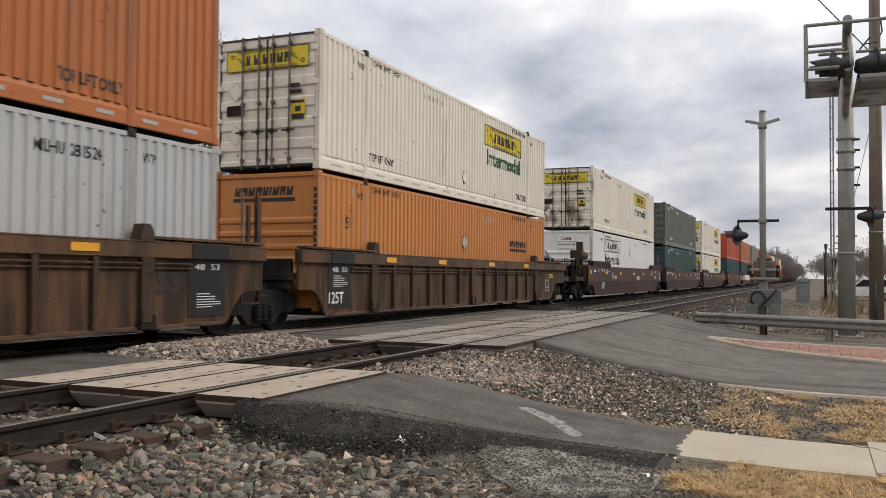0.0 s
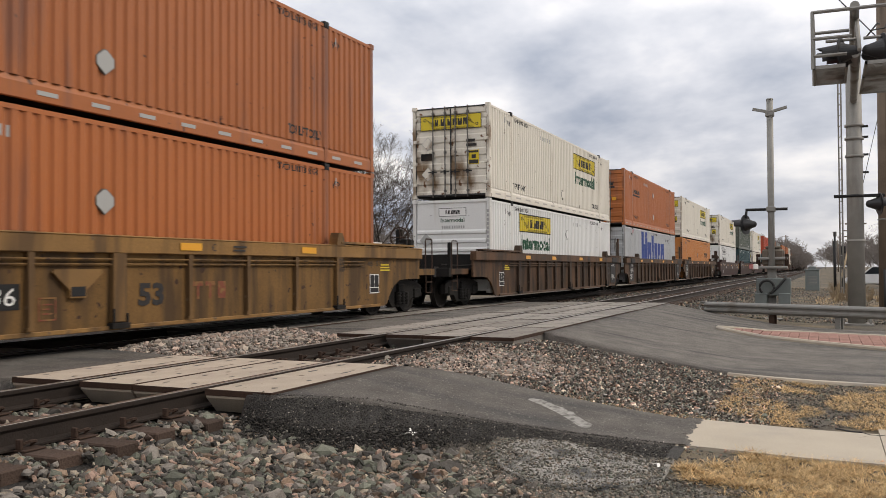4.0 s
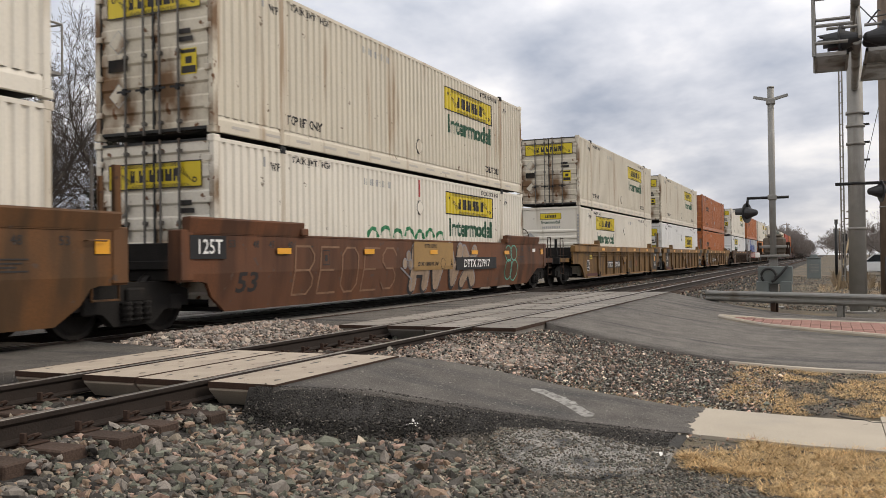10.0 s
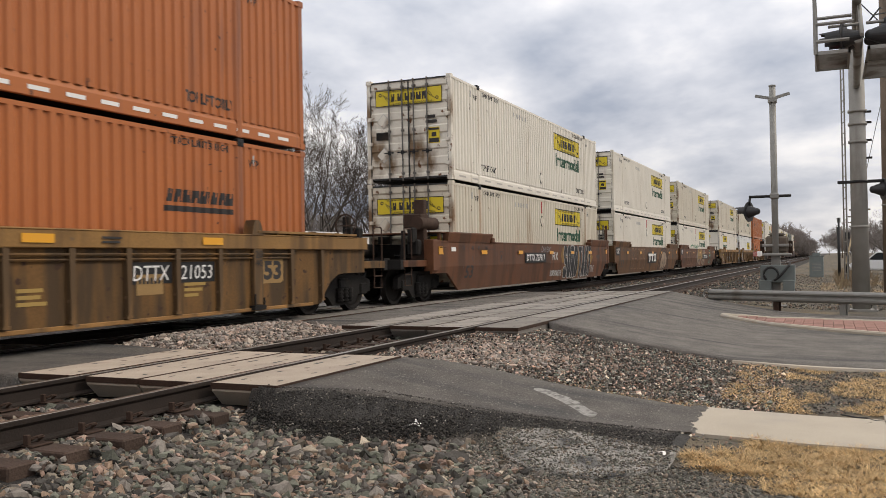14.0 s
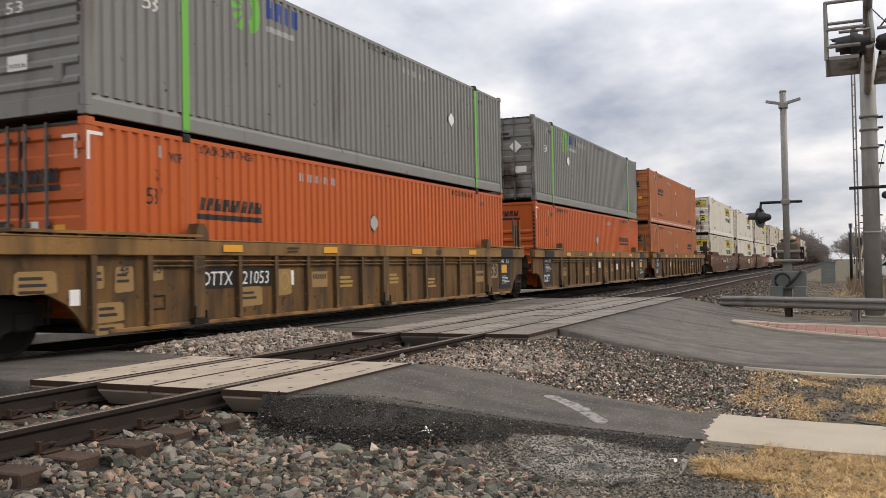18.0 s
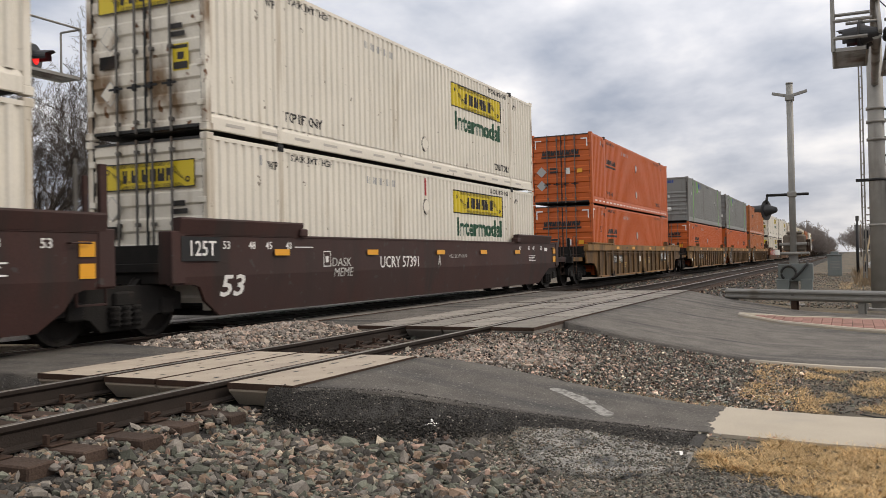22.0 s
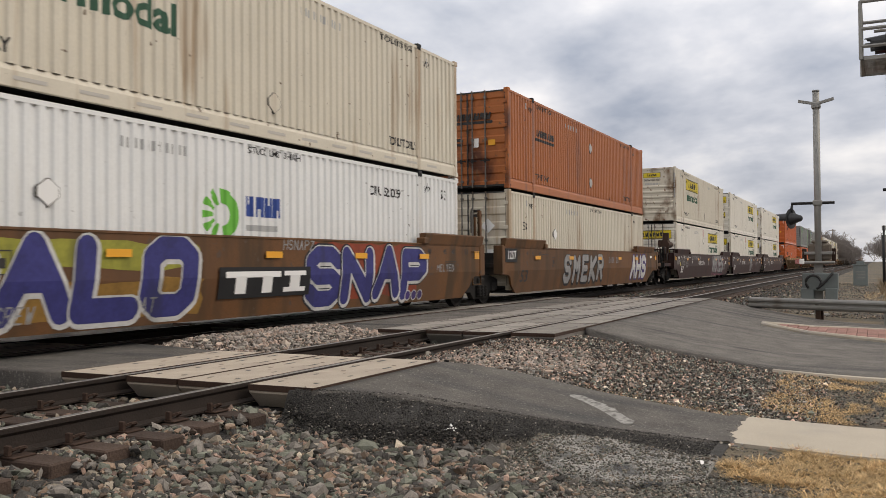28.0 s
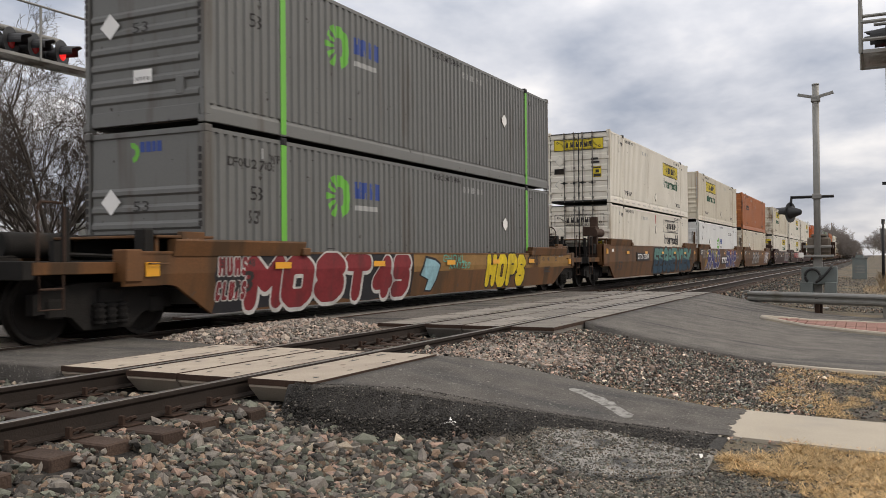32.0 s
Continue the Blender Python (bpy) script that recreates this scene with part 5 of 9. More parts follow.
                part("placard_face", shared("door_placard_face", lambda: lay_end(scaled(DIAMOND, 1.2))), body, p, at=(-0.003, 0, 0))
        else:
            part("end_banner", shared("end_banner", lambda: lay_end([rect(0, 0.92, 0, 0.26)])), "decal_yellow" if yellow and upper or off < -80 else "decal_white", c, at=(0.04, 0.42, 2.36))
            part("end_banner_frame", shared("end_bframe", lambda: lay_end(frame_shape(0.92, 0.26, 0.014))), "decal_black", c, at=(0.037, 0.42, 2.36))
            part("end_logo", shared("end_logo", lambda: lay_end(jb_letters(0.92, 0.26))), "decal_black", c, at=(0.037, 0.42, 2.36))
            part("lettering", end_letters("Intermodal", 0.13, 0.80, 0.02), "decal_black" if upper else "decal_green", c, at=(0.04, 0.36, 2.18))
            part("stencil_number", shared("wall_numbers", lambda: lay_end(blocks((0.05,) * 4 + (0.01,) + (0.05,) * 6, 0.09, 0.025))), "decal_grey", c, at=(0.04, 0.32, 1.98))
            for y, z in ((0.85, 1.62), (0.85, 0.62)):
                part("placard", shared("door_placard", lambda: lay_end(scaled(DIAMOND, 1.3))), "decal_grey", c, at=(0.005, y, z))
            part("stencil_number", shared("post_numbers", lambda: lay_end([rect(-0.035, 0.035, -0.13 * i, -0.13 * i + 0.09) for i in range(10)])), "decal_grey", c, at=(-0.004, -1.23, 2.45))
    if brand == "schneider":
        for x, z in ((2.33, 1.78 if upper else 1.72),):
            part("logo", painted("sch", lambda: flat(scaled(mark_row(SCH_W, 0.2, 0.035, 0.04), 1.02) + [rect(-0.03, 1.70, -0.15, -0.06)]), logo_at or (x if front else 12.2), z), "decal_black", c, "black logo on the side")
        for z in ((0.78, 2.05) if upper else (1.72,)):
            placard(c, 8.08, z, "decal_grey")
        if not upper:
            part("lettering", painted("53", lambda: text_mesh("53'", 0.26, 0.3), 1.18, 1.75), "decal_black", c)
        if front:
            part("door_logo", shared("door_sch", lambda: lay_end(scaled(mark_row(SCH_W, 0.2, 0.03, 0.04), 0.98) + [rect(-0.03, 1.62, -0.12, -0.04)])), "decal_black", c, "black logo across the doors", at=(E - 0.003, 0.82, 2.02))
            part("placard", shared("door_placard", lambda: lay_end(scaled(DIAMOND, 1.3))), "decal_grey", c, "bare metal diamond placard", at=(E, 0.85, 1.35))
            part("placard", shared("door_placard", lambda: lay_end(scaled(DIAMOND, 1.3))), "decal_grey", c, at=(E, 0.85, 0.78))
            part("sticker", shared("sticker", lambda: lay_end([rect(0, 0.16, 0, 0.26)])), "decal_white", c, "white sticker", at=(E, -0.20, 1.22))
            part("sticker", shared("sticker2", lambda: lay_end([rect(0, 0.22, 0, 0.16)])), "reflector", c, "yellow sticker", at=(E, -0.66, 1.26))
            part("stencil_number", shared("door_numbers", lambda: lay_end(bars(2, 0.42, 0.085, 0.05, 3))), "decal_black", c, at=(E, 0.5, 1.42))
        else:
            part("end_logo", shared("end_sch", lambda: lay_end(scaled(mark_row(SCH_W, 0.2, 0.03, 0.04), 0.92) + [rect(-0.03, 1.52, -0.13, -0.05)])), "decal_black", c, at=(0.04, 0.80, 2.40))
            part("stencil_number", shared("post_numbers", lambda: lay_end([rect(-0.035, 0.035, -0.13 * i, -0.13 * i + 0.09) for i in range(10)])), "decal_black", c, at=(-0.004, -1.23, 2.45))
        if front and paint == "fresh_orange":
            for k, y in enumerate((1.12, -0.84)):
                part("corner_mark", shared(("door_corner", k), lambda: lay_end([rect(0, 0.28, 0.3, 0.35), rect(0.0 if k == 0 else 0.23, 0.05 if k == 0 else 0.28, 0, 0.3)])), "decal_white", c, "white corner tape", at=(E - 0.002, y, 2.32))
        if paint == "fresh_orange" and not upper:
            part("corner_mark", shared("corner_mark", lambda: flat([rect(0, 0.05, 0, 0.4), rect(0.05, 0.28, 0.35, 0.4)])), "decal_white", c, at=(0.02, -WC - 0.008, 2.3))
    if brand in ("jb", "jb_black") and upper and not rail_dashes:
        for x in np.arange(0.5, 15.4, 1.0):
            part("reflective_tape", shared("tape_dash_long", lambda: flat([rect(0, 0.5, 0, 0.05)])), "tape_faint", c, "faded reflective dash", at=(float(x), -WC - 0.001, 0.11))
    if rail_dashes:
        for x in np.arange(0.4, 15.6, 0.62 if rail_dashes == "decal_white" else 0.93):
            part("reflective_tape", shared("tape_dash", lambda: flat([rect(0, 0.34, 0, 0.06)])), rail_dashes, c, "pale reflective dash", at=(float(x), -WC - 0.002, 0.10))
    if brand == "matson":
        part("logo", painted("matson", lambda: flat([q for u, w, h, up in ((0, 1.6, 1.72, True), (1.75, 1.0, 1.18, False), (2.92, 0.72, 1.60, False), (3.88, 0.9, 1.18, False), (4.92, 1.05, 1.18, False), (6.15, 1.1, 1.18, False)) for q in scaled(slotted(w, h, up), 1, u, 0)]), 4.52, 1.02), "decal_blue", c, "large blue logo shapes")
        part("stencil_number", painted("matson_no", lambda: text_mesh("MLHU 281524", 0.18, 1.2, 0, 0.02), 12.37, 2.34), "decal_black", c)
        part("red_tag", painted("redtag", lambda: flat([rect(-0.1, 0.1, 0, 0.22)]), 2.03, 2.55, 0.012), plain("tag_red", (0.6, 0.08, 0.08)), c, "small red tag")
    if brand == "cofc":
        grey = paint in ("grey", "slate")
        if grey or paint == "bright":
            for x in (2.03, LC - 2.03) if grey else (0.065,):
                part("green_stripe", shared(("stripe", x), lambda: box(x - 0.078, x + 0.078, -WC - 0.013, -WC - 0.0085, 0.03, 2.77)), "decal_lime" if grey else "decal_green", c, "bright green vertical stripe")
        lx, lz = (7.05, 1.15) if paint == "bright" else ((3.4, 1.95) if grey else (9.6, 1.5))
        if off < -330 and grey:
            lz, lx = 1.55, 3.6
        if paint != "cream":
            part("logo_ring", painted("cofc_ring", lambda: flat(ring(0.25, 0.42, 0.19, 0.42, -78, 98, 10) + [q for a in (112, 142, 172, 202, 232) for q in ring(0.25, 0.42, 0.17, 0.44, a, a + 17, 2)]), lx, lz), "decal_lime", c, "green half ring logo")
            part("logo", painted("cofc", lambda: flat(mark_row((0.2, 0.22, 0.16, 0.2), 0.34, 0.06)), lx + 0.85, lz + 0.42), "decal_blue", c, "blue logo shapes")
            part("logo_line", painted("cofc_line", lambda: flat([rect(0, 0.85, 0, 0.10)]), lx + 0.85, lz + 0.18), "decal_grey", c)
        part("lettering", painted("53c", lambda: text_mesh("53", 0.24, 0.3), 1.15, 1.75), "decal_white" if grey and off > -330 else "decal_black", c)
        placard(c, 12.4 if rear == "wall" else 4.0, 1.7)
        if rear == "door":
            part("door_logo", shared("door_cofc", lambda: lay_end(blocks((0.1, 0.11, 0.08, 0.1), 0.17, 0.025))), "decal_blue", c, at=(E, 0.85, 2.25))
            part("stencil_number", shared("door_numbers", lambda: lay_end(bars(2, 0.5, 0.1, 0.05, 3))), "decal_black", c, at=(E, -0.1, 2.25))
            part("placard", shared("door_placard", lambda: lay_end(scaled(DIAMOND, 1.3))), "decal_white", c, at=(E, -0.62, 1.85))
            part("sticker", shared("sticker3", lambda: lay_end([rect(0, 0.4, 0, 0.22)])), "decal_white", c, at=(E, -0.60, 0.95))
        else:
            part("end_logo", shared("end_cofc", lambda: lay_end(blocks((0.1, 0.11, 0.08, 0.1), 0.17, 0.025))), "decal_blue", c, at=(0.04, 0.1, 2.52))
            part("end_ring", shared("end_ring", lambda: lay_end(ring(0, 0, 0.08, 0.17, -80, 100, 6))), "decal_lime", c, at=(0.04, 0.28, 2.52))
            part("placard", shared("door_placard", lambda: lay_end(scaled(DIAMOND, 1.3))), "decal_white", c, at=(0.003, 0.72, 1.72))
            part("lettering", end_letters("53", 0.17, 0.34), "decal_white" if off > -330 else "decal_black", c, at=(0.003, 0.22, 1.55))
            part("sticker", shared("sticker3", lambda: lay_end([rect(0, 0.4, 0, 0.22)])), "decal_white", c, "white weight notice", at=(0.003, 0.2, 0.72))
            part("lettering", end_letters("24,000 lbs", 0.075, 0.36), "decal_black", c, at=(0.0, 0.18, 0.75))
            part("stencil_number", shared("post_numbers", lambda: lay_end([rect(-0.035, 0.035, -0.13 * i, -0.13 * i + 0.09) for i in range(10)])), "decal_black", c, at=(-0.004, 1.26, 2.45))
            part("stencil_number", shared("post_numbers", lambda: lay_end([rect(-0.035, 0.035, -0.13 * i, -0.13 * i + 0.09) for i in range(10)])), "decal_black", c, at=(-0.004, -1.2, 2.45))
    return c


# ---- well cars ----
WHEEL_R = 0.48
WHEELSETS = []


def wheelset_mesh():
    bm = bmesh.new()
    for s in (-1, 1):
        prof = [(0.0, 0.06), (0.10, 0.06), (0.14, 0.035), (0.38, 0.02), (0.42, 0.06), (WHEEL_R, 0.065), (WHEEL_R + 0.003, -0.03), (WHEEL_R + 0.028, -0.045), (WHEEL_R + 0.02, -0.07), (0.41, -0.07), (0.38, -0.02), (0.12, -0.03), (0.0, -0.06)]
        rings = []
        for r, w in prof:
            rings.append([bm.verts.new((r * math.cos(2 * math.pi * k / 28), s * (0.7525 + w), r * math.sin(2 * math.pi * k / 28))) for k in range(28)])
        for u, v in zip(rings, rings[1:]):
            for k in range(28):
                bm.faces.new((u[k], u[(k + 1) % 28], v[(k + 1) % 28], v[k]))
    bmesh.ops.remove_doubles(bm, verts=bm.verts, dist=1e-5)
    add_tube(bm, [(0, -1.05, 0), (0, 1.05, 0)], 0.08, 10)
    bmesh.ops.recalc_face_normals(bm, faces=bm.faces)
    return bm


def side_frame_mesh():
    out = [(-1.22, 0.40), (-1.22, 0.66), (-0.95, 0.74), (-0.5, 0.80), (0.5, 0.80), (0.95, 0.74), (1.22, 0.66), (1.22, 0.40), (0.95, 0.42), (0.62, 0.34), (0.42, 0.16), (-0.42, 0.16), (-0.62, 0.34), (-0.95, 0.42)]
    bm = prism(out, -0.07, 0.07)
    for x in (-0.89, 0.89):
        add_box(bm, x - 0.15, x + 0.15, -0.11, 0.11, 0.34, 0.60, 0.03)
    for x in (-0.20, 0.0, 0.20):
        add_tube(bm, [(x, -0.10, 0.22), (x, -0.10, 0.52)], 0.085, 10)
    for k in range(4):
        for x in (-0.2, 0.0, 0.2):
            bmesh.ops.create_cone(bm, cap_ends=True, segments=10, radius1=0.1, radius2=0.1, depth=0.03, matrix=Matrix.Translation((x, -0.10, 0.26 + 0.075 * k)))
    return bm


def bogie(parent, x):
    b = part("bogie", shared("bolster", lambda: boxes((-0.2, 0.2, -1.15, 1.15, 0.50, 0.72), (-0.45, 0.45, -0.35, 0.35, 0.66, 0.80), bevel=0.03)), "undercarriage", parent, "greasy dark steel truck", at=(x, 0, 0))
    for s in (-1, 1):
        part("side_frame", shared("side_frame", side_frame_mesh), "undercarriage", b, at=pose(0, s * 1.02, 0, 0, 0, 0 if s < 0 else 180))
    for dx in (-0.89, 0.89):
        w = part("wheelset", shared("wheelset", wheelset_mesh), "wheel_steel", b, "steel wheels on an axle", at=(dx, 0, WHEEL_R))
        WHEELSETS.append((w, dx))
    return b


ENDS = {   # columns of (distance past the container's end, lower edge) for the side of a car
    ("ribbed", "art"): [(0.0, 0.26), (0.11, 0.36), (0.25, 0.58), (0.45, 0.75), (0.62, 0.80), (1.05, 0.80)],
    ("ribbed", "end"): [(0.10, 0.26), (0.22, 0.30), (0.34, 0.48), (0.55, 0.68), (0.85, 0.82), (1.15, 0.84), (1.95, 0.84)],
    ("smooth", "art"): [(-0.10, 0.26), (0.30, 0.52), (0.45, 0.74), (0.60, 0.78), (1.12, 0.78)],
    ("smooth", "end"): [(0.0, 0.26), (0.45, 0.50), (0.85, 0.72), (0.98, 0.74), (1.85, 0.74)],
}


def side_outline(style, rear, front):
    cols = [(-d, z) for d, z in reversed(ENDS[style, rear])] + [(x, 0.26) for x in steps(0.6, LC - 0.6, 8)] + [(LC + d, z) for d, z in ENDS[style, front]]
    return cols


def side_mesh(style, rear, front, face, top, lean):
    """The long side of a well car; face: y of its outside; lean: how far its foot is set in."""
    cols = side_outline(style, rear, front)

    def y_at(z):
        return face + lean * max(0.0, 0.92 - z) / 0.66
    bm = bmesh.new()
    rows = []
    for off in (0.0, 0.06):
        rows.append([[bm.verts.new((x, y_at(z) + off, z)) for z in (zb, max(zb + 0.05, 0.90), top)] for x, zb in cols])
    o, i = rows
    for a, b, flip in ((o, o, False), (i, i, True)):
        for k in range(len(cols) - 1):
            for j in (0, 1):
                q = (a[k][j], a[k + 1][j], a[k + 1][j + 1], a[k][j + 1])
                bm.faces.new(q[::-1] if flip else q)
    for k in range(len(cols) - 1):
        bm.faces.new((o[k][0], i[k][0], i[k + 1][0], o[k + 1][0]))
        bm.faces.new((o[k][2], o[k + 1][2], i[k + 1][2], i[k][2]))
    for k in (0, len(cols) - 1):
        for j in (0, 1):
            bm.faces.new((o[k][j], o[k][j + 1], i[k][j + 1], i[k][j]))
    bmesh.ops.recalc_face_normals(bm, faces=bm.faces)
    return bm


def end_gear(car, paint, style, at_front, brake, drop=0.0):
    """The platform, draft gear and steps of a car's outer end; built past x = 0 towards +x, then turned."""
    m = Matrix.Translation((LC, 0, 0)) if at_front else pose(0, 0, 0, 0, 0, 180)
    near = -1 if at_front else 1
    s0 = 1.95 if style == "ribbed" else 1.85
    part("end_platform", shared(("platform", s0), lambda: boxes((0.2, s0, -1.38, 1.38, 1.02, 1.10), (0.2, 3.30, -0.32, 0.32, 0.70, 1.05), (s0, 3.28, -1.30, 1.30, 0.98, 1.06), (3.16, 3.34, -1.36, 1.36, 0.86, 1.10), (0.15, 0.30, -1.40, 1.40, 0.75, 1.52), bevel=0.012)), "undercarriage", car, at=m)
    part("coupler", shared("coupler", lambda: boxes((3.2, 3.55, -0.09, 0.09, 0.76, 0.94), (3.50, 3.72, -0.17, 0.12, 0.72, 0.98), bevel=0.03)), "rust_steel", car, at=m)
    part("air_hose", shared("air_hose", lambda: tube([(3.2, 0.35, 0.82), (3.4, 0.38, 0.62), (3.6, 0.34, 0.42), (3.75, 0.28, 0.5)], 0.025, 6)), "gum", car, "black rubber air hose", at=m)
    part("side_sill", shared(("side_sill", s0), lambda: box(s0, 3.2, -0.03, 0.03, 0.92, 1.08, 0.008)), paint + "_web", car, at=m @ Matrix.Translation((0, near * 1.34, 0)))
    for y in (-1.34, 1.34):
        part("stirrup_step", shared("stirrup", lambda: tubes([[(-0.18, 0, 1.0), (-0.18, 0, 0.48), (0.18, 0, 0.48), (0.18, 0, 1.0)], [(-0.18, 0, 0.74), (0.18, 0, 0.74)]], 0.018, 6)), "rust_steel", car, at=m @ Matrix.Translation((2.9, y, 0)))
        part("hand_rail", shared("end_rail", lambda: tubes([[(-0.2, 0, 1.05), (-0.2, 0, 1.78), (-0.16, 0, 1.84), (0.16, 0, 1.84), (0.2, 0, 1.78), (0.2, 0, 1.05)]], 0.018, 6)), "rust_steel", car, at=m @ Matrix.Translation((2.9, y, 0)))
    part("crossover_step", shared("crossover", lambda: boxes((3.0, 3.3, -0.9, 0.9, 1.10, 1.14), *[(2.55, 2.65, y, y + 0.1, 1.06, 1.36) for y in (-1.1, 1.0)])), "undercarriage", car, at=m)
    part("brake_pipe", shared("brake_pipe", lambda: tubes([[(0.3, -1.1, 1.16), (1.2, -1.0, 1.2), (2.0, -0.6, 1.16), (3.1, -0.5, 1.12)], [(0.4, 1.1, 1.2), (1.4, 0.9, 1.16), (2.4, 0.7, 1.2)]], 0.03, 6)), "undercarriage", car, at=m)
    part("reservoir", shared("reservoir", lambda: tube([(0.9, -0.75, 1.34), (1.0, -0.75, 1.34), (2.0, -0.75, 1.34), (2.1, -0.75, 1.34)], 0.2, 14)), "undercarriage", car, "dark air reservoir", at=m)
    for y in (-0.95, 0.95):
        part("corner_stanchion", shared("stanchion", lambda: box(-0.045, 0.045, -0.045, 0.045, 1.0, 1.82, 0.008)), "undercarriage", car, at=m @ Matrix.Translation((2.35, y, 0)))
    if style == "smooth":
        part("end_deck", shared("end_deck", lambda: box(0.04, 1.25, -1.50, 1.50, 1.77, 1.81, 0.008)), paint, car, "raised end deck on short posts", at=m @ Matrix.Translation((0, 0, -drop)))
        for x in (0.33, 0.83, 1.18):
            for y in (-1.40, 1.40):
                part("deck_post", shared("deck_post", lambda: box(-0.035, 0.035, -0.035, 0.035, 1.10, 1.77)), paint, car, at=m @ Matrix.Translation((x, y, -drop)))
        part("tool_box", shared("tool_box", lambda: box(0.25, 0.75, -0.05, 0.05, 1.20, 1.52, 0.01)), paint, car, at=m @ Matrix.Translation((0, near * 1.46, 0)))
        part("pull_block", shared("pull_block", lambda: box(1.25, 1.45, -0.1, 0.1, 1.15, 1.55, 0.02)), "undercarriage", car, at=m @ Matrix.Translation((0, near * 1.36, 0)))
        part("sticker", shared("end_sticker", lambda: box(0, 0.3, -0.005, 0.005, 0, 0.11)), "decal_white", car, "pale sticker", at=m @ Matrix.Translation((0.35, near * 1.516, 1.3)))
        if brake:
            part("brake_stand", shared(("brake_stand", near), lambda: boxes((1.55, 1.75, near * 1.1 - 0.14, near * 1.1 + 0.14, 1.06, 2.62), (1.50, 1.80, near * 1.1 - 0.2, near * 1.1 + 0.2, 1.06, 1.5), (1.45, 1.95, near * 1.0 - 0.25, near * 1.0 + 0.25, 1.9, 2.25), bevel=0.02)), "rust_steel", car, "tall hand brake stand", at=m)
            part("air_tank", shared(("air_tank", near), lambda: tube([(0.95, near * 1.15, 2.02), (1.0, near * 1.15, 2.02), (1.95, near * 1.15, 2.02), (2.0, near * 1.15, 2.02)], 0.17, 14)), "rust_steel", car, "grimy air tank", at=m)
            part("valve", shared(("valve", near), lambda: boxes((1.9, 2.15, near * 1.1 - 0.15, near * 1.1 + 0.15, 1.2, 1.6), (2.0, 2.3, near * 1.1 - 0.08, near * 1.1 + 0.08, 1.5, 1.9), bevel=0.04)), "undercarriage", car, at=m)
    if brake:
        part("brake_housing", shared("brake_housing", lambda: boxes((2.95, 3.2, -0.25, 0.15, 1.06, 1.9), (2.85, 3.0, -0.42, -0.22, 1.1, 2.2), (3.1, 3.3, -0.22, 0.02, 1.45, 1.8), bevel=0.03)), "undercarriage", car, at=m)
        wheel = shared("brake_wheel", lambda: add_tube(add_tube(add_tube(add_tube(bmesh.new(), [(0, 0.27 * math.cos(a), 0.27 * math.sin(a)) for a in np.linspace(0, 2 * math.pi, 25)], 0.02, 6), [(0, -0.27, 0), (0.05, 0, 0), (0, 0.27, 0)], 0.013, 5), [(0, 0, -0.27), (0.05, 0, 0), (0, 0, 0.27)], 0.013, 5), [(0.2, 0, 0), (0, 0, 0)], 0.03, 6))
        part("brake_wheel", wheel, "rust_steel", car, "spoked hand brake wheel", at=m @ pose(3.38, -0.1, 1.95, 0, 0, 180))


def stencil(car, key, source, x, z, mat, face, label="", lean=0.0):
    me = shared(("stencil", key), lambda: source() if callable(source) else source)
    t = math.degrees(math.atan(lean / 0.66)) if z < 0.9 and lean else 0.0
    y = face - 0.006 + (lean * max(0.0, 0.92 - z) / 0.66 if lean else 0.0)
    return part("lettering" if not label else "stencil", me, mat, car, label, at=pose(x, y, z, t, 0, 0))


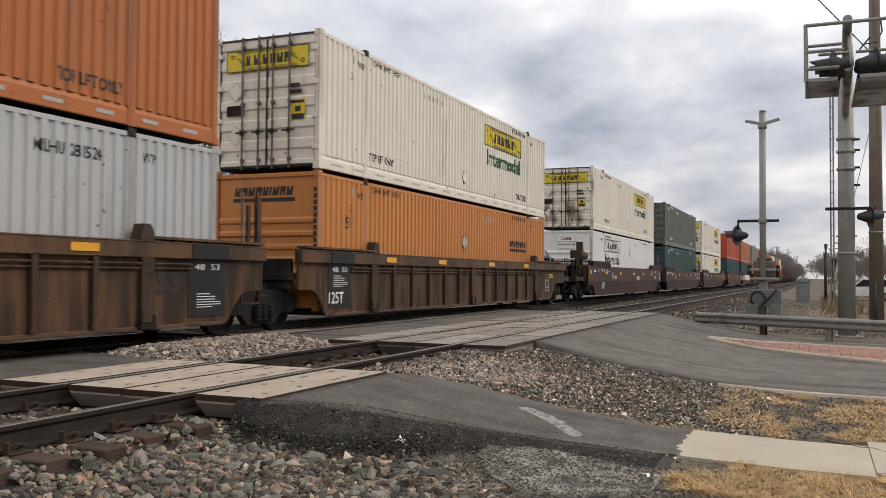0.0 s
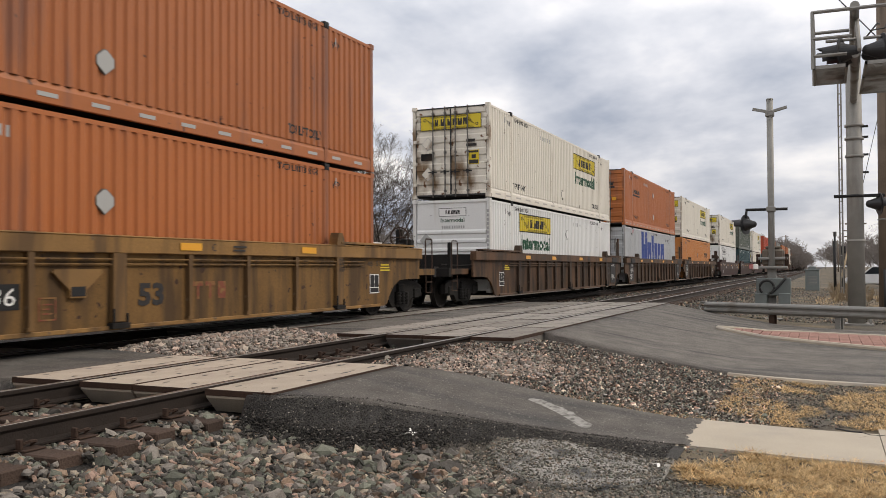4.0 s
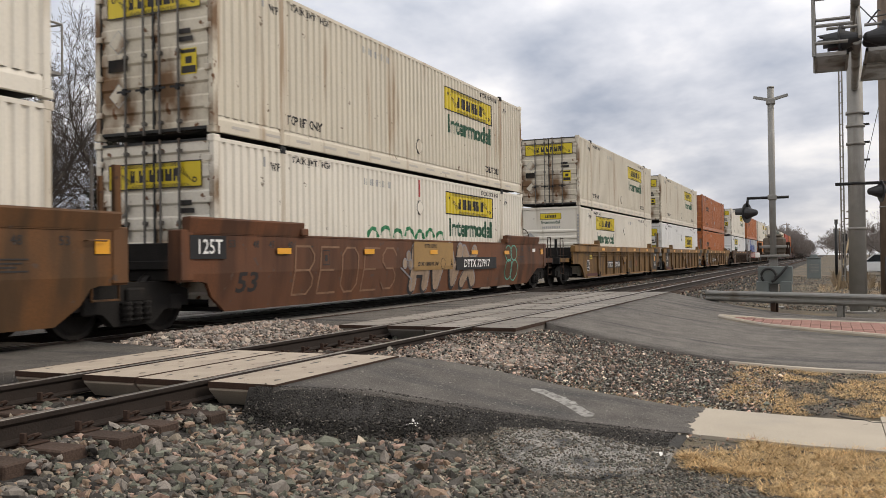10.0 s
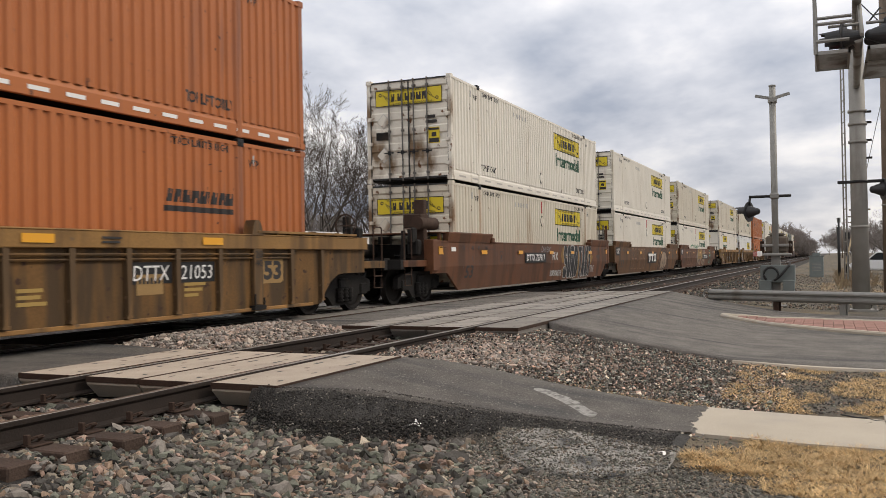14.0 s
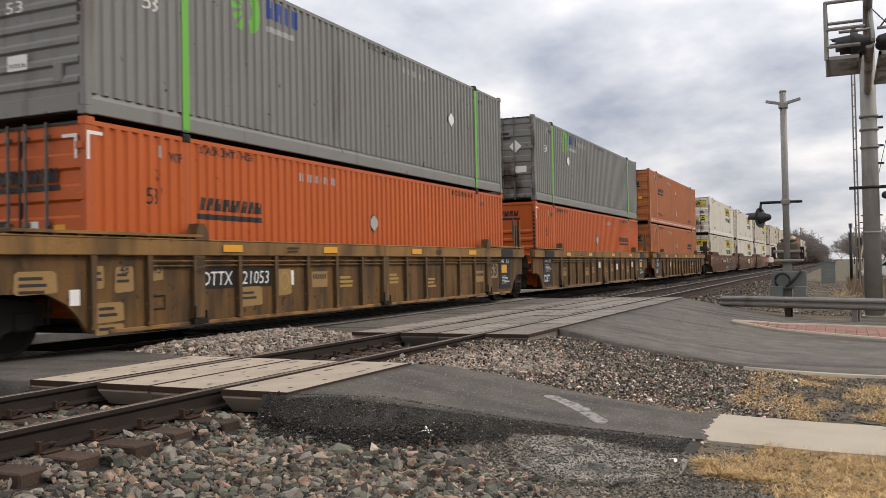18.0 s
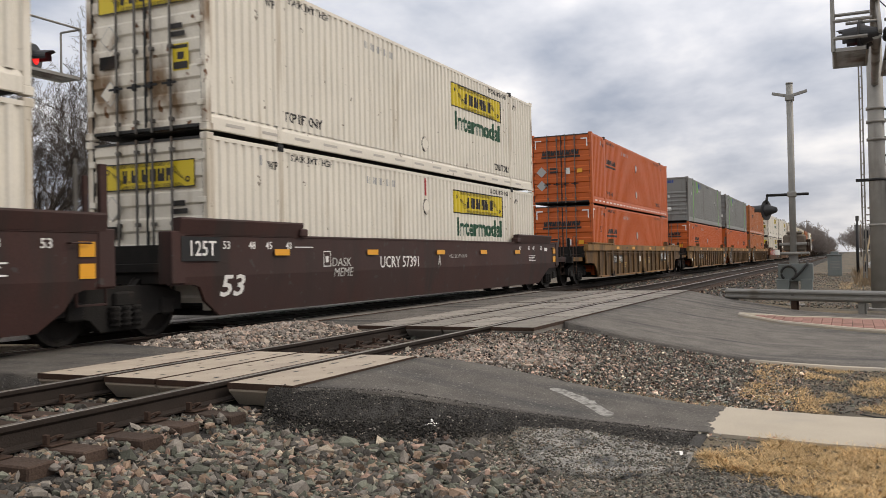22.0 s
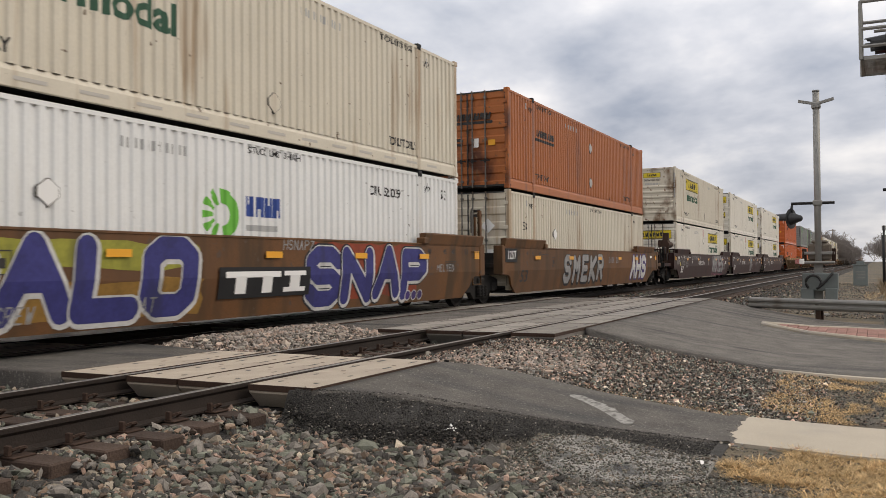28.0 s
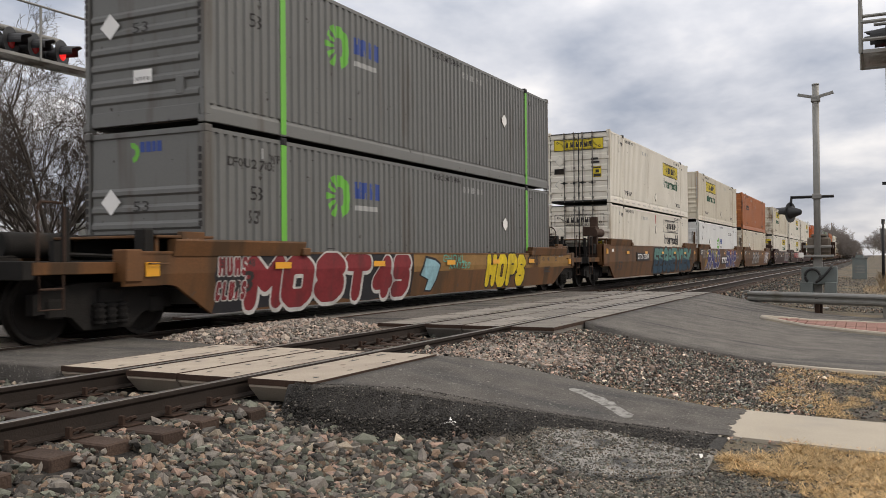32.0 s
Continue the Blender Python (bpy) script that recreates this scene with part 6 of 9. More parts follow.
def ribbed_car(off, paint, rear, front, panel="undercarriage", brake=False, number="", near=True, words="", markings=(), first_bay=-5):
    car = thing("well_car", words, "railway car", group="well cars of the freight train")
    CARRIED.append((car, off, 0.0))
    F = -1.52
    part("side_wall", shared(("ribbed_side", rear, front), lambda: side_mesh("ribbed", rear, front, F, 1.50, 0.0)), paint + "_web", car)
    part("far_side_wall", shared(("ribbed_side_far", rear, front), lambda: side_mesh("ribbed", front, rear, F, 1.50, 0.0)), paint, car, at=pose(LC, 0, 0, 0, 0, 180))
    a, b = -ENDS["ribbed", rear][-1][0], LC + ENDS["ribbed", front][-1][0]
    part("top_chord", shared(("chord", rear, front), lambda: boxes((a, b, F - 0.085, F + 0.10, 1.32, 1.56), (a, b, F - 0.095, F + 0.11, 1.545, 1.575), bevel=0.012)), paint if paint != "dull_yellow_car" else "tan_car", car)
    tan = paint == "tan_car"
    part("bottom_sill", shared("ribbed_sill", lambda: boxes((0.15, LC - 0.15, F - 0.035, F + 0.08, 0.25, 0.31), bevel=0.008)), paint, car)
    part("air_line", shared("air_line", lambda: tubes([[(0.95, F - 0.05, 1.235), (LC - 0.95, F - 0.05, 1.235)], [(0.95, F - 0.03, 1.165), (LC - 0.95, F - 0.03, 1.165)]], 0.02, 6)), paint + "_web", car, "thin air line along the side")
    part("well_floor", shared("well_floor", lambda: box(0.05, LC - 0.05, -1.40, 1.40, 0.26, 0.335)), "undercarriage", car)
    post = shared("rib", lambda: prism([(-0.05, 1.33), (0.05, 1.33), (0.036, 0.37), (0.055, 0.37), (0.055, 0.33), (-0.055, 0.33), (-0.055, 0.37), (-0.036, 0.37)], F - 0.075, F + 0.004))
    wide = shared("wide_rib", lambda: boxes((-0.13, 0.13, F - 0.08, F + 0.004, 0.36, 1.33), bevel=0.008))
    centre = LC / 2
    places = [centre + 1.5 * k for k in range(-3, 5)] if tan else [centre + k * 1.02 for k in range(-5, 6)]
    wides = (2.05, centre, LC - 2.0) if tan else (centre - 6.12, centre, centre + 6.12)
    for x in places:
        if min(abs(x - w) for w in wides) > 0.3:
            part("rib", post, paint, car, at=(x, 0, 0))
    for x in wides:
        w = part("wide_rib", wide, paint, car, at=(x, 0, 0))
        part("jack_pad", shared("jack_pad", lambda: boxes((-0.17, 0.17, F - 0.11, F + 0.004, 0.27, 0.35), (-0.15, -0.11, F - 0.10, F - 0.078, 0.35, 0.55), (0.11, 0.15, F - 0.10, F - 0.078, 0.35, 0.48), bevel=0.006)), "undercarriage", w, "dark jacking pad")
    if paint == "dull_yellow_car":
        for x in ([-0.15, 0.90] if rear == "end" else []) + ([LC - 0.90, LC + 0.15] if front == "end" else []):
            part("rib", post, paint, car, at=(x, 0, 0))
    if tan and near:
        part("lift_bracket", shared("lift_bracket", lambda: prism([(0.0, 0.34), (0.04, 0.38), (0.82, 0.38), (0.86, 0.34), (0.56, 0.10), (0.56, 0.0), (0.28, 0.0), (0.28, 0.10)], F - 0.06, F + 0.004)), paint, car, "tapering lifting bracket", at=(6.92, 0, 0.72))
        part("bracket_mouth", shared("bracket_mouth", lambda: box(0, 0.24, F - 0.066, F - 0.058, 0, 0.13)), "black", car, at=(7.22, 0, 0.74))
        stencil(car, "bracket_label", lambda: flat(frame_shape(0.28, 0.30, 0.02) + [rect(0.06, 0.22, 0.08, 0.10), rect(0.06, 0.18, 0.14, 0.16), rect(0.06, 0.22, 0.20, 0.22)]), 6.62 + 0.12, 0.44, "faded_red", F - 0.002, "faded red stencil frame")
        stencil(car, "chord_c", lambda: text_mesh("C", 0.12, 0.11), 10.05, 1.38, "decal_black", F - 0.098)
    for e, kind in ((0, rear), (1, front)):
        sgn = 1 if e else -1
        x_in = LC - 2.0 if e else 2.0
        x_out = (LC if e else 0) + sgn * (0.95 if kind == "art" else 1.45)
        p, q = sorted((x_in, x_out))
        part("guide_plate", shared(("guide", round(q - p, 2)), lambda: boxes((0, q - p, F - 0.11, F + 0.12, 1.60, 1.645), (0, q - p, F + 0.02, F + 0.06, 1.57, 1.62), *[(u, u + 0.09, F - 0.07, F + 0.02, 1.42, 1.60) for u in np.arange(0.2, q - p - 0.1, 0.42)], bevel=0.004)), paint if paint != "dull_yellow_car" else "tan_car", car, at=(p, 0, 0))
        part("guide_bracket", shared("guide_bracket", lambda: prism([(-0.16, 1.56), (0.16, 1.56), (0.12, 1.72), (0.05, 1.82), (-0.08, 1.82), (-0.13, 1.70)], F - 0.10, F + 0.10)), paint, car, at=(x_in, 0, 0))
        if kind == "art":
            px = LC - 0.98 if e else 0.04
            if panel == "black":
                part("stencil_panel", shared("black_panel", lambda: box(0, 0.94, F - 0.012, F, 0.40, 1.31)), "black", car, "black stencil panel", at=(px, 0, 0))
                part("black_band", shared("black_band", lambda: box(0, 0.94, F - 0.10, F - 0.084, 1.33, 1.55)), "black", car, at=(px, 0, 0))
            if near:
                stencil(car, "lines", lambda: flat(bars(3, 0.5, 0.014, 0.03, 1) + scaled(bars(3, 0.62, 0.012, 0.028, 2), 1, 0, -0.13)), px + 0.2, 0.76 if e else 1.06, "decal_white" if panel == "black" else "decal_grey", F - 0.012)
                stencil(car, "size48", lambda: text_mesh("48  53", 0.1, 0.62), px + 0.15, 1.15, "decal_white" if panel == "black" else "decal_black", F - 0.012)
                if not e:
                    stencil(car, "125T", lambda: text_mesh("125T", 0.27, 0.72, 0, 0.02), px + 0.02, 0.50, "decal_white", F - 0.012)
                elif paint != "brown_car":
                    stencil(car, "end_tape", lambda: flat([rect(0, 0.44, 0, 0.24)]), px + 0.16, 0.86, "reflector", F - 0.014, "orange reflective plate")
        elif near and paint != "dull_yellow_car":
            px = LC - 0.62 if e else 0.15
            stencil(car, "data_panel", lambda: flat([rect(0, 0.42, 0, 0.42)]), px, 0.55, "black", F - 0.004, "black data panel")
            stencil(car, "data_frame", lambda: flat(frame_shape(0.42, 0.42, 0.02) + [rect(0.02, 0.4, 0.12, 0.135), rect(0.2, 0.215, 0.13, 0.4)]), px, 0.55, "decal_white", F - 0.008)
            stencil(car, "data_lines", lambda: flat(bars(3, 0.5, 0.03, 0.03, 5)), px + 0.5, 1.16, "decal_yellow", F)
            stencil(car, "size48", lambda: text_mesh("48  53", 0.1, 0.62), px - 0.1, 1.15, "decal_black", F - 0.004)
    # labels on the posts and sides
    if near:
        for x in (centre - 6 * 1.02, centre + 6 * 1.02):
            stencil(car, "40", lambda: text_mesh("40", 0.12, 0.2), x - 0.1, 1.02, "decal_black", F - 0.082)
            stencil(car, "20", lambda: text_mesh("20", 0.12, 0.2), x - 0.1, 1.17, "decal_black", F - 0.082)
        big = 8.5 if tan else centre + 6.36
        if paint == "dull_yellow_car":
            stencil(car, "big_patch", lambda: flat([[(0.0, 0.04), (0.05, 0.0), (0.60, 0.0), (0.66, 0.05), (0.66, 0.42), (0.58, 0.47), (0.06, 0.46), (0.0, 0.40)]]), big - 0.06, 0.72, "fresh_tan", F, "fresh tan patch under a number")
        stencil(car, "53big", lambda: text_mesh("53", 0.34, 0.54, 0, 0.04), big, 0.56 if tan else 0.78, "decal_black", F - 0.003)
        if tan:
            stencil(car, "faded_mark", lambda: flat([rect(0, 0.24, 0.21, 0.28), rect(0.09, 0.15, 0, 0.21), rect(0.30, 0.54, 0.21, 0.28), rect(0.39, 0.45, 0, 0.21), rect(0.62, 0.82, 0.0, 0.28)]), 9.70, 0.62, "faded_red", F - 0.002, "faded red owner's mark")
        for x in (2.5, 5.5, 9.3, 12.7):
            stencil(car, "chord_tape", lambda: flat([rect(0, 0.5, 0, 0.115)]), x, 1.385, "reflector", F - 0.097, "yellow reflective tape")
        if tan:
            stencil(car, "red_band", lambda: flat([rect(0, 1.75, 0, 0.11)]), 0.1, 0.325, "dull_red", F - 0.037, "dull red band")
        for x in (4.3, 10.6):
            stencil(car, "notes", lambda: flat(bars(2, 0.5, 0.03, 0.03, 7)), x, 1.45, "decal_black", F - 0.097)
        if number:
            bay = centre + first_bay * 1.02
            starts = (3.70, 5.18) if tan and first_bay < 0 else (10.85, 12.25) if tan else (bay + 0.06, bay + 1.07)
            for at_x, half in zip(starts, number.split()):
                wide_by = 1.28 if tan else 0.89
                part("number_plate", shared(("number_plate", wide_by), lambda: box(0, wide_by, F - 0.006, F, 0, 0.32)), "black", car, "black number band", at=(at_x, 0, 0.60 if tan else 0.80))
                stencil(car, (half, wide_by), lambda: text_mesh(half, 0.22, wide_by - 0.14, 0.1), at_x + 0.07, 0.65 if tan else 0.85, "decal_white", F - 0.006)
    for sort in markings:
        sort(car, F, 0.0)
    finish_ends(car, paint, "ribbed", rear, front, brake)
    return car


def finish_ends(car, paint, style, rear, front, brake, drop=0.0):
    gap = (19.45 - LC) / 2
    if rear == "art":
        bogie(car, -gap)
        part("end_bulkhead", shared("bulk_r", lambda: boxes((-1.05, -0.1, -1.42, 1.42, 0.98, 1.12), (-1.0, -0.9, -1.3, 1.3, 0.8, 1.4), bevel=0.01)), "undercarriage", car)
    else:
        bogie(car, -1.75)
        end_gear(car, paint, style, False, brake, drop)
    if front == "end":
        bogie(car, LC + 1.75)
        end_gear(car, paint, style, True, False, drop)
    else:
        part("end_bulkhead", shared("bulk_f", lambda: boxes((LC + 0.1, LC + 1.05, -1.42, 1.42, 0.98, 1.12), (LC + 0.85, LC + 0.95, -1.3, 1.3, 0.8, 1.4), bevel=0.01)), "undercarriage", car)
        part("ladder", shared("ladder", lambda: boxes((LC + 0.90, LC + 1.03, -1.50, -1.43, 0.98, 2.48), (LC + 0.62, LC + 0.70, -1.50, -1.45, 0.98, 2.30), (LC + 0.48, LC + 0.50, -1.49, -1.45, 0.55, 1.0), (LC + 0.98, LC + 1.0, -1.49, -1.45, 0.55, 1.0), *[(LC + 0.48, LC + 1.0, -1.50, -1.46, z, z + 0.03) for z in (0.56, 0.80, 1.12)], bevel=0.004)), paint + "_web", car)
        part("hand_rail", shared("art_rail", lambda: tubes([[(LC + 0.50, -1.47, 1.12), (LC + 0.50, -1.47, 2.42), (LC + 0.54, -1.44, 2.5), (LC + 0.58, -1.40, 2.42), (LC + 0.58, -1.40, 1.9)]], 0.022, 6)), "lock_steel", car)
        part("articulation", shared("articulation", lambda: boxes((LC + 0.9, LC + 2.2, -0.3, 0.3, 0.72, 0.95), bevel=0.03)), "undercarriage", car)


def smooth_car(off, paint, rear, front, brake=False, near=True, words="", markings=(), number="", white53=False, reporting_x=4.17, drop=0.0):
    car = thing("well_car", words, "railway car", group="well cars of the freight train")
    CARRIED.append((car, off, 0.0))
    F, lean = -1.52, 0.10
    part("side_wall", shared(("smooth_side", rear, front, drop), lambda: side_mesh("smooth", rear, front, F, 1.56 - drop, lean)), paint, car)
    part("far_side_wall", shared(("smooth_side_far", rear, front, drop), lambda: side_mesh("smooth", front, rear, F, 1.56 - drop, lean)), paint, car, at=pose(LC, 0, 0, 0, 0, 180))
    a, b = -ENDS["smooth", rear][-1][0], LC + ENDS["smooth", front][-1][0]
    part("top_chord", shared(("smooth_chord", rear, front), lambda: boxes((a, b, F - 0.012, F + 0.09, 1.535, 1.575), bevel=0.006)), paint, car, at=(0, 0, -drop))
    part("well_floor", shared("well_floor", lambda: box(0.05, LC - 0.05, -1.40, 1.40, 0.26, 0.335)), "undercarriage", car)
    for e, kind in ((0, rear), (1, front)):
        part("guide_plate", shared(("bulge", e), lambda: guide_mesh(F, e)), paint, car, "raised guide plate at the end of the well", at=(0, 0, -drop * 1.15))
        ex = (LC + ENDS["smooth", kind][-1][0]) if e else -ENDS["smooth", kind][-1][0]
        part("end_cap", shared(("cap", e, kind, drop), lambda: boxes((ex - (0.3 if e else 0.0), ex + (0.0 if e else 0.3), F - 0.02, F + 0.25, 0.80, 1.60 - drop), bevel=0.015)), paint, car)
        if kind == "art" and not e:
            part("stencil_panel", shared("end_panel", lambda: box(-0.92, -0.02, F - 0.027, F - 0.021, 1.14, 1.52)), "black", car, "black stencil panel")
            if near:
                stencil(car, "125T", lambda: text_mesh("125T", 0.24, 0.6, 0, 0.01), -0.72, 1.22, "decal_white", F - 0.027)
            continue
        part("reflector_plate", shared("refl", lambda: box(0, 0.26, F - 0.03, F - 0.018, 0, 0.2)), "reflector", car, "yellow reflective plate", at=(ex - 0.62 if e else ex + 0.36, 0.012, 1.22 - drop))
        if "maroon" in paint and e:
            part("reflector_plate", shared("refl", lambda: None), "reflector", car, "yellow reflective plate", at=(ex - 0.62, 0.012, 0.93))
        part("grab_iron", shared("grab", lambda: tubes([[(0, F, 0), (0, F - 0.07, 0), (0.34, F - 0.07, 0), (0.34, F, 0)]], 0.012, 5)), paint, car, at=(ex - 0.8 if e else ex + 0.4, 0, 1.40 - drop))
    if near:
        ink = "decal_white" if "maroon" in paint else "decal_black"
        stencil(car, "53s", lambda: text_mesh("53", 0.36, 0.62, 0.1, 0.02), 0.04 if white53 else 0.3, 0.56, ink if white53 else "decal_black", F, lean=lean)
        for x in (1.44, 4.7, 8.1, 10.9, 13.6):
            stencil(car, "yellow_tape", lambda: flat([rect(0, 0.45, 0, 0.11)]), x, 1.22 - drop * 0.8, "reflector", F - 0.032, "yellow reflective tape")
        for x, size in ((0.08, "53"), (0.75, "48"), (1.22, "45"), (1.82, "40"), (14.05, "40"), (14.85, "45"), (15.3, "48"), (16.05, "53")):
            stencil(car, ("size", size), lambda: text_mesh(size, 0.13, 0.18, 0, 0.01), x, 1.33 - drop, ink, F)
        for k in range(4):
            stencil(car, ("sline", k % 3), lambda: flat([rect(0, 0.62 - 0.09 * (k % 3), 0, 0.022)]), 14.95, 1.14 - 0.05 * k - drop, ink if "maroon" in paint else "decal_black", F, "line of small print")
        stencil(car, "slines2", lambda: flat([rect(0, 0.6, 0, 0.018)]), 2.1, 1.36 - drop, ink, F)
        stencil(car, "seal", lambda: flat(frame_shape(0.26, 0.3, 0.018) + [rect(0.08, 0.18, 0.08, 0.2)]), 3.05, 1.0, ink, F)
        if number.startswith("UCRY"):
            stencil(car, number, lambda: text_mesh(number, 0.25, 1.85, 0, 0.008), reporting_x, 0.94, "decal_white", F)
        elif number:
            band = 3.1 if paint == "rust_car" and reporting_x > 9 else 2.3
            part("number_plate", shared(("number_plate_s", band), lambda: box(0, band, F - 0.026, F + 0.01, 0, 0.34)), "black", car, "black number band", at=(reporting_x, 0, 0.80 if band > 3 else 0.93))
            stencil(car, number, lambda: text_mesh(number, 0.22, 2.0, 0.12, 0.012), reporting_x + (0.55 if band > 3 else 0.15), 0.86 if band > 3 else 0.99, "decal_white", F - 0.022)
    for sort in markings:
        sort(car, F, lean)
    finish_ends(car, paint, "smooth", rear, front, brake, drop)
    return car


def guide_mesh(F, e):
    """Leaning plate along the top of the side near one end, with a lug at its inner end."""
    x0, x1 = (LC - 2.3, LC + 0.95) if e else (-0.95, 2.3)
    bm = bmesh.new()
    sec = [(F - 0.02, 1.56), (F - 0.07, 1.78), (F - 0.06, 1.81), (F + 0.10, 1.80), (F + 0.10, 1.56)]
    a = [bm.verts.new((x0, y, z)) for y, z in sec]
    b = [bm.verts.new((x1, y, z)) for y, z in sec]
    n = len(sec)
    bm.faces.new(a)
    bm.faces.new(b[::-1])
    for i in range(n):
        bm.faces.new((a[(i + 1) % n], a[i], b[i], b[(i + 1) % n]))
    bmesh.ops.recalc_face_normals(bm, faces=bm.faces)
    xi = x0 if e else x1
    add_box(bm, xi - 0.12, xi + 0.12, F - 0.09, F + 0.12, 1.56, 1.70, 0.02)
    return bm


# ---- graffiti on the cars ----
def sprayed(key, source, F, lean):
    """A flat shape bent over the crease of a car's side."""
    def build():
        bm = bmesh.new()
        bm.from_mesh(source())
        bmesh.ops.bisect_plane(bm, geom=bm.verts[:] + bm.edges[:] + bm.faces[:], plane_co=(0, 0, 0.92), plane_no=(0, 0, 1))
        for v in bm.verts:
            v.co.y = v.co.y + F + lean * max(0.0, 0.92 - v.co.z) / 0.66
        return bm
    return shared(("sprayed", key, F, lean), build)


def moved(me, dx, dy, dz, lean=0.0):
    for v in me.vertices:
        v.co.x += dx + lean * v.co.z
        v.co.y += dy
        v.co.z += dz
    return me


def spray_paint(name, c):
    k = "spray_" + name
    if k not in M:
        M[k] = material(k, c, 0.65, vary=0.30, scale=3.5, fine=18, bump=0, stain=tuple(0.55 * x + 0.01 for x in c), stain_amount=0.25, stain_scale=(2.5, 2.5, 0.8))
    return k


SPRAY = {"silver": (0.27, 0.265, 0.26), "white": (0.50, 0.49, 0.47), "pink": (0.5, 0.09, 0.22), "purple": (0.06, 0.035, 0.16), "ink": (0.016, 0.016, 0.02),
         "yellow": (0.62, 0.45, 0.02), "teal": (0.075, 0.19, 0.17), "sea": (0.024, 0.07, 0.105), "faint": (0.22, 0.125, 0.075), "dull": (0.24, 0.235, 0.25), "crimson": (0.19, 0.02, 0.025), "lime": (0.26, 0.25, 0.04), "mint": (0.10, 0.36, 0.28), "sky": (0.24, 0.42, 0.48), "green": (0.03, 0.20, 0.09), "moss": (0.11, 0.13, 0.06), "umber": (0.09, 0.04, 0.018), "deep": (0.018, 0.052, 0.085), "beige": (0.30, 0.215, 0.15), "navy": (0.035, 0.035, 0.15), "rose": (0.33, 0.075, 0.14), "brick": (0.24, 0.045, 0.02), "ochre": (0.24, 0.13, 0.03)}


def word(body, x, z, w, h, fill, edge=None, back=None, shear=0.1, fat=0.03, front_y=-0.012):
    """A sprayed word in layers: a wide shadow, an outline, the fill."""
    def put(car, F, lean):
        layers = [(c, f, y) for c, f, y in ((back, fat + 0.07, -0.004), (edge, fat + 0.035, -0.008), (fill, fat, front_y)) if c]
        for c, f, y in layers:
            part("graffiti", sprayed((body, x, z, w, h, round(f, 3)), lambda: moved(text_mesh(body, h, w, shear, f), x, y, z), F, lean), spray_paint(c, SPRAY[c]), car, "sprayed graffiti lettering")
    return put


# strokes of sprayed capitals on a grid of 4 by 6: pairs of digits are points, commas lift the can
GLYPHS = {"A": "0013263340,1333", "B": "0003063645443303,3342413000", "C": "4536160501103041", "D": "00062644422000", "E": "4606030040,0333", "F": "46060300,0333", "G": "45361605011030414323",
          "H": "000306,404346,0343", "I": "2026", "K": "000306,4603,0340", "L": "060040", "M": "0006234640", "N": "00064046", "O": "163645413010010516", "P": "0003063645443303",
          "R": "000306364544332303,2340", "S": "453616050413334241301001", "T": "062646,2620", "U": "060110304146", "V": "062046", "W": "0610243046", "X": "002346,062340", "Y": "062346,2320",
          "Z": "06460040", "2": "051636450040", "0": "163645413010010516", "1": "152620", "4": "303236023242", "5": "4606043443413000", "6": "46160501103041423303", "7": "064610"}


def stroke_mesh(lines, r, y):
    """Round-ended strokes of radius r along lines of (x, z); each piece lies a hair above the last."""
    bm = bmesh.new()
    k, nodes = 0, {}

    def node(p):
        key = (round(p[0], 4), round(p[1], 4))
        if key not in nodes:
            nodes[key] = bm.verts.new((p[0], y, p[1]))
        return nodes[key]
    for pts in lines:
        for a, b in zip(pts, pts[1:]):
            d = Vector((b[0] - a[0], b[1] - a[1]))
            if d.length < 1e-4:
                continue
            n = Vector((-d.y, d.x)).normalized() * r
            a0 = math.atan2(n.y, n.x)
            va, vb = node(a), node(b)
            rims = [[bm.verts.new((c[0] + r * math.cos(a0 + turn + math.pi * i / 6), y - 0.00008 * (k + 1), c[1] + r * math.sin(a0 + turn + math.pi * i / 6))) for i in range(7)] for c, turn in ((a, 0.0), (b, math.pi))]
            for c, rim in ((va, rims[0]), (vb, rims[1])):
                for u, v in zip(rim, rim[1:]):
                    bm.faces.new((c, u, v))
            bm.faces.new((va, rims[0][6], rims[1][0], vb))
            bm.faces.new((vb, rims[1][6], rims[0][0], va))
            k += 1
    return tidy(bm, "strokes")


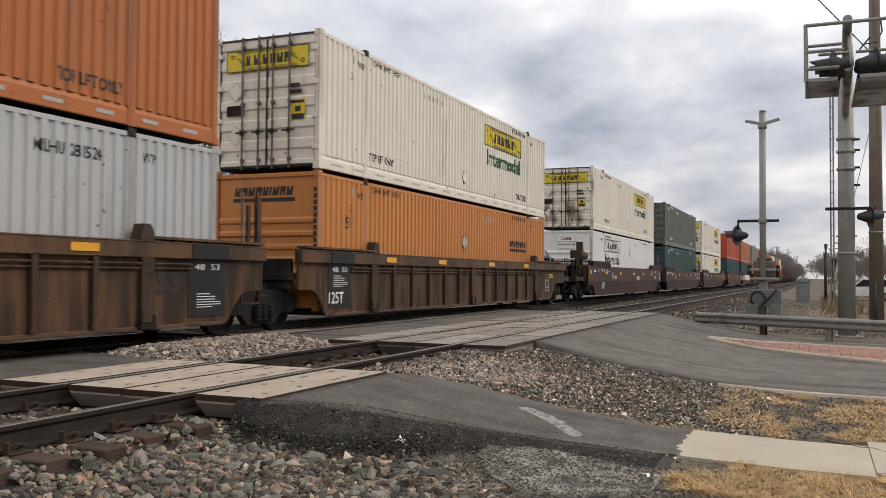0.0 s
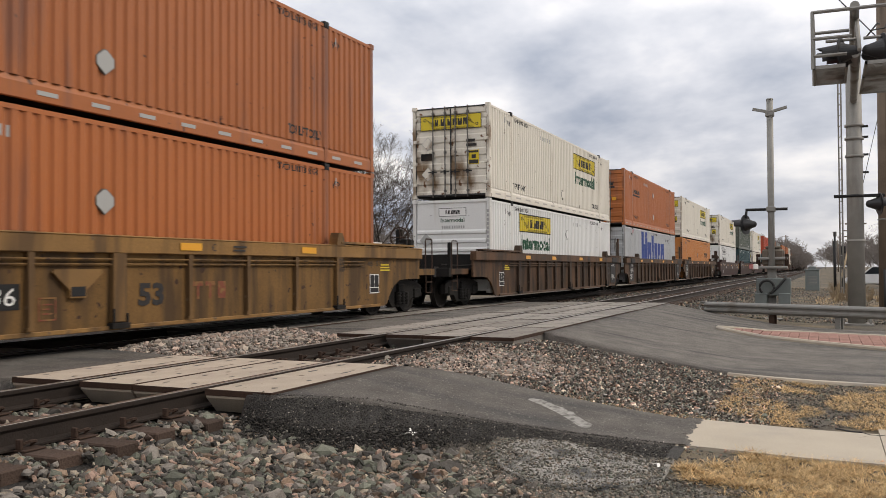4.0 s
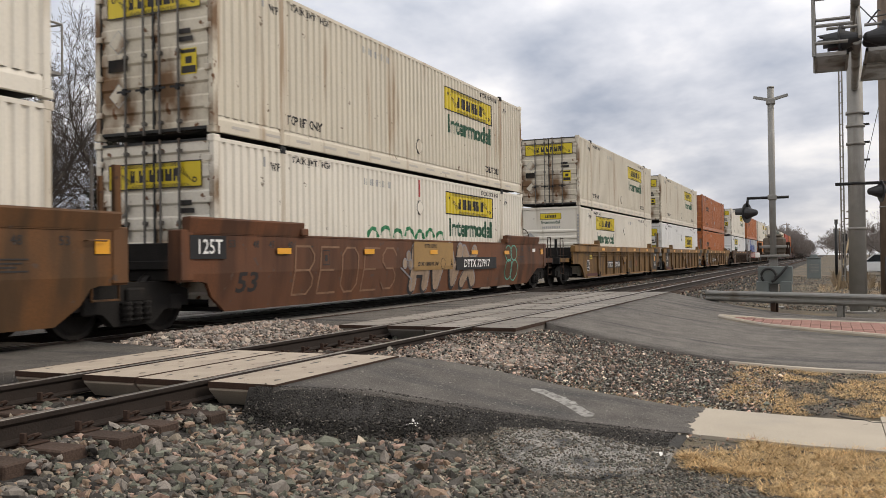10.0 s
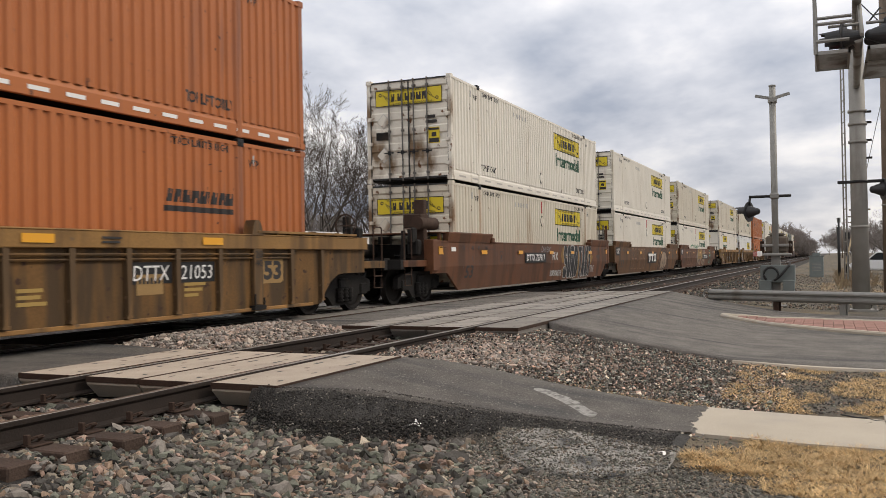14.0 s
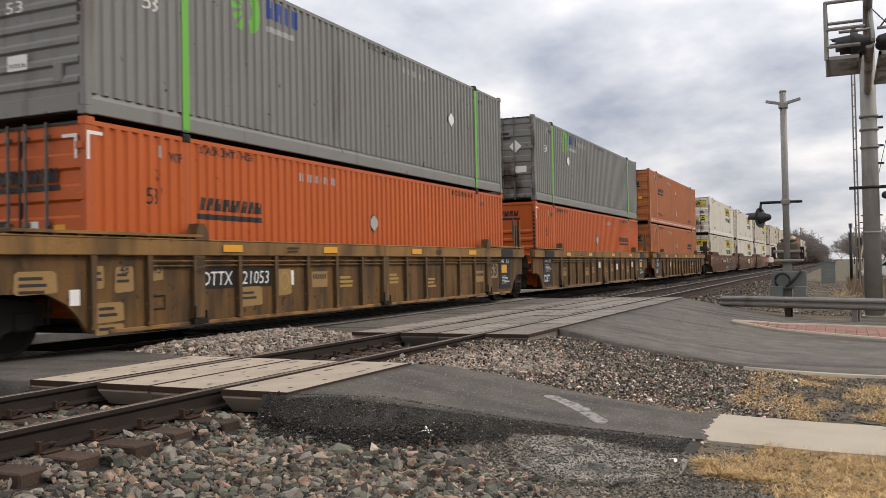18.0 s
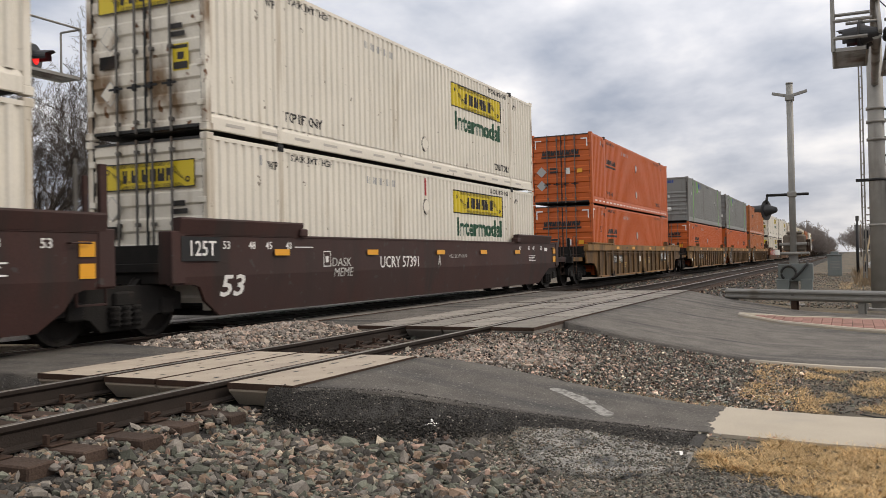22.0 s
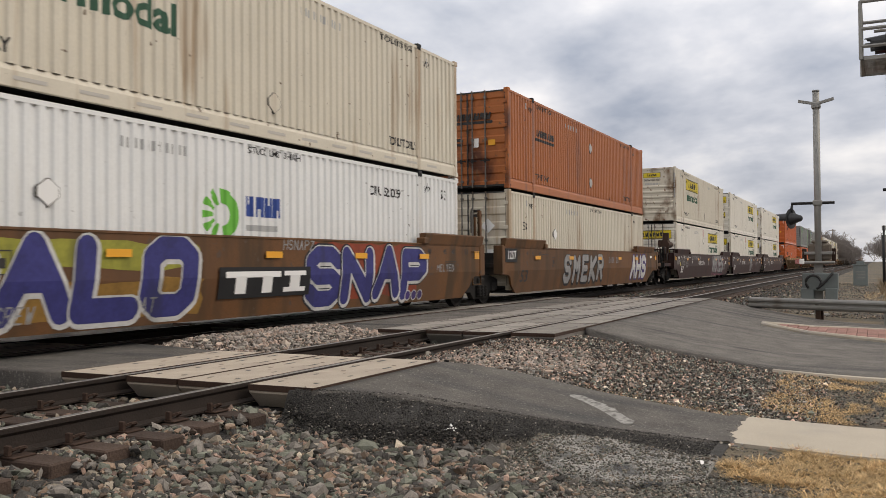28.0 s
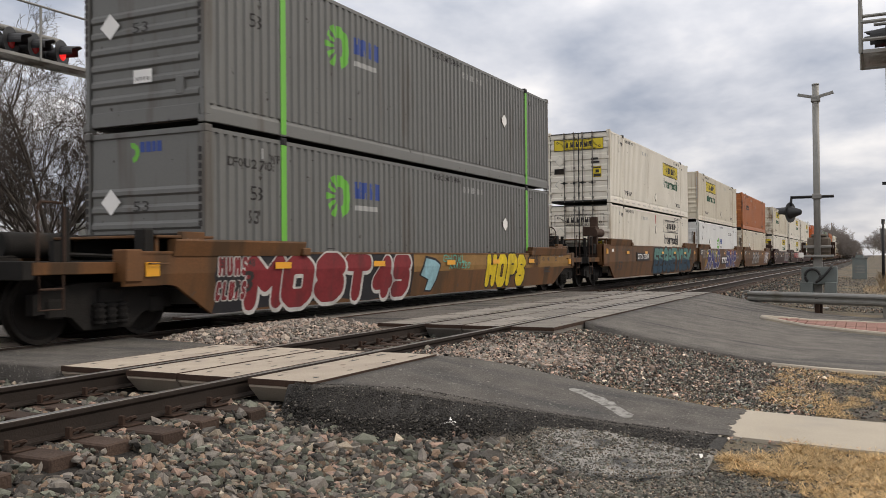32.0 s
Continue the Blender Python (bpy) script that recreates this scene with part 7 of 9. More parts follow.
def letters(body, x, z, w, h, r, layers, low=None, slant=0.0, seed=1, squash=0.80, label="fat sprayed graffiti letters"):
    """Sprayed capitals. layers: (tone, how much wider, how far to the side, how far down), from the back to the front; low: tone of the lower part and its height."""
    def put(car, F, lean):
        cell = w / len(body)
        for n, ch in enumerate(body):
            if ch not in GLYPHS:
                continue
            q = random.Random(seed * 97 + n)
            lift, tilt, gw = q.uniform(-0.03, 0.03) * h, slant + q.uniform(-0.05, 0.05), cell * squash * q.uniform(0.93, 1.07)
            lines = []
            for run in GLYPHS[ch].replace(" ", "").split(","):
                pts = []
                for u, v in zip(run[::2], run[1::2]):
                    zz = int(v) / 6 * (h - 2 * r)
                    pts.append((x + n * cell + r + int(u) / 4 * max(0.02, gw - 2 * r) + tilt * zz, z + r + lift + zz))
                lines.append(pts)
            for k, (tone, grow, dx, dz) in enumerate(layers):
                y = -0.003 - 0.0015 * k - (0.0045 * (n % 3) if len(layers) > 1 else 0.006)
                moved_lines = [[(a + dx, b - dz) for a, b in pts] for pts in lines]
                part("graffiti", sprayed((body, n, x, z, tone, k), lambda: stroke_mesh(moved_lines, r + grow, y), F, lean), spray_paint(tone, SPRAY[tone]), car, label)
            if low:
                def lower():
                    bm = bmesh.new()
                    bm.from_mesh(stroke_mesh(lines, r + layers[-1][1], -0.003 - 0.0015 * len(layers) - 0.0045 * (n % 3)))
                    bmesh.ops.bisect_plane(bm, geom=bm.verts[:] + bm.edges[:] + bm.faces[:], plane_co=(x + (n + 0.5) * cell, 0, z + h * low[1] + 0.05 * math.sin(n * 2.1)), plane_no=(0.08, 0, 1), clear_outer=True)
                    return tidy(bm, "lower")
                part("graffiti", sprayed((body, n, x, z, "low"), lower, F, lean), spray_paint(low[0], SPRAY[low[0]]), car, "darker lower half of the letters")
    return put


def stroke(points, r, tone, y=-0.014, label="sprayed line"):
    """One sprayed line."""
    def put(car, F, lean):
        part("graffiti", sprayed((tone, r, points), lambda: stroke_mesh([points], r, y), F, lean), spray_paint(tone, SPRAY[tone]), car, label)
    return put


def blob(points, tone, y=-0.006, label="sprayed shape"):
    """One filled sprayed shape."""
    def put(car, F, lean):
        part("graffiti", sprayed((tone, y, points), lambda: moved(flat([points]), 0, y, 0), F, lean), spray_paint(tone, SPRAY[tone]), car, label)
    return put


def tag(body, x, z, w, h, tone, r=0.016, slant=0.15, seed=3):
    """A thin hand-sprayed word."""
    return letters(body, x, z, w, h, r, ((tone, 0.0, 0.0, 0.0),), None, slant, seed, 0.78, "thin sprayed word")


def patch(x, z, w, h, tone, seed):
    """A rough-edged patch of sprayed paint."""
    def put(car, F, lean):
        rr = random.Random(seed)
        pts = []
        for a, b, n in (((x, z), (x + w, z), 14), ((x + w, z), (x + w, z + h), 5), ((x + w, z + h), (x, z + h), 14), ((x, z + h), (x, z), 5)):
            for i in range(n):
                u = i / n
                pts.append((a[0] + (b[0] - a[0]) * u + rr.uniform(-0.05, 0.05), a[1] + (b[1] - a[1]) * u + rr.uniform(-0.05, 0.05)))
        part("graffiti", sprayed(("rough", x, z, w, h, tone), lambda: moved(flat([pts]), 0, -0.002, 0), F, lean), spray_paint(tone, SPRAY[tone]), car, "rough patch of sprayed paint")
    return put


def loop(cx, cz, rx, rz, tone, width=0.05, fill=None, y=-0.011):
    """A sprayed oval, empty or filled."""
    def put(car, F, lean):
        if fill:
            part("graffiti", sprayed(("oval", cx, cz, rx, fill, y), lambda: moved(flat([disc(cx, cz, rx, rz, 26)]), 0, y + 0.004, 0), F, lean), spray_paint(fill, SPRAY[fill]), car)
        polys = []
        for i in range(26):
            a, b = 2 * math.pi * i / 26, 2 * math.pi * (i + 1) / 26
            polys.append([(cx + (rx - width) * math.cos(a), cz + (rz - width) * math.sin(a)), (cx + rx * math.cos(a), cz + rz * math.sin(a)), (cx + rx * math.cos(b), cz + rz * math.sin(b)), (cx + (rx - width) * math.cos(b), cz + (rz - width) * math.sin(b))])
        part("graffiti", sprayed(("loop", cx, cz, rx, tone, y), lambda: moved(flat(polys), 0, y, 0), F, lean), spray_paint(tone, SPRAY[tone]), car, "sprayed oval")
    return put


def plate(x, z, w, h, tone, label, y=-0.003):
    """A flat patch of another paint on the side."""
    def put(car, F, lean):
        part("paint_patch", sprayed(("patch", x, z, w, h), lambda: moved(flat([rect(x, x + w, z, z + h)]), 0, y, 0), F, lean), tone, car, label)
    return put


def logo(x, z, w=2.5, h=0.6):
    """The owner's mark: pale blocks on a black band."""
    def put(car, F, lean):
        part("logo_band", sprayed(("logo_band", x, z), lambda: moved(flat([rect(x, x + w, z, z + h)]), 0, -0.026, 0), F, lean), "black", car, "black band")
        part("logo", sprayed(("logo_marks", x, z), lambda: moved(flat([rect(x + w * a, x + w * b, z + h * c, z + h * d) for a, b, c, d in ((0.06, 0.36, 0.66, 0.86), (0.16, 0.27, 0.14, 0.66), (0.36, 0.64, 0.66, 0.86), (0.44, 0.55, 0.14, 0.66), (0.68, 0.94, 0.70, 0.86), (0.68, 0.94, 0.14, 0.30), (0.75, 0.87, 0.30, 0.70))]), 0, -0.030, 0), F, lean), "decal_white", car, "pale blocks of the owner's mark")
    return put


def fresh_patch(w, h):
    """The outline of a masked patch with uneven corners."""
    return [[(0.0, h * 0.12), (w * 0.08, 0.0), (w * 0.9, 0.015), (w, h * 0.1), (w * 0.97, h * 0.9), (w * 0.88, h), (w * 0.1, h * 0.98), (0.015, h * 0.86)]]


def end_stencils():
    """Tan patches with black stencils over the truck of a grimy yellow car."""
    def put(car, F, lean):
        for x, z, w, h, rows in ((-1.36, 0.82, 0.66, 0.30, 3), (-0.09, 0.86, 0.17, 0.32, 2), (0.27, 0.80, 0.36, 0.37, 2), (0.97, 0.95, 0.25, 0.24, 0), (-0.08, 0.40, 0.52, 0.28, 2), (-0.08, 0.24, 0.52, 0.14, 1), (2.94, 0.47, 0.72, 0.34, 2), (4.10, 0.62, 0.44, 0.48, 0)):
            stencil(car, ("fresh_patch", w, h), lambda: flat(fresh_patch(w, h)), x, z, "fresh_tan", F - 0.002, "fresh tan patch under a stencil")
            if rows:
                stencil(car, ("patch_bars", w, rows), lambda: flat(bars(rows, w * 0.78, 0.04, 0.045, 3)), x + w * 0.11, z + h * (0.42 if rows == 1 else 0.62), "decal_black", F - 0.005, "small black stencil")
        for word_, x in (("48", 0.36), ("45", 1.0)):
            stencil(car, ("size", word_), lambda: text_mesh(word_, 0.11, 0.18), x, 1.06, "decal_black", F - 0.006)
        stencil(car, "round_emblem", lambda: flat([disc(0.0, 0.0, 0.15, 0.17, 20)]), 4.32, 0.88, "old_yellow", F - 0.005, "round yellow emblem")
        stencil(car, "emblem_core", lambda: flat([disc(0.0, 0.0, 0.11, 0.125, 20)]), 4.32, 0.88, "fresh_tan", F - 0.008)
        stencil(car, "end_sticker", lambda: flat([rect(0, 0.17, 0, 0.21)]), -0.51, 0.66, "decal_white", F - 0.004, "pale paper sticker")
        stencil(car, "small_plate", lambda: flat(frame_shape(0.30, 0.21, 0.02)), 0.96, 0.53, "undercarriage", F - 0.004)
    return put


def old_marks(seed):
    """Faded stencils and stickers on the panels between the ribs."""
    def put(car, F, lean):
        rr = random.Random(seed)
        for k in range(-6, 6):
            x = LC / 2 + k * 1.02 + 0.2
            kind = rr.randrange(5)
            if kind == 0:
                stencil(car, ("om", rr.randrange(4)), lambda: flat(bars(3, 0.55, 0.05, 0.035, rr.random())), x, rr.uniform(0.7, 1.05), "old_yellow", F, "faded yellow stencil")
            elif kind == 1:
                z = rr.uniform(0.62, 0.75)
                stencil(car, "om_tan", lambda: flat([rect(0.0, 0.55, 0, 0.30)]), x, z, "fresh_tan", F, "fresh tan patch under a stencil")
                stencil(car, "om_print", lambda: flat(blocks((0.05,) * 6, 0.09, 0.03)), x + 0.04, z + 0.16, "decal_black", F - 0.003, "small black stencil")
            elif kind == 2:
                stencil(car, "om_plate", lambda: flat([rect(0.1, 0.42, 0, 0.26)]), x, rr.uniform(0.75, 0.95), "decal_white", F, "pale paper sticker")
    return put


# ---- the train, from front to rear ----
JBW = "white corrugated 53-foot container with a yellow banner and green lettering"
JBC = "dirty cream corrugated container with a yellow banner and rusty doors"
ORW = "orange corrugated 53-foot container with black logo"
ORF = "bright orange corrugated container with black logo, freshly painted"
GRY = "grey corrugated container with bright green stripes"
CARS = {"brown": "rust-brown ribbed steel well car", "tan": "tan ribbed steel well car with black end panels", "yellow": "dull yellow ribbed steel well car streaked with dirt",
        "rust": "rust-brown smooth-sided well car with graffiti", "maroon": "dark maroon smooth-sided well car"}

# ahead of the first full view: far away from the start
far_colours = (("red", "teal"), ("orange", "teal"), ("grey", "orange"), ("orange", "blue"), ("rust_orange", "bright"), ("white", "white"), ("orange", "pale_grey"), ("white", "red"),
               ("white", "white"), ("pale_grey", "orange"), ("white", "white"), ("rust_orange", "orange"), ("white", "cream"), ("grey", "white"), ("white", "white"), ("orange", "orange"))
off = 78.9
for i, (u, d) in enumerate(far_colours):
    off += 23.55 if i % 3 == 0 else 20.1
    for paint, base in ((d, LOW), (u, HIGH)):
        container(off, base, paint, None, "door" if i % 2 else "wall", near=False, upper=base > 1, label=paint.replace("_", " ") + " corrugated container far along the train")
    smooth_car(off, "dark_maroon_car" if i % 4 else "brown_car", "end" if i % 3 == 0 else "art", "end" if i % 3 == 2 else "art", near=False, words="brown steel well car far along the train")

container(78.9, LOW, "white", "jb", "door", label=JBW)
container(78.9, HIGH, "white", "jb", "door", upper=True, label=JBW)
smooth_car(78.9, "dark_maroon_car", "art", "end", words=CARS["maroon"], number="")
container(58.3, LOW, "teal", None, "door", label="dark teal corrugated container with a pale emblem")
container(58.3, HIGH, "dark_green", None, "door", upper=True, label="dull dark green corrugated container")
smooth_car(58.3, "dark_maroon_car", "art", "art", words=CARS["maroon"])
container(37.8, LOW, "bright", "jb_black", "wall", logo_at=2.3, label="white corrugated container with a black framed logo")
container(37.8, HIGH, "white", "jb", "door", upper=True, worn=True, label=JBW)
smooth_car(37.8, "dark_maroon_car", "end", "art", brake=True, words=CARS["maroon"], markings=(plate(3.6, 1.0, 0.5, 0.16, "decal_grey", "pale stencil"), plate(9.3, 0.95, 0.9, 0.2, "decal_grey", "pale mark"), plate(1.0, 0.55, 0.5, 0.3, "decal_grey", "pale number")))
# brown three-unit car
container(13.90, LOW, "pale_orange", "schneider", "wall", label="pale orange corrugated container with a ribbed end wall")
container(13.90, HIGH, "white", "jb", "door", upper=True, label=JBW)
ribbed_car(13.90, "brown_car", "art", "end", "black", words=CARS["brown"])
container(-5.55, LOW, "pale_grey", "matson", "door", label="pale grey corrugated container with large blue logo")
container(-5.55, HIGH, "orange", "schneider", "door", upper=True, rail_dashes="decal_grey", label=ORW)
ribbed_car(-5.55, "brown_car", "art", "art", "black", words=CARS["brown"])
container(-25.04, LOW, "bright", "jb", "wall", label="clean white corrugated container with a ribbed end wall")
container(-25.04, HIGH, "white", "jb", "door", upper=True, worn=True, label="white corrugated container with badly rusted doors")
ribbed_car(-25.04, "brown_car", "end", "art", "black", brake=True, words=CARS["brown"])
# tan three-unit car
container(-48.70, LOW, "orange", "schneider", "door", rail_dashes="decal_grey", label=ORW)
container(-48.70, HIGH, "rust_orange", "schneider", "door", upper=True, rail_dashes="decal_grey", label="faded rust-orange container with black logo")
ribbed_car(-48.70, "tan_car", "art", "end", "black", words=CARS["tan"], number="DTTX 730036", first_bay=-3)
container(-68.30, LOW, "bright", "jb_framed", "door", label="smooth bright white container with a framed yellow logo")
container(-68.30, HIGH, "cream", "jb", "door", upper=True, worn=True, label=JBC)
ribbed_car(-68.30, "tan_car", "art", "art", "black", words=CARS["tan"])
container(-87.80, LOW, "white", "jb", "wall", label="white corrugated container with a ribbed end wall")
container(-87.80, HIGH, "cream", "jb", "door", upper=True, worn=True, label=JBC)
ribbed_car(-87.80, "tan_car", "end", "art", "black", brake=True, words=CARS["tan"], number="DTTX 730036", first_bay=-4)
# rust-brown three-unit car with graffiti
scrawled = container(-111.40, LOW, "white", "jb", "door", worn=True, label="white corrugated container with yellow banner and green scrawl")
arcs = []
for i in range(7):
    arcs += ring(5.6 + i * 0.62, 1.22 + 0.05 * (i % 2), 0.20, 0.29, 10, 170, 6)
part("graffiti", painted("green_scrawl", lambda: flat(arcs), 0.0, 0.0, 0.005), spray_paint("green", SPRAY["green"]), scrawled, "green sprayed scrawl")
container(-111.40, HIGH, "cream", "jb", "door", upper=True, worn=True, label=JBC)
smooth_car(-111.40, "rust_car", "art", "end", words=CARS["rust"], number="DTTX 727917", reporting_x=9.8, markings=(
    letters("BEOES", 2.0, 0.42, 4.4, 0.95, 0.02, (("faint", 0.0, 0.0, 0.0),), None, 0.1, 4, 0.8, "faint outlined graffiti letters"),
    letters("HVVX", 7.05, 0.34, 4.2, 1.14, 0.17, (("dull", 0.045, 0.0, 0.0), ("ink", 0.03, -0.05, 0.05), ("beige", 0.0, 0.0, 0.0)), None, 0.06, 5, 1.0),
    *[loop(px, pz, 0.13, 0.13, "dull", 0.03, "beige") for px, pz in ((6.72, 1.0), (6.93, 1.18), (7.02, 0.98), (11.06, 1.28))],
    stroke(((6.5, 0.9), (6.85, 0.75), (7.15, 0.62), (7.15, 0.36)), 0.02, "dull"),
    plate(7.19, 0.825, 2.40, 0.70, "fresh_tan", "fresh tan paint patch", -0.024), word("DTTX 727917", 7.8, 1.38, 0.75, 0.09, "ink", None, None, 0, 0.01, -0.03), word("LD LMT 118900 PER UNIT", 7.4, 0.93, 1.25, 0.10, "ink", None, None, 0, 0.01, -0.03), word("A", 9.42, 0.88, 0.12, 0.22, "ink", None, None, 0, 0.02, -0.03),
    loop(8.92, 0.98, 0.15, 0.15, "ink", 0.014, None, -0.03),
    *[loop(px, pz, rx, rz, "mint", 0.035, "umber") for px, pz, rx, rz in ((14.05, 1.25, 0.30, 0.26), (14.55, 1.27, 0.30, 0.25), (14.08, 0.75, 0.34, 0.33), (14.62, 0.72, 0.34, 0.34))]))
container(-130.90, LOW, "white", "jb", "door", label=JBW)
container(-130.90, HIGH, "white", "jb", "door", upper=True, label=JBW)
smooth_car(-130.90, "amber_car", "art", "art", words=CARS["rust"], markings=(logo(6.93, 0.70, 2.57, 0.60),
    letters("BEOES", 2.7, 0.42, 3.6, 1.05, 0.022, (("faint", 0.0, 0.0, 0.0),), None, 0.12, 4, 0.86, "faint outlined graffiti letters"), tag("MYTH", 4.9, 1.18, 0.9, 0.24, "faint"),
    blob(((10.30, 0.28), (10.42, 0.85), (10.85, 1.25), (11.4, 1.46), (12.2, 1.54), (12.8, 1.45), (13.25, 1.05), (13.45, 0.60), (13.3, 0.32), (12.2, 0.26)), "umber", -0.004, "brown sprayed dome"),
    blob(((11.0, 0.30), (10.95, 0.75), (11.25, 1.15), (11.9, 1.35), (12.6, 1.30), (13.0, 0.95), (12.95, 0.55), (12.4, 0.36)), "beige", -0.008, "pale sprayed dome"),
    stroke(((10.22, 0.25), (10.32, 0.75), (10.70, 1.20), (11.3, 1.46), (12.2, 1.55), (12.9, 1.44), (13.35, 1.05), (13.6, 0.5), (13.6, 0.28)), 0.035, "ink"), stroke(((11.05, 0.32), (10.98, 0.78), (11.3, 1.16), (11.9, 1.34), (12.6, 1.28), (13.0, 0.9), (12.9, 0.5)), 0.025, "ink"),
    stroke(((11.5, 0.78), (11.8, 0.62), (12.2, 0.58), (12.6, 0.72)), 0.02, "ink"), stroke(((10.4, 0.5), (10.6, 0.95), (11.0, 1.22)), 0.02, "beige"), stroke(((11.3, 0.3), (11.6, 0.45), (11.9, 0.30), (12.3, 0.44), (12.7, 0.33)), 0.025, "ink"),
    *[loop(px, pz, 0.11, rz, "beige", 0.025, "umber") for px, pz, rz in ((13.62, 1.38, 0.13), (13.78, 1.12, 0.10), (13.55, 1.0, 0.08))]))
container(-150.40, LOW, "cream", "jb", "door", worn=True, label=JBC)
container(-150.40, HIGH, "white", "jb", "door", upper=True, worn=True, label=JBC)
smooth_car(-150.40, "rust_car", "end", "art", brake=True, words=CARS["rust"], number="DTTX 727917", reporting_x=5.4, markings=(
    *[blob(tuple((px + rx * (1 + 0.3 * math.sin(3.1 * k + px)) * math.cos(k * 0.45), pz + rz * (1 + 0.3 * math.cos(2.3 * k + px)) * math.sin(k * 0.45)) for k in range(14)), tone, -0.002, "cloud of ochre overspray") for px, pz, rx, rz, tone in ((9.95, 1.15, 0.30, 0.28, "ochre"), (10.2, 0.6, 0.35, 0.2, "ochre"), (12.05, 0.85, 0.30, 0.50, "ochre"), (13.9, 1.1, 0.35, 0.35, "ochre"), (12.9, 0.5, 0.5, 0.15, "ochre"))],
    letters("SORB", 9.98, 0.34, 2.0, 1.22, 0.115, (("white", 0.03, 0.0, 0.0), ("ink", 0.0, 0.0, 0.0)), None, 0.03, 8, 1.0), letters("TAKT", 12.1, 0.32, 1.9, 1.22, 0.105, (("white", 0.028, 0.0, 0.0), ("ink", 0.0, 0.0, 0.0)), None, 0.03, 9, 1.0),
    tag("RX", 8.5, 1.0, 0.75, 0.28, "white", 0.034), tag("SOPHONORS", 8.33, 0.42, 1.45, 0.22, "white", 0.02), tag("TONE", 13.95, 0.48, 0.7, 0.26, "white", 0.014), tag("DASK", 7.2, 1.28, 1.2, 0.2, "dull", 0.014)))
# dull yellow three-unit car
container(-173.90, LOW, "orange", "schneider", "door", rail_dashes="decal_white", logo_at=12.25, label=ORW)
container(-173.90, HIGH, "orange", "schneider", "door", upper=True, rail_dashes="decal_white", label=ORW)
ribbed_car(-173.90, "dull_yellow_car", "art", "end", "black", words=CARS["yellow"], number="DTTX 21053", first_bay=3, markings=(old_marks(9),))
container(-193.38, LOW, "fresh_orange", "schneider", "wall", label="bright orange corrugated container with a ribbed end wall")
container(-193.38, HIGH, "grey", "cofc", "door", upper=True, worn=True, label=GRY)
ribbed_car(-193.38, "dull_yellow_car", "art", "art", "black", words=CARS["yellow"], markings=(old_marks(4),))
container(-212.70, LOW, "fresh_orange", "schneider", "door", label=ORF)
container(-212.70, HIGH, "grey", "cofc", "wall", upper=True, label=GRY)
ribbed_car(-212.70, "dull_yellow_car", "end", "art", "black", brake=True, words=CARS["yellow"], number="DTTX 21053", first_bay=-6, markings=(old_marks(9), end_stencils()))
# a single dull yellow car
container(-236.17, LOW, "fresh_orange", "schneider", "door", label=ORF)
container(-236.17, HIGH, "fresh_orange", "schneider", "door", upper=True, rail_dashes="decal_white", label=ORF)
ribbed_car(-236.17, "dull_yellow_car", "end", "end", "plain", words=CARS["yellow"], number="DTTX 57858", first_bay=-6, markings=(logo(12.55, 0.80, 1.5, 0.5), old_marks(6)))
# maroon three-unit car
container(-259.73, LOW, "white", "jb", "door", label=JBW)
container(-259.73, HIGH, "white", "jb", "door", upper=True, worn=True, label=JBW)
smooth_car(-259.73, "maroon_car", "art", "end", words=CARS["maroon"], number="UCRY 57391", reporting_x=5.3, white53=True, markings=(word("DASK", 3.35, 1.0, 0.72, 0.17, "white", None, None, 0.1, 0.0), word("MEME", 3.43, 0.80, 0.72, 0.17, "white", None, None, 0.1, 0.0), word("A", 8.2, 0.95, 0.17, 0.24, "white"), word("WELL LD LMT 118,100", 8.85, 1.12, 1.15, 0.1, "white", None, None, 0, 0)))
container(-279.22, LOW, "white", "jb", "door", label=JBW)
container(-279.22, HIGH, "white", "jb", "door", upper=True, label=JBW)
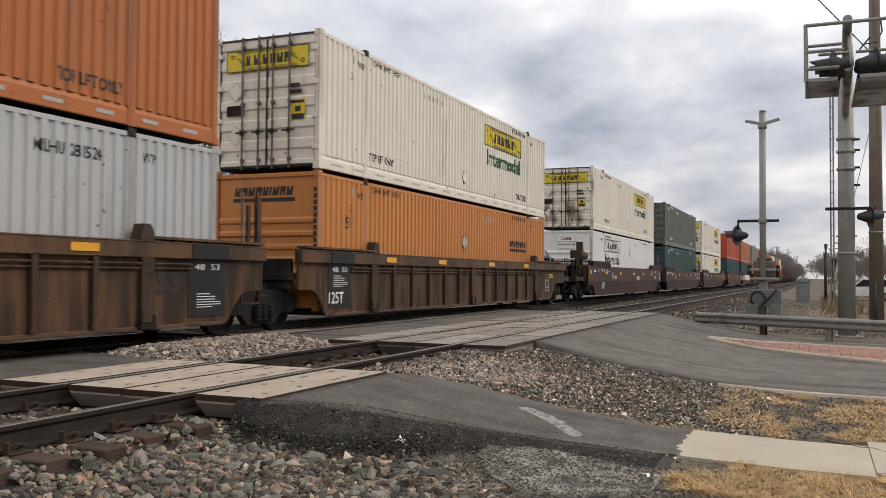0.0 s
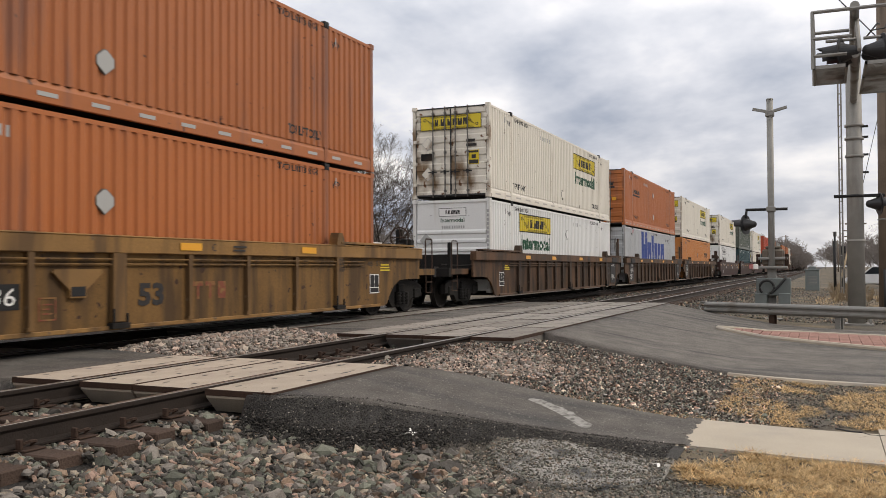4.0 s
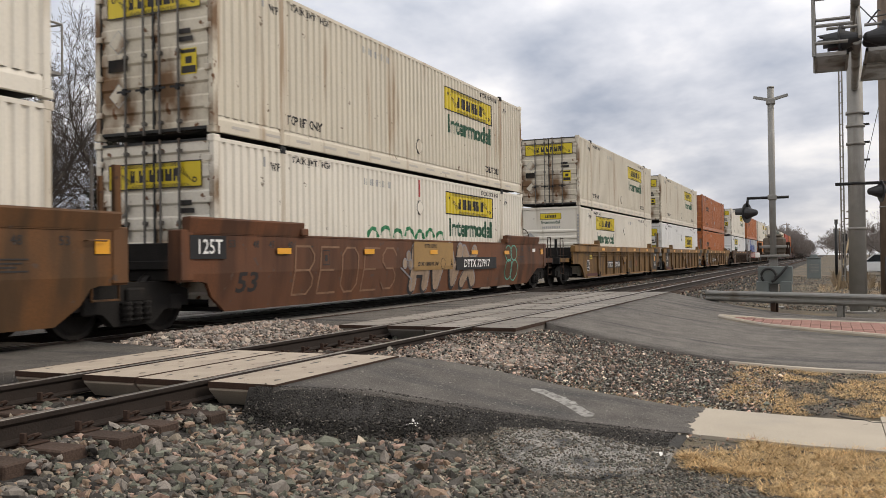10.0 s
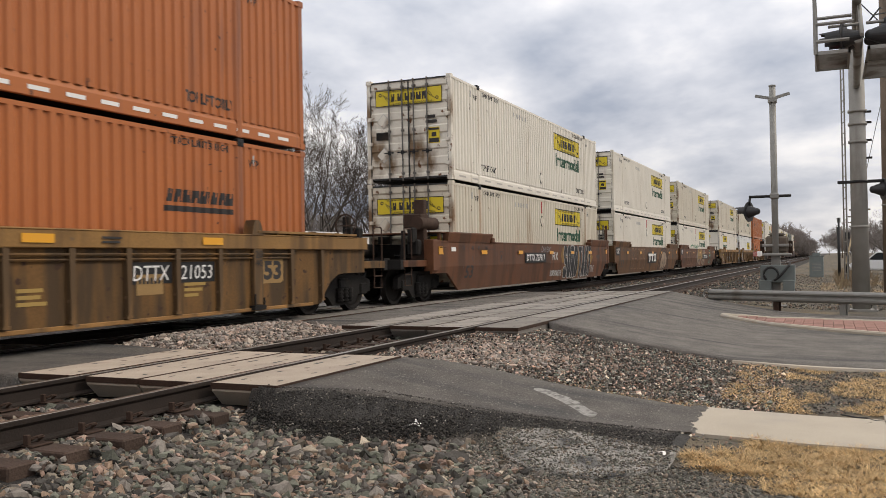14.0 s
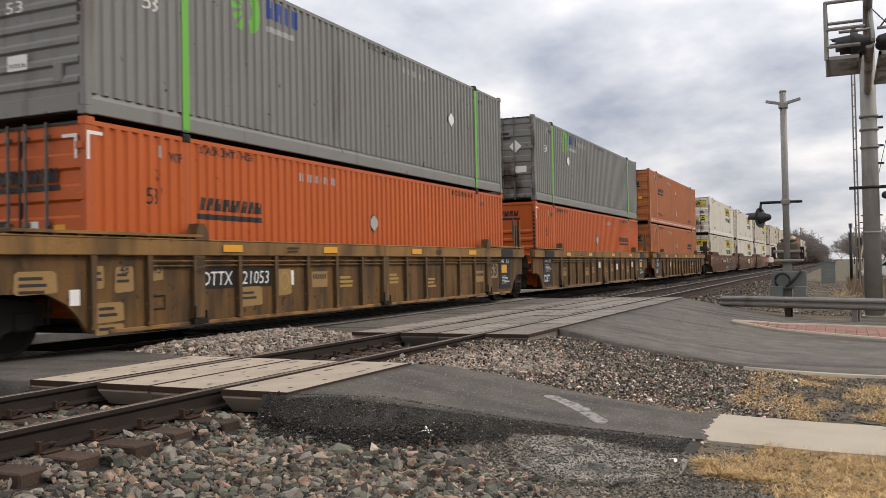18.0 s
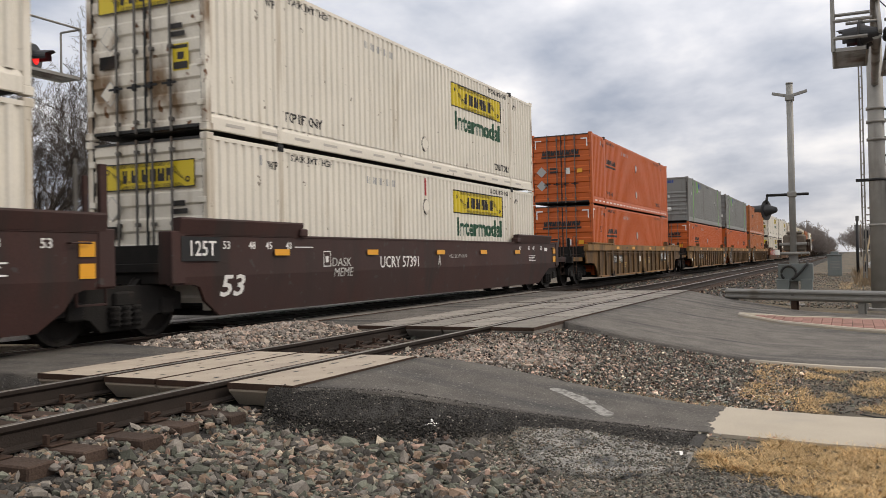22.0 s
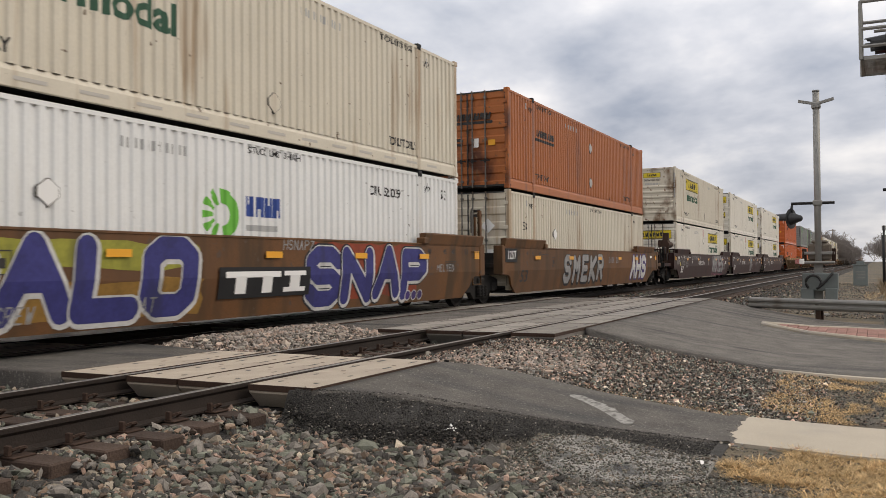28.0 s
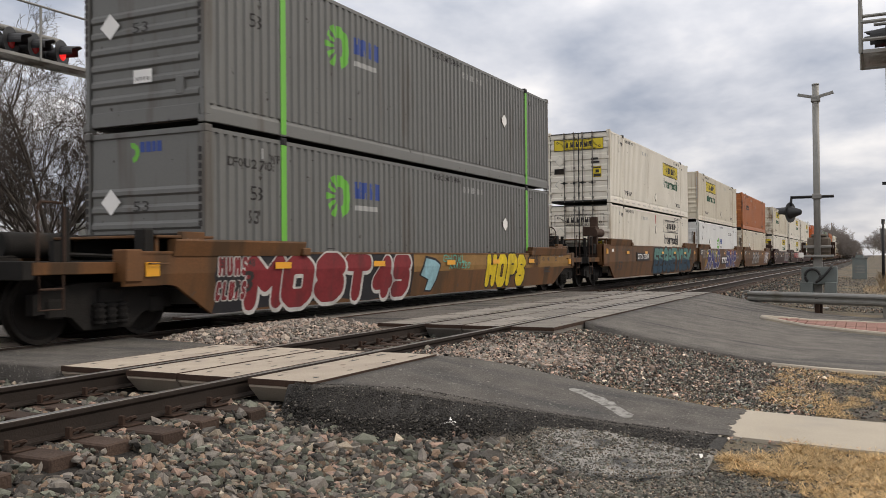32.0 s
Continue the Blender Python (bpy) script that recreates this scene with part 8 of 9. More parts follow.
smooth_car(-279.22, "maroon_car", "art", "art", words=CARS["maroon"] + " with a sprayed mitten shape", number="UCRY 57391", white53=True, markings=(
    blob(((8.88, 1.32), (9.2, 1.42), (9.22, 1.05), (9.0, 0.98)), "silver"), blob(((9.72, 1.10), (9.95, 1.25), (10.25, 0.95), (10.0, 0.90)), "silver"), blob(((9.78, 1.36), (10.1, 1.38), (10.08, 1.18), (9.80, 1.20)), "sky"), blob(((9.78, 1.45), (10.1, 1.47), (10.1, 1.38), (9.78, 1.37)), "brick"),
    loop(9.50, 0.70, 0.57, 0.36, "ink", 0.035, "silver"), loop(9.48, 1.22, 0.25, 0.33, "ink", 0.035, "silver"),
    stroke(((8.85, 1.35), (9.2, 1.52), (9.42, 1.57), (9.72, 1.50), (10.14, 1.48), (10.28, 1.05), (10.52, 0.62), (10.54, 0.42)), 0.016, "white"), stroke(((8.85, 1.35), (8.95, 1.0), (8.9, 0.6), (9.02, 0.4), (9.2, 0.32)), 0.016, "white"),
    stroke(((9.0, 1.02), (9.25, 1.04), (9.42, 0.88), (9.45, 0.70)), 0.02, "ink", -0.016), stroke(((9.15, 0.70), (9.50, 0.66), (9.35, 0.60), (9.85, 0.62), (9.72, 0.70)), 0.02, "ink", -0.016),
    tag("NOTEA", 12.47, 1.20, 1.0, 0.28, "dull", 0.02), tag("CIGAR", 12.40, 0.82, 1.5, 0.24, "dull", 0.018), stroke(((13.0, 1.05), (13.5, 0.98), (13.85, 0.7), (13.7, 0.52)), 0.016, "dull"), word("LMT 118,100", 8.0, 1.0, 0.62, 0.10, "white", None, None, 0, 0.0), word("C", 7.55, 1.40, 0.12, 0.13, "white")))
container(-298.57, LOW, "white", "jb", "door", label=JBW)
container(-298.57, HIGH, "cream", "jb", "wall", upper=True, worn=True, label="cream corrugated container with a stained ribbed end wall")
smooth_car(-298.57, "maroon_car", "end", "art", brake=True, words=CARS["maroon"] + " covered in graffiti", number="UCRY 57391", reporting_x=5.12, white53=True, markings=(
    letters("NOTES", 9.95, 0.46, 4.2, 1.04, 0.13, (("rose", 0.10, 0.03, 0.07), ("ink", 0.075, 0.0, 0.04), ("silver", 0.0, 0.0, 0.0)), None, 0.03, 2, 1.05), tag("VDNE", 14.3, 0.82, 0.7, 0.22, "silver", 0.014), tag("JPKM", 14.6, 1.58, 0.8, 0.16, "dull", 0.012), tag("KOMA", -1.08, 1.0, 0.95, 0.26, "silver", 0.018), tag("GOAH", 0.12, 0.94, 0.95, 0.42, "silver", 0.018), word("DASK", 1.22, 0.99, 0.72, 0.17, "silver", None, None, 0.1, 0.0), word("MEME", 1.30, 0.80, 0.72, 0.17, "silver", None, None, 0.1, 0.0), tag("SPK STONSTIK 14", 2.96, 1.24, 2.8, 0.24, "dull", 0.018), word("B", 8.3, 0.95, 0.17, 0.24, "silver"), word("48", 0.92, 1.30, 0.2, 0.12, "white", None, None, 0, 0), plate(-0.24, 0.95, 0.17, 0.17, "decal_yellow", "small yellow sticker"), tag("SPIT", 14.35, 0.6, 0.6, 0.2, "silver", 0.012)))
# amber three-unit car with large graffiti
container(-322.10, LOW, "cream", "cofc", "door", label="cream corrugated container with plain doors")
container(-322.10, HIGH, "rust_orange", "schneider", "door", upper=True, worn=True, label="faded rust-orange container with sooty doors")
smooth_car(-322.10, "amber_car", "art", "end", words=CARS["rust"], number="", markings=(
    letters("SMEKR", 4.2, 0.45, 4.8, 0.95, 0.11, (("ink", 0.05, 0.0, 0.03), ("silver", 0.0, 0.0, 0.0)), None, 0.1, 41), tag("DASK 20", 9.6, 1.1, 1.4, 0.22, "dull"), letters("AHS", 13.0, 0.45, 2.6, 1.0, 0.12, (("purple", 0.06, 0.0, 0.0), ("white", 0.0, 0.0, 0.0)), None, 0.05, 42, 0.95)))
pale = container(-341.70, LOW, "bright", "cofc", "door", label="bright white container with a green half ring logo")
container(-341.70, HIGH, "cream", "jb", "wall", upper=True, label="cream corrugated container with a ribbed end wall")
part("lettering", painted("pale_number", lambda: text_mesh("CFIU 521039", 0.2, 1.3, 0, 0.02), 11.9, 2.2), "decal_black", pale)
part("lettering", painted("pale_length", lambda: text_mesh("53", 0.24, 0.32, 0, 0.02), 15.2, 2.3), "decal_black", pale)
smooth_car(-341.70, "amber_car", "art", "art", words=CARS["rust"], markings=(
    patch(0.9, 0.40, 5.7, 0.5, "ochre", 6), patch(1.5, 1.05, 5.0, 0.40, "lime", 16), stroke(((2.0, 1.2), (1.9, 0.8), (1.6, 0.45), (1.2, 0.36)), 0.08, "white", -0.004), stroke(((2.0, 1.2), (1.9, 0.8), (1.6, 0.45), (1.2, 0.36)), 0.05, "navy", -0.009), letters("RALO", 1.85, 0.34, 4.65, 1.16, 0.165, (("white", 0.05, 0.02, 0.02), ("navy", 0.0, 0.0, 0.0)), None, 0.04, 12, 1.0),
    tag("NUSP", 2.2, 0.34, 0.65, 0.2, "silver", 0.012), tag("CREW", 3.08, 0.40, 0.6, 0.22, "silver", 0.012), tag("2020", 4.35, 0.50, 0.6, 0.18, "silver", 0.012), tag("FAT", 5.2, 0.44, 0.5, 0.22, "silver", 0.012), tag("DBIK", 0.05, 1.0, 1.3, 0.45, "silver", 0.03), logo(6.95, 0.57, 2.45, 0.50), tag("HSNAPZ", 8.6, 1.36, 0.95, 0.18, "silver", 0.012),
    patch(9.6, 0.45, 4.0, 1.05, "brick", 17), letters("SNAP", 9.3, 0.35, 4.7, 1.12, 0.15, (("ink", 0.075, 0.0, 0.02), ("white", 0.045, 0.02, 0.02), ("navy", 0.0, 0.0, 0.0)), None, 0.03, 13, 1.0), *[loop(13.2 + 0.28 * k, 0.42, 0.13, 0.12, "white", 0.025, "purple") for k in range(3)], tag("MELTED", 14.5, 0.92, 0.95, 0.17, "silver", 0.012)))
container(-361.10, LOW, "white", "jb_black", "door", label="white corrugated container with black framed logo")
container(-361.10, HIGH, "white", "jb", "door", upper=True, label="dented white corrugated container with a yellow banner")
smooth_car(-361.10, "amber_car", "end", "art", brake=True, words=CARS["rust"], number="DTTX 733019", reporting_x=3.25, markings=(
    patch(6.6, 0.32, 8.7, 1.1, "umber", 5), letters("EEGSEYOEK", 6.62, 0.36, 8.85, 1.14, 0.155, (("ink", 0.07, 0.0, 0.0), ("teal", 0.0, 0.0, 0.0)), ("deep", 0.52), 0.02, 5, 1.02), stroke(((6.3, 0.4), (6.5, 0.75), (6.45, 1.1), (6.65, 1.4)), 0.05, "ink"), loop(15.95, 0.95, 0.30, 0.46, "ink", 0.05), loop(15.95, 1.0, 0.14, 0.18, "ink", 0.05)))
# the last loaded car and the end of the next
tail = container(-384.60, LOW, "slate", "cofc", "wall", label=GRY)
part("lettering", painted("tail_number", lambda: text_mesh("DFQU 217803", 0.19, 1.25, 0, 0.02), 0.55, 2.25), "decal_black", tail)
part("lettering", painted("tail_length", lambda: text_mesh("53'", 0.24, 0.36, 0, 0.02), 1.05, 1.35), "decal_black", tail)
container(-384.60, HIGH, "slate", "cofc", "wall", upper=True, label=GRY)
smooth_car(-384.60, "amber_car", "end", "end", words="lower rust-brown smooth-sided well car with graffiti", drop=0.35, markings=(
    plate(6.45, 0.80, 11.2, 0.39, "ochre_band", "grimy ochre band", -0.0015), patch(0.0, 0.30, 6.4, 0.88, "ink", 7), letters("MOST", 0.72, 0.27, 3.9, 0.92, 0.165, (("white", 0.055, 0.02, 0.02), ("crimson", 0.0, 0.0, 0.0)), None, 0.02, 21, 1.02), letters("45", 4.75, 0.27, 1.6, 0.90, 0.17, (("white", 0.055, 0.02, 0.02), ("crimson", 0.0, 0.0, 0.0)), None, 0.02, 22, 1.0),
    letters("MUMS", 0.04, 0.84, 0.74, 0.30, 0.03, (("white", 0.02, 0.0, 0.0), ("crimson", 0.0, 0.0, 0.0)), None, 0.05, 23), letters("CLUTS", 0.02, 0.46, 0.74, 0.30, 0.03, (("white", 0.02, 0.0, 0.0), ("crimson", 0.0, 0.0, 0.0)), None, 0.05, 24), stroke(((6.42, 0.30), (6.46, 0.8), (6.42, 1.18)), 0.03, "ink"),
    blob(((6.78, 0.72), (7.05, 1.16), (7.55, 1.1), (7.85, 0.98), (7.7, 0.60), (7.45, 0.32), (7.1, 0.34), (7.2, 0.6)), "ink", -0.004), blob(((6.86, 0.72), (7.08, 1.10), (7.52, 1.05), (7.78, 0.94), (7.64, 0.60), (7.42, 0.36), (7.16, 0.38), (7.26, 0.62)), "sky", -0.009, "pale blue sprayed shape"),
    letters("HOPS", 10.55, 0.30, 2.85, 0.90, 0.135, (("ink", 0.045, 0.0, 0.0), ("yellow", 0.0, 0.0, 0.0)), None, 0.03, 25, 1.0), tag("567", 11.95, 0.38, 0.45, 0.2, "ink", 0.016, 0.1), tag("GHOWL", 7.95, 1.0, 1.3, 0.18, "mint", 0.014), tag("KNATZBO", 8.3, 0.84, 1.2, 0.16, "mint", 0.014), tag("KVIST", 13.55, 0.88, 1.2, 0.30, "ink", 0.018), tag("AW 20", 15.6, 1.12, 1.3, 0.2, "dull", 0.014)))
smooth_car(-408.1, "dark_maroon_car", "end", "end", words="dark steel well car at the tail")


# ---- grass ----
def blades(name, n, place, length, label, seed):
    rng = np.random.default_rng(seed)
    at = np.array([place(rng) for _ in range(n)])
    a = rng.uniform(0, 2 * np.pi, n)
    ln = length * rng.uniform(0.5, 1.3, n)
    tilt = rng.uniform(0.02, 0.62, n) ** 1.35
    d = np.stack((np.cos(a) * np.cos(tilt), np.sin(a) * np.cos(tilt), np.sin(tilt)), -1) * ln[:, None]
    s = np.stack((-np.sin(a), np.cos(a), np.zeros(n)), -1) * 0.0025
    bend = d * 0.55 + np.array([0, 0, 1]) * (ln * 0.06)[:, None]
    v = np.stack((at - s, at + s, at + bend + s * 0.7, at + bend - s * 0.7, at + d), 1)
    me = bpy.data.meshes.new(name)
    i = (np.arange(n) * 5)[:, None]
    quads = (i + np.array([0, 1, 2, 3])).tolist()
    tris = (i + np.array([3, 2, 4])).tolist()
    me.from_pydata(v.reshape(-1, 3).tolist(), [], quads + tris)
    return thing(name, label, "grass", kind="stuff", mesh=me, mat="dry_grass")


def clumpy(x, y, cut):
    return noise.noise((x * 0.9, y * 0.9, 5.0)) + 0.5 * noise.noise((x * 2.7, y * 2.7, 8.0)) > cut


def verge_grass(rng):
    while True:
        x, y = rng.uniform(9.6, 13.42), -9.5 - 6.5 * rng.uniform() ** 1.3
        edge = (y + 9.5) * -0.5
        if x > 9.75 + 0.02 * edge and clumpy(x, y, -0.10 - 0.12 * edge):
            return x, y, soil_z(x, y)


def corner_grass(rng):
    while True:
        x, y = rng.uniform(5.2, 8.1), -9.55 - 5 * rng.uniform() ** 1.2
        if rng.uniform() > 0.45 + 1.1 * noise.noise((x * 7, y * 7, 2.0)) + 0.5 * noise.noise((x * 2.2, y * 2.2, 9.0)):
            continue
        if clumpy(x, y, 0.10 - 0.30 * (-9.7 - y) + 1.2 * max(0.0, 6.2 - x) + 0.9 * max(0.0, -13.2 - y)):
            return x, y, soil_z(x, y)


def seam_grass(rng):
    y = rng.uniform(-9.6, -7.8)
    x = path_edge(max(-9.4, y))[1] + rng.exponential(0.10)
    return x, y, soil_z(x, y)


def mast_grass(rng):
    x, y = rng.uniform(30, 52), rng.uniform(-16, -10.2)
    if not clumpy(x * 0.4, y * 0.4, -0.1):
        x += 6
    return x, y, soil_z(x, y)


blades("grass_verge", 80000, verge_grass, 0.095, "dry straw-coloured grass beside the road", 11)
blades("grass_corner", 85000, corner_grass, 0.12, "dry straw-coloured grass beside the sidewalk", 12)
blades("grass_seam", 6500, seam_grass, 0.07, "thin dry grass along the path's edge", 13)
blades("grass_far", 14000, mast_grass, 0.20, "tall dry grass round the signal mast", 14)

# ---- guard rail ----
rail_a, rail_b = Vector((27.0, -7.35, 0)), Vector((22.6, -15.0, 0))
gdir = (rail_b - rail_a).normalized()
gm = Matrix.Translation((rail_a.x, rail_a.y, -0.60)) @ Matrix.Rotation(math.atan2(gdir.y, gdir.x), 4, "Z")
guard = thing("guard_rail", "grey galvanised steel guard rail along the road", "guard rail", at=gm)
glen = (rail_b - rail_a).length


def beam_mesh(x0, x1):
    sec = [(0.0, 0.36), (0.045, 0.385), (0.075, 0.42), (0.075, 0.46), (0.02, 0.50), (0.02, 0.53), (0.075, 0.57), (0.075, 0.61), (0.045, 0.645), (0.0, 0.67)]
    back = [(y - 0.012, z) for y, z in reversed(sec)]
    bm = bmesh.new()
    full = [(-y, z) for y, z in sec] + [(-y, z) for y, z in back]
    a = [bm.verts.new((x0, y, z)) for y, z in full]
    b = [bm.verts.new((x1, y, z)) for y, z in full]
    n = len(full)
    for i in range(n):
        bm.faces.new((a[(i + 1) % n], a[i], b[i], b[(i + 1) % n]))
    bmesh.ops.recalc_face_normals(bm, faces=bm.faces)
    return bm


for k in range(2):
    part("beam", beam_mesh(glen * k / 2, glen * (k + 1) / 2 + (0.12 if k == 0 else 0)), "galvanised", guard, at=(0, -0.012 * k, 0))
part("end_wing", tube([(0.05, -0.06, 0.36), (-0.12, -0.06, 0.40), (-0.17, -0.06, 0.52), (-0.12, -0.06, 0.64), (0.05, -0.06, 0.67)], 0.03, 6), "galvanised", guard, "rounded end of the guard rail")
gpost = shared("guard_post", lambda: boxes((-0.075, 0.075, 0.02, 0.04, -0.1, 0.66), (-0.075, 0.075, 0.15, 0.17, -0.1, 0.66), (-0.01, 0.01, 0.04, 0.15, -0.1, 0.66), (-0.06, 0.06, -0.02, 0.02, 0.42, 0.62)))
for k in range(5):
    part("post", gpost, "rust_steel" if k == 1 else "galvanised", guard, "weathered steel post", at=(0.25 + k * 1.92, 0, 0))


# ---- crossing signals ----
def flasher(parent, at, turn, lit=False, scale=1.0):
    """A round flashing-light unit with its hood; it faces +x before it is turned."""
    m = at @ pose(0, 0, 0, 0, 0, turn)

    def dish():
        bm = bmesh.new()
        bmesh.ops.create_cone(bm, cap_ends=True, segments=24, radius1=0.30, radius2=0.30, depth=0.02, matrix=pose(0, 0, 0, 0, 90, 0))
        bmesh.ops.create_cone(bm, cap_ends=True, segments=20, radius1=0.10, radius2=0.19, depth=0.24, matrix=pose(-0.13, 0, 0, 0, 90, 0))
        bmesh.ops.create_uvsphere(bm, u_segments=12, v_segments=8, radius=0.10, matrix=pose(-0.25, 0, 0))
        return bm

    def hood():
        bm = bmesh.new()
        prev = None
        for i in range(13):
            a = radians(-20 + 220 * i / 12)
            y, z = 0.17 * math.cos(a), 0.17 * math.sin(a)
            reach = 0.42 if 40 < -20 + 220 * i / 12 < 140 else 0.30
            cur = [bm.verts.new((0.0, y, z)), bm.verts.new((reach, y * 0.9, z * 0.9)), bm.verts.new((reach, y * 0.86, z * 0.86)), bm.verts.new((0.0, y * 0.95, z * 0.95))]
            if prev:
                for k in range(4):
                    bm.faces.new((prev[k], cur[k], cur[(k + 1) % 4], prev[(k + 1) % 4]))
            prev = cur
        bmesh.ops.recalc_face_normals(bm, faces=bm.faces)
        return bm

    def lens():
        bm = bmesh.new()
        bmesh.ops.create_uvsphere(bm, u_segments=16, v_segments=8, radius=0.155, matrix=Matrix.Translation((0.005, 0, 0)) @ Matrix.Diagonal((0.3, 1, 1, 1)))
        return bm
    b = part("light_unit", shared("dish", dish), "signal_black", parent, "black round flasher unit", at=m @ Matrix.Scale(scale, 4))
    part("hood", shared("hood", hood), "signal_black", b)
    part("lens", shared("lens", lens), "lamp_red" if lit else "lens_red", b, "red glass lens")
    return b


signal = thing("crossing_signal", "grey steel crossing signal post with flashing lights and gate gear", "railway signal", at=(29.2, -9.10, -0.56))
part("post", tube([(0, 0, 0), (0, 0, 6.85)], 0.098, 16), "galvanised", signal)
part("cap", tube([(0, 0, 6.85), (0, 0, 6.90)], 0.105, 16), "galvanised", signal)
for s in (-1, 1):
    part("sign_bracket", boxes((-0.05, 0.05, 0.05, 0.52, -0.04, 0.04)), "galvanised", signal, "short tilted bracket", at=Matrix.Translation((0, 0, 6.48)) @ pose(0, 0, 0, 0, 0, 0 if s > 0 else 180) @ pose(0, 0, 0, 14, 0, 0))
part("bracket_clamp", box(-0.13, 0.13, -0.13, 0.13, 6.34, 6.52, 0.02), "galvanised", signal)
part("cross_arm", tube([(0, -0.48, 3.44), (0, 0.75, 3.44)], 0.045, 10), "black", signal, "dark tubular cross arm")
part("arm_clamp", box(-0.14, 0.14, -0.13, 0.13, 3.36, 3.52, 0.02), "galvanised", signal)
part("hanger", tube([(0, 0.72, 3.46), (0, 0.74, 3.3), (0, 0.74, 3.16)], 0.04, 8), "signal_black", signal)
flasher(signal, Matrix.Translation((0, 0.76, 2.98)), 66, False, 1.05)
part("gate_housing", boxes((0.06, 0.55, -0.36, 0.30, 1.68, 2.20), (0.10, 0.50, -0.28, 0.22, 2.20, 2.30), bevel=0.06), "gear_brown", signal, "grey-brown gate mechanism box")
part("gate_shaft", boxes((-0.30, 0.30, -0.46, 0.44, 1.58, 1.66), (-0.05, 0.05, -0.46, 0.46, 1.86, 1.95), bevel=0.02), "galvanised", signal)
for s in (-1, 1):
    part("counterweight_arm", boxes((-0.10, 0.50, s * 0.42 - 0.02, s * 0.42 + 0.02, 1.84, 1.96), (0.30, 0.52, s * 0.42 - 0.06, s * 0.42 + 0.06, 1.62, 2.05), bevel=0.015), "rust_steel", signal, "rusty gate counterweight")
arm = part("gate_arm", box(-7.2, -0.1, -0.05, 0.05, 0.99, 1.11, 0.01), "white_paint", signal, "lowered gate arm with red and white stripes", at=pose(0, 0.62, 0.60, 0, 0, 5.2))
for k in range(4):
    part("red_band", shared("red_band", lambda: box(-0.42, 0.42, -0.054, 0.054, 0.986, 1.114)), "gate_red", arm, "red band", at=(-0.9 - k * 1.7, 0, 0))
part("base_box", boxes((-0.40, -0.10, -0.56, 0.44, 0.76, 1.30), bevel=0.02), "green_box", signal, "wide grey-green junction box")
part("base_box", boxes((-0.5, -0.1, 0.12, 0.48, 0.40, 0.84), bevel=0.02), "green_box", signal, "small grey-green junction box")
part("base_box", boxes((-0.48, -0.12, -0.54, -0.20, 0.40, 0.84), bevel=0.02), "green_box", signal, "small grey-green junction box")
part("base_plate", boxes((-0.28, 0.28, -0.28, 0.28, 0.0, 0.05), (-0.13, 0.13, -0.13, 0.13, 0.05, 1.60), bevel=0.01), "galvanised", signal)
part("cable", tube([(-0.56, 0.12 + 0.21 * math.cos(a), 1.02 + 0.21 * math.sin(a)) for a in np.linspace(-0.9, 4.3, 16)], 0.04, 8), "gum", signal, "thick black cable loop")
part("cable", tube([(-0.54, -0.02, 0.86), (-0.56, -0.12, 0.95), (-0.54, -0.26, 1.10), (-0.52, -0.38, 1.26), (-0.42, -0.42, 1.34)], 0.04, 8), "gum", signal, "thick black cable")

cant = thing("cantilever_signal", "grey cantilever signal mast with a railed walkway and ladder", "railway signal", at=(27.5, -11.43, -0.58))
part("mast", tube([(0, 0, 0), (0, 0, 7.75)], 0.235, 22, taper=0.20), "mast", cant)
part("mast_cap", tube([(0, 0, 7.75), (0, 0, 7.82)], 0.22, 22), "mast", cant)
part("base_flange", boxes((-0.42, 0.42, -0.42, 0.42, 0.0, 0.06), *[(x - 0.03, x + 0.03, y - 0.03, y + 0.03, 0.06, 0.2) for x in (-0.34, 0.34) for y in (-0.34, 0.34)], bevel=0.008), "mast", cant)
for z in (2.35, 3.62, 4.75, 5.25, 5.62):
    part("band", tube([(0, 0, z), (0, 0, z + 0.07)], 0.25, 22), "black" if z == 3.62 else "mast", cant, "steel band round the mast")
part("band_bracket", boxes((-0.08, 0.08, -0.75, 0.55, 3.62, 3.70), bevel=0.01), "black", cant)
flasher(cant, Matrix.Translation((0, -0.62, 3.42)), -75, False, 1.05)
for k, z in enumerate((4.3, 4.8, 5.3, 5.6)):
    part("step_clip", box(-0.06, 0.06, -0.36, -0.2, z, z + 0.05), "black", cant)
lad = part("ladder", tubes([[(0.0, 0.33, 0.9), (0.0, 0.33, 7.6)], [(0.36, 0.40, 0.9), (0.36, 0.40, 7.6)]], 0.022, 6), "mast", cant)
rung = shared("rung", lambda: tube([(0.0, 0.33, 0), (0.36, 0.40, 0)], 0.014, 5))
for k in range(21):
    part("rung", rung, "mast", lad, at=(0, 0, 1.05 + k * 0.31))
for y, z in ((0.0, 7.42), (0.0, 6.36)):
    part("arm_pipe", tube([(0.25, y, z), (-6.2, y + 0.12, z)], 0.10, 14), "mast", cant, "long steel arm pipe with a round end")
for k in range(4):
    part("arm_brace", tube([(-0.6 - 1.5 * k, 0.05, 7.42 if k % 2 else 6.36), (-2.0 - 1.5 * k, 0.05, 6.36 if k % 2 else 7.42)], 0.045, 8), "mast", cant)


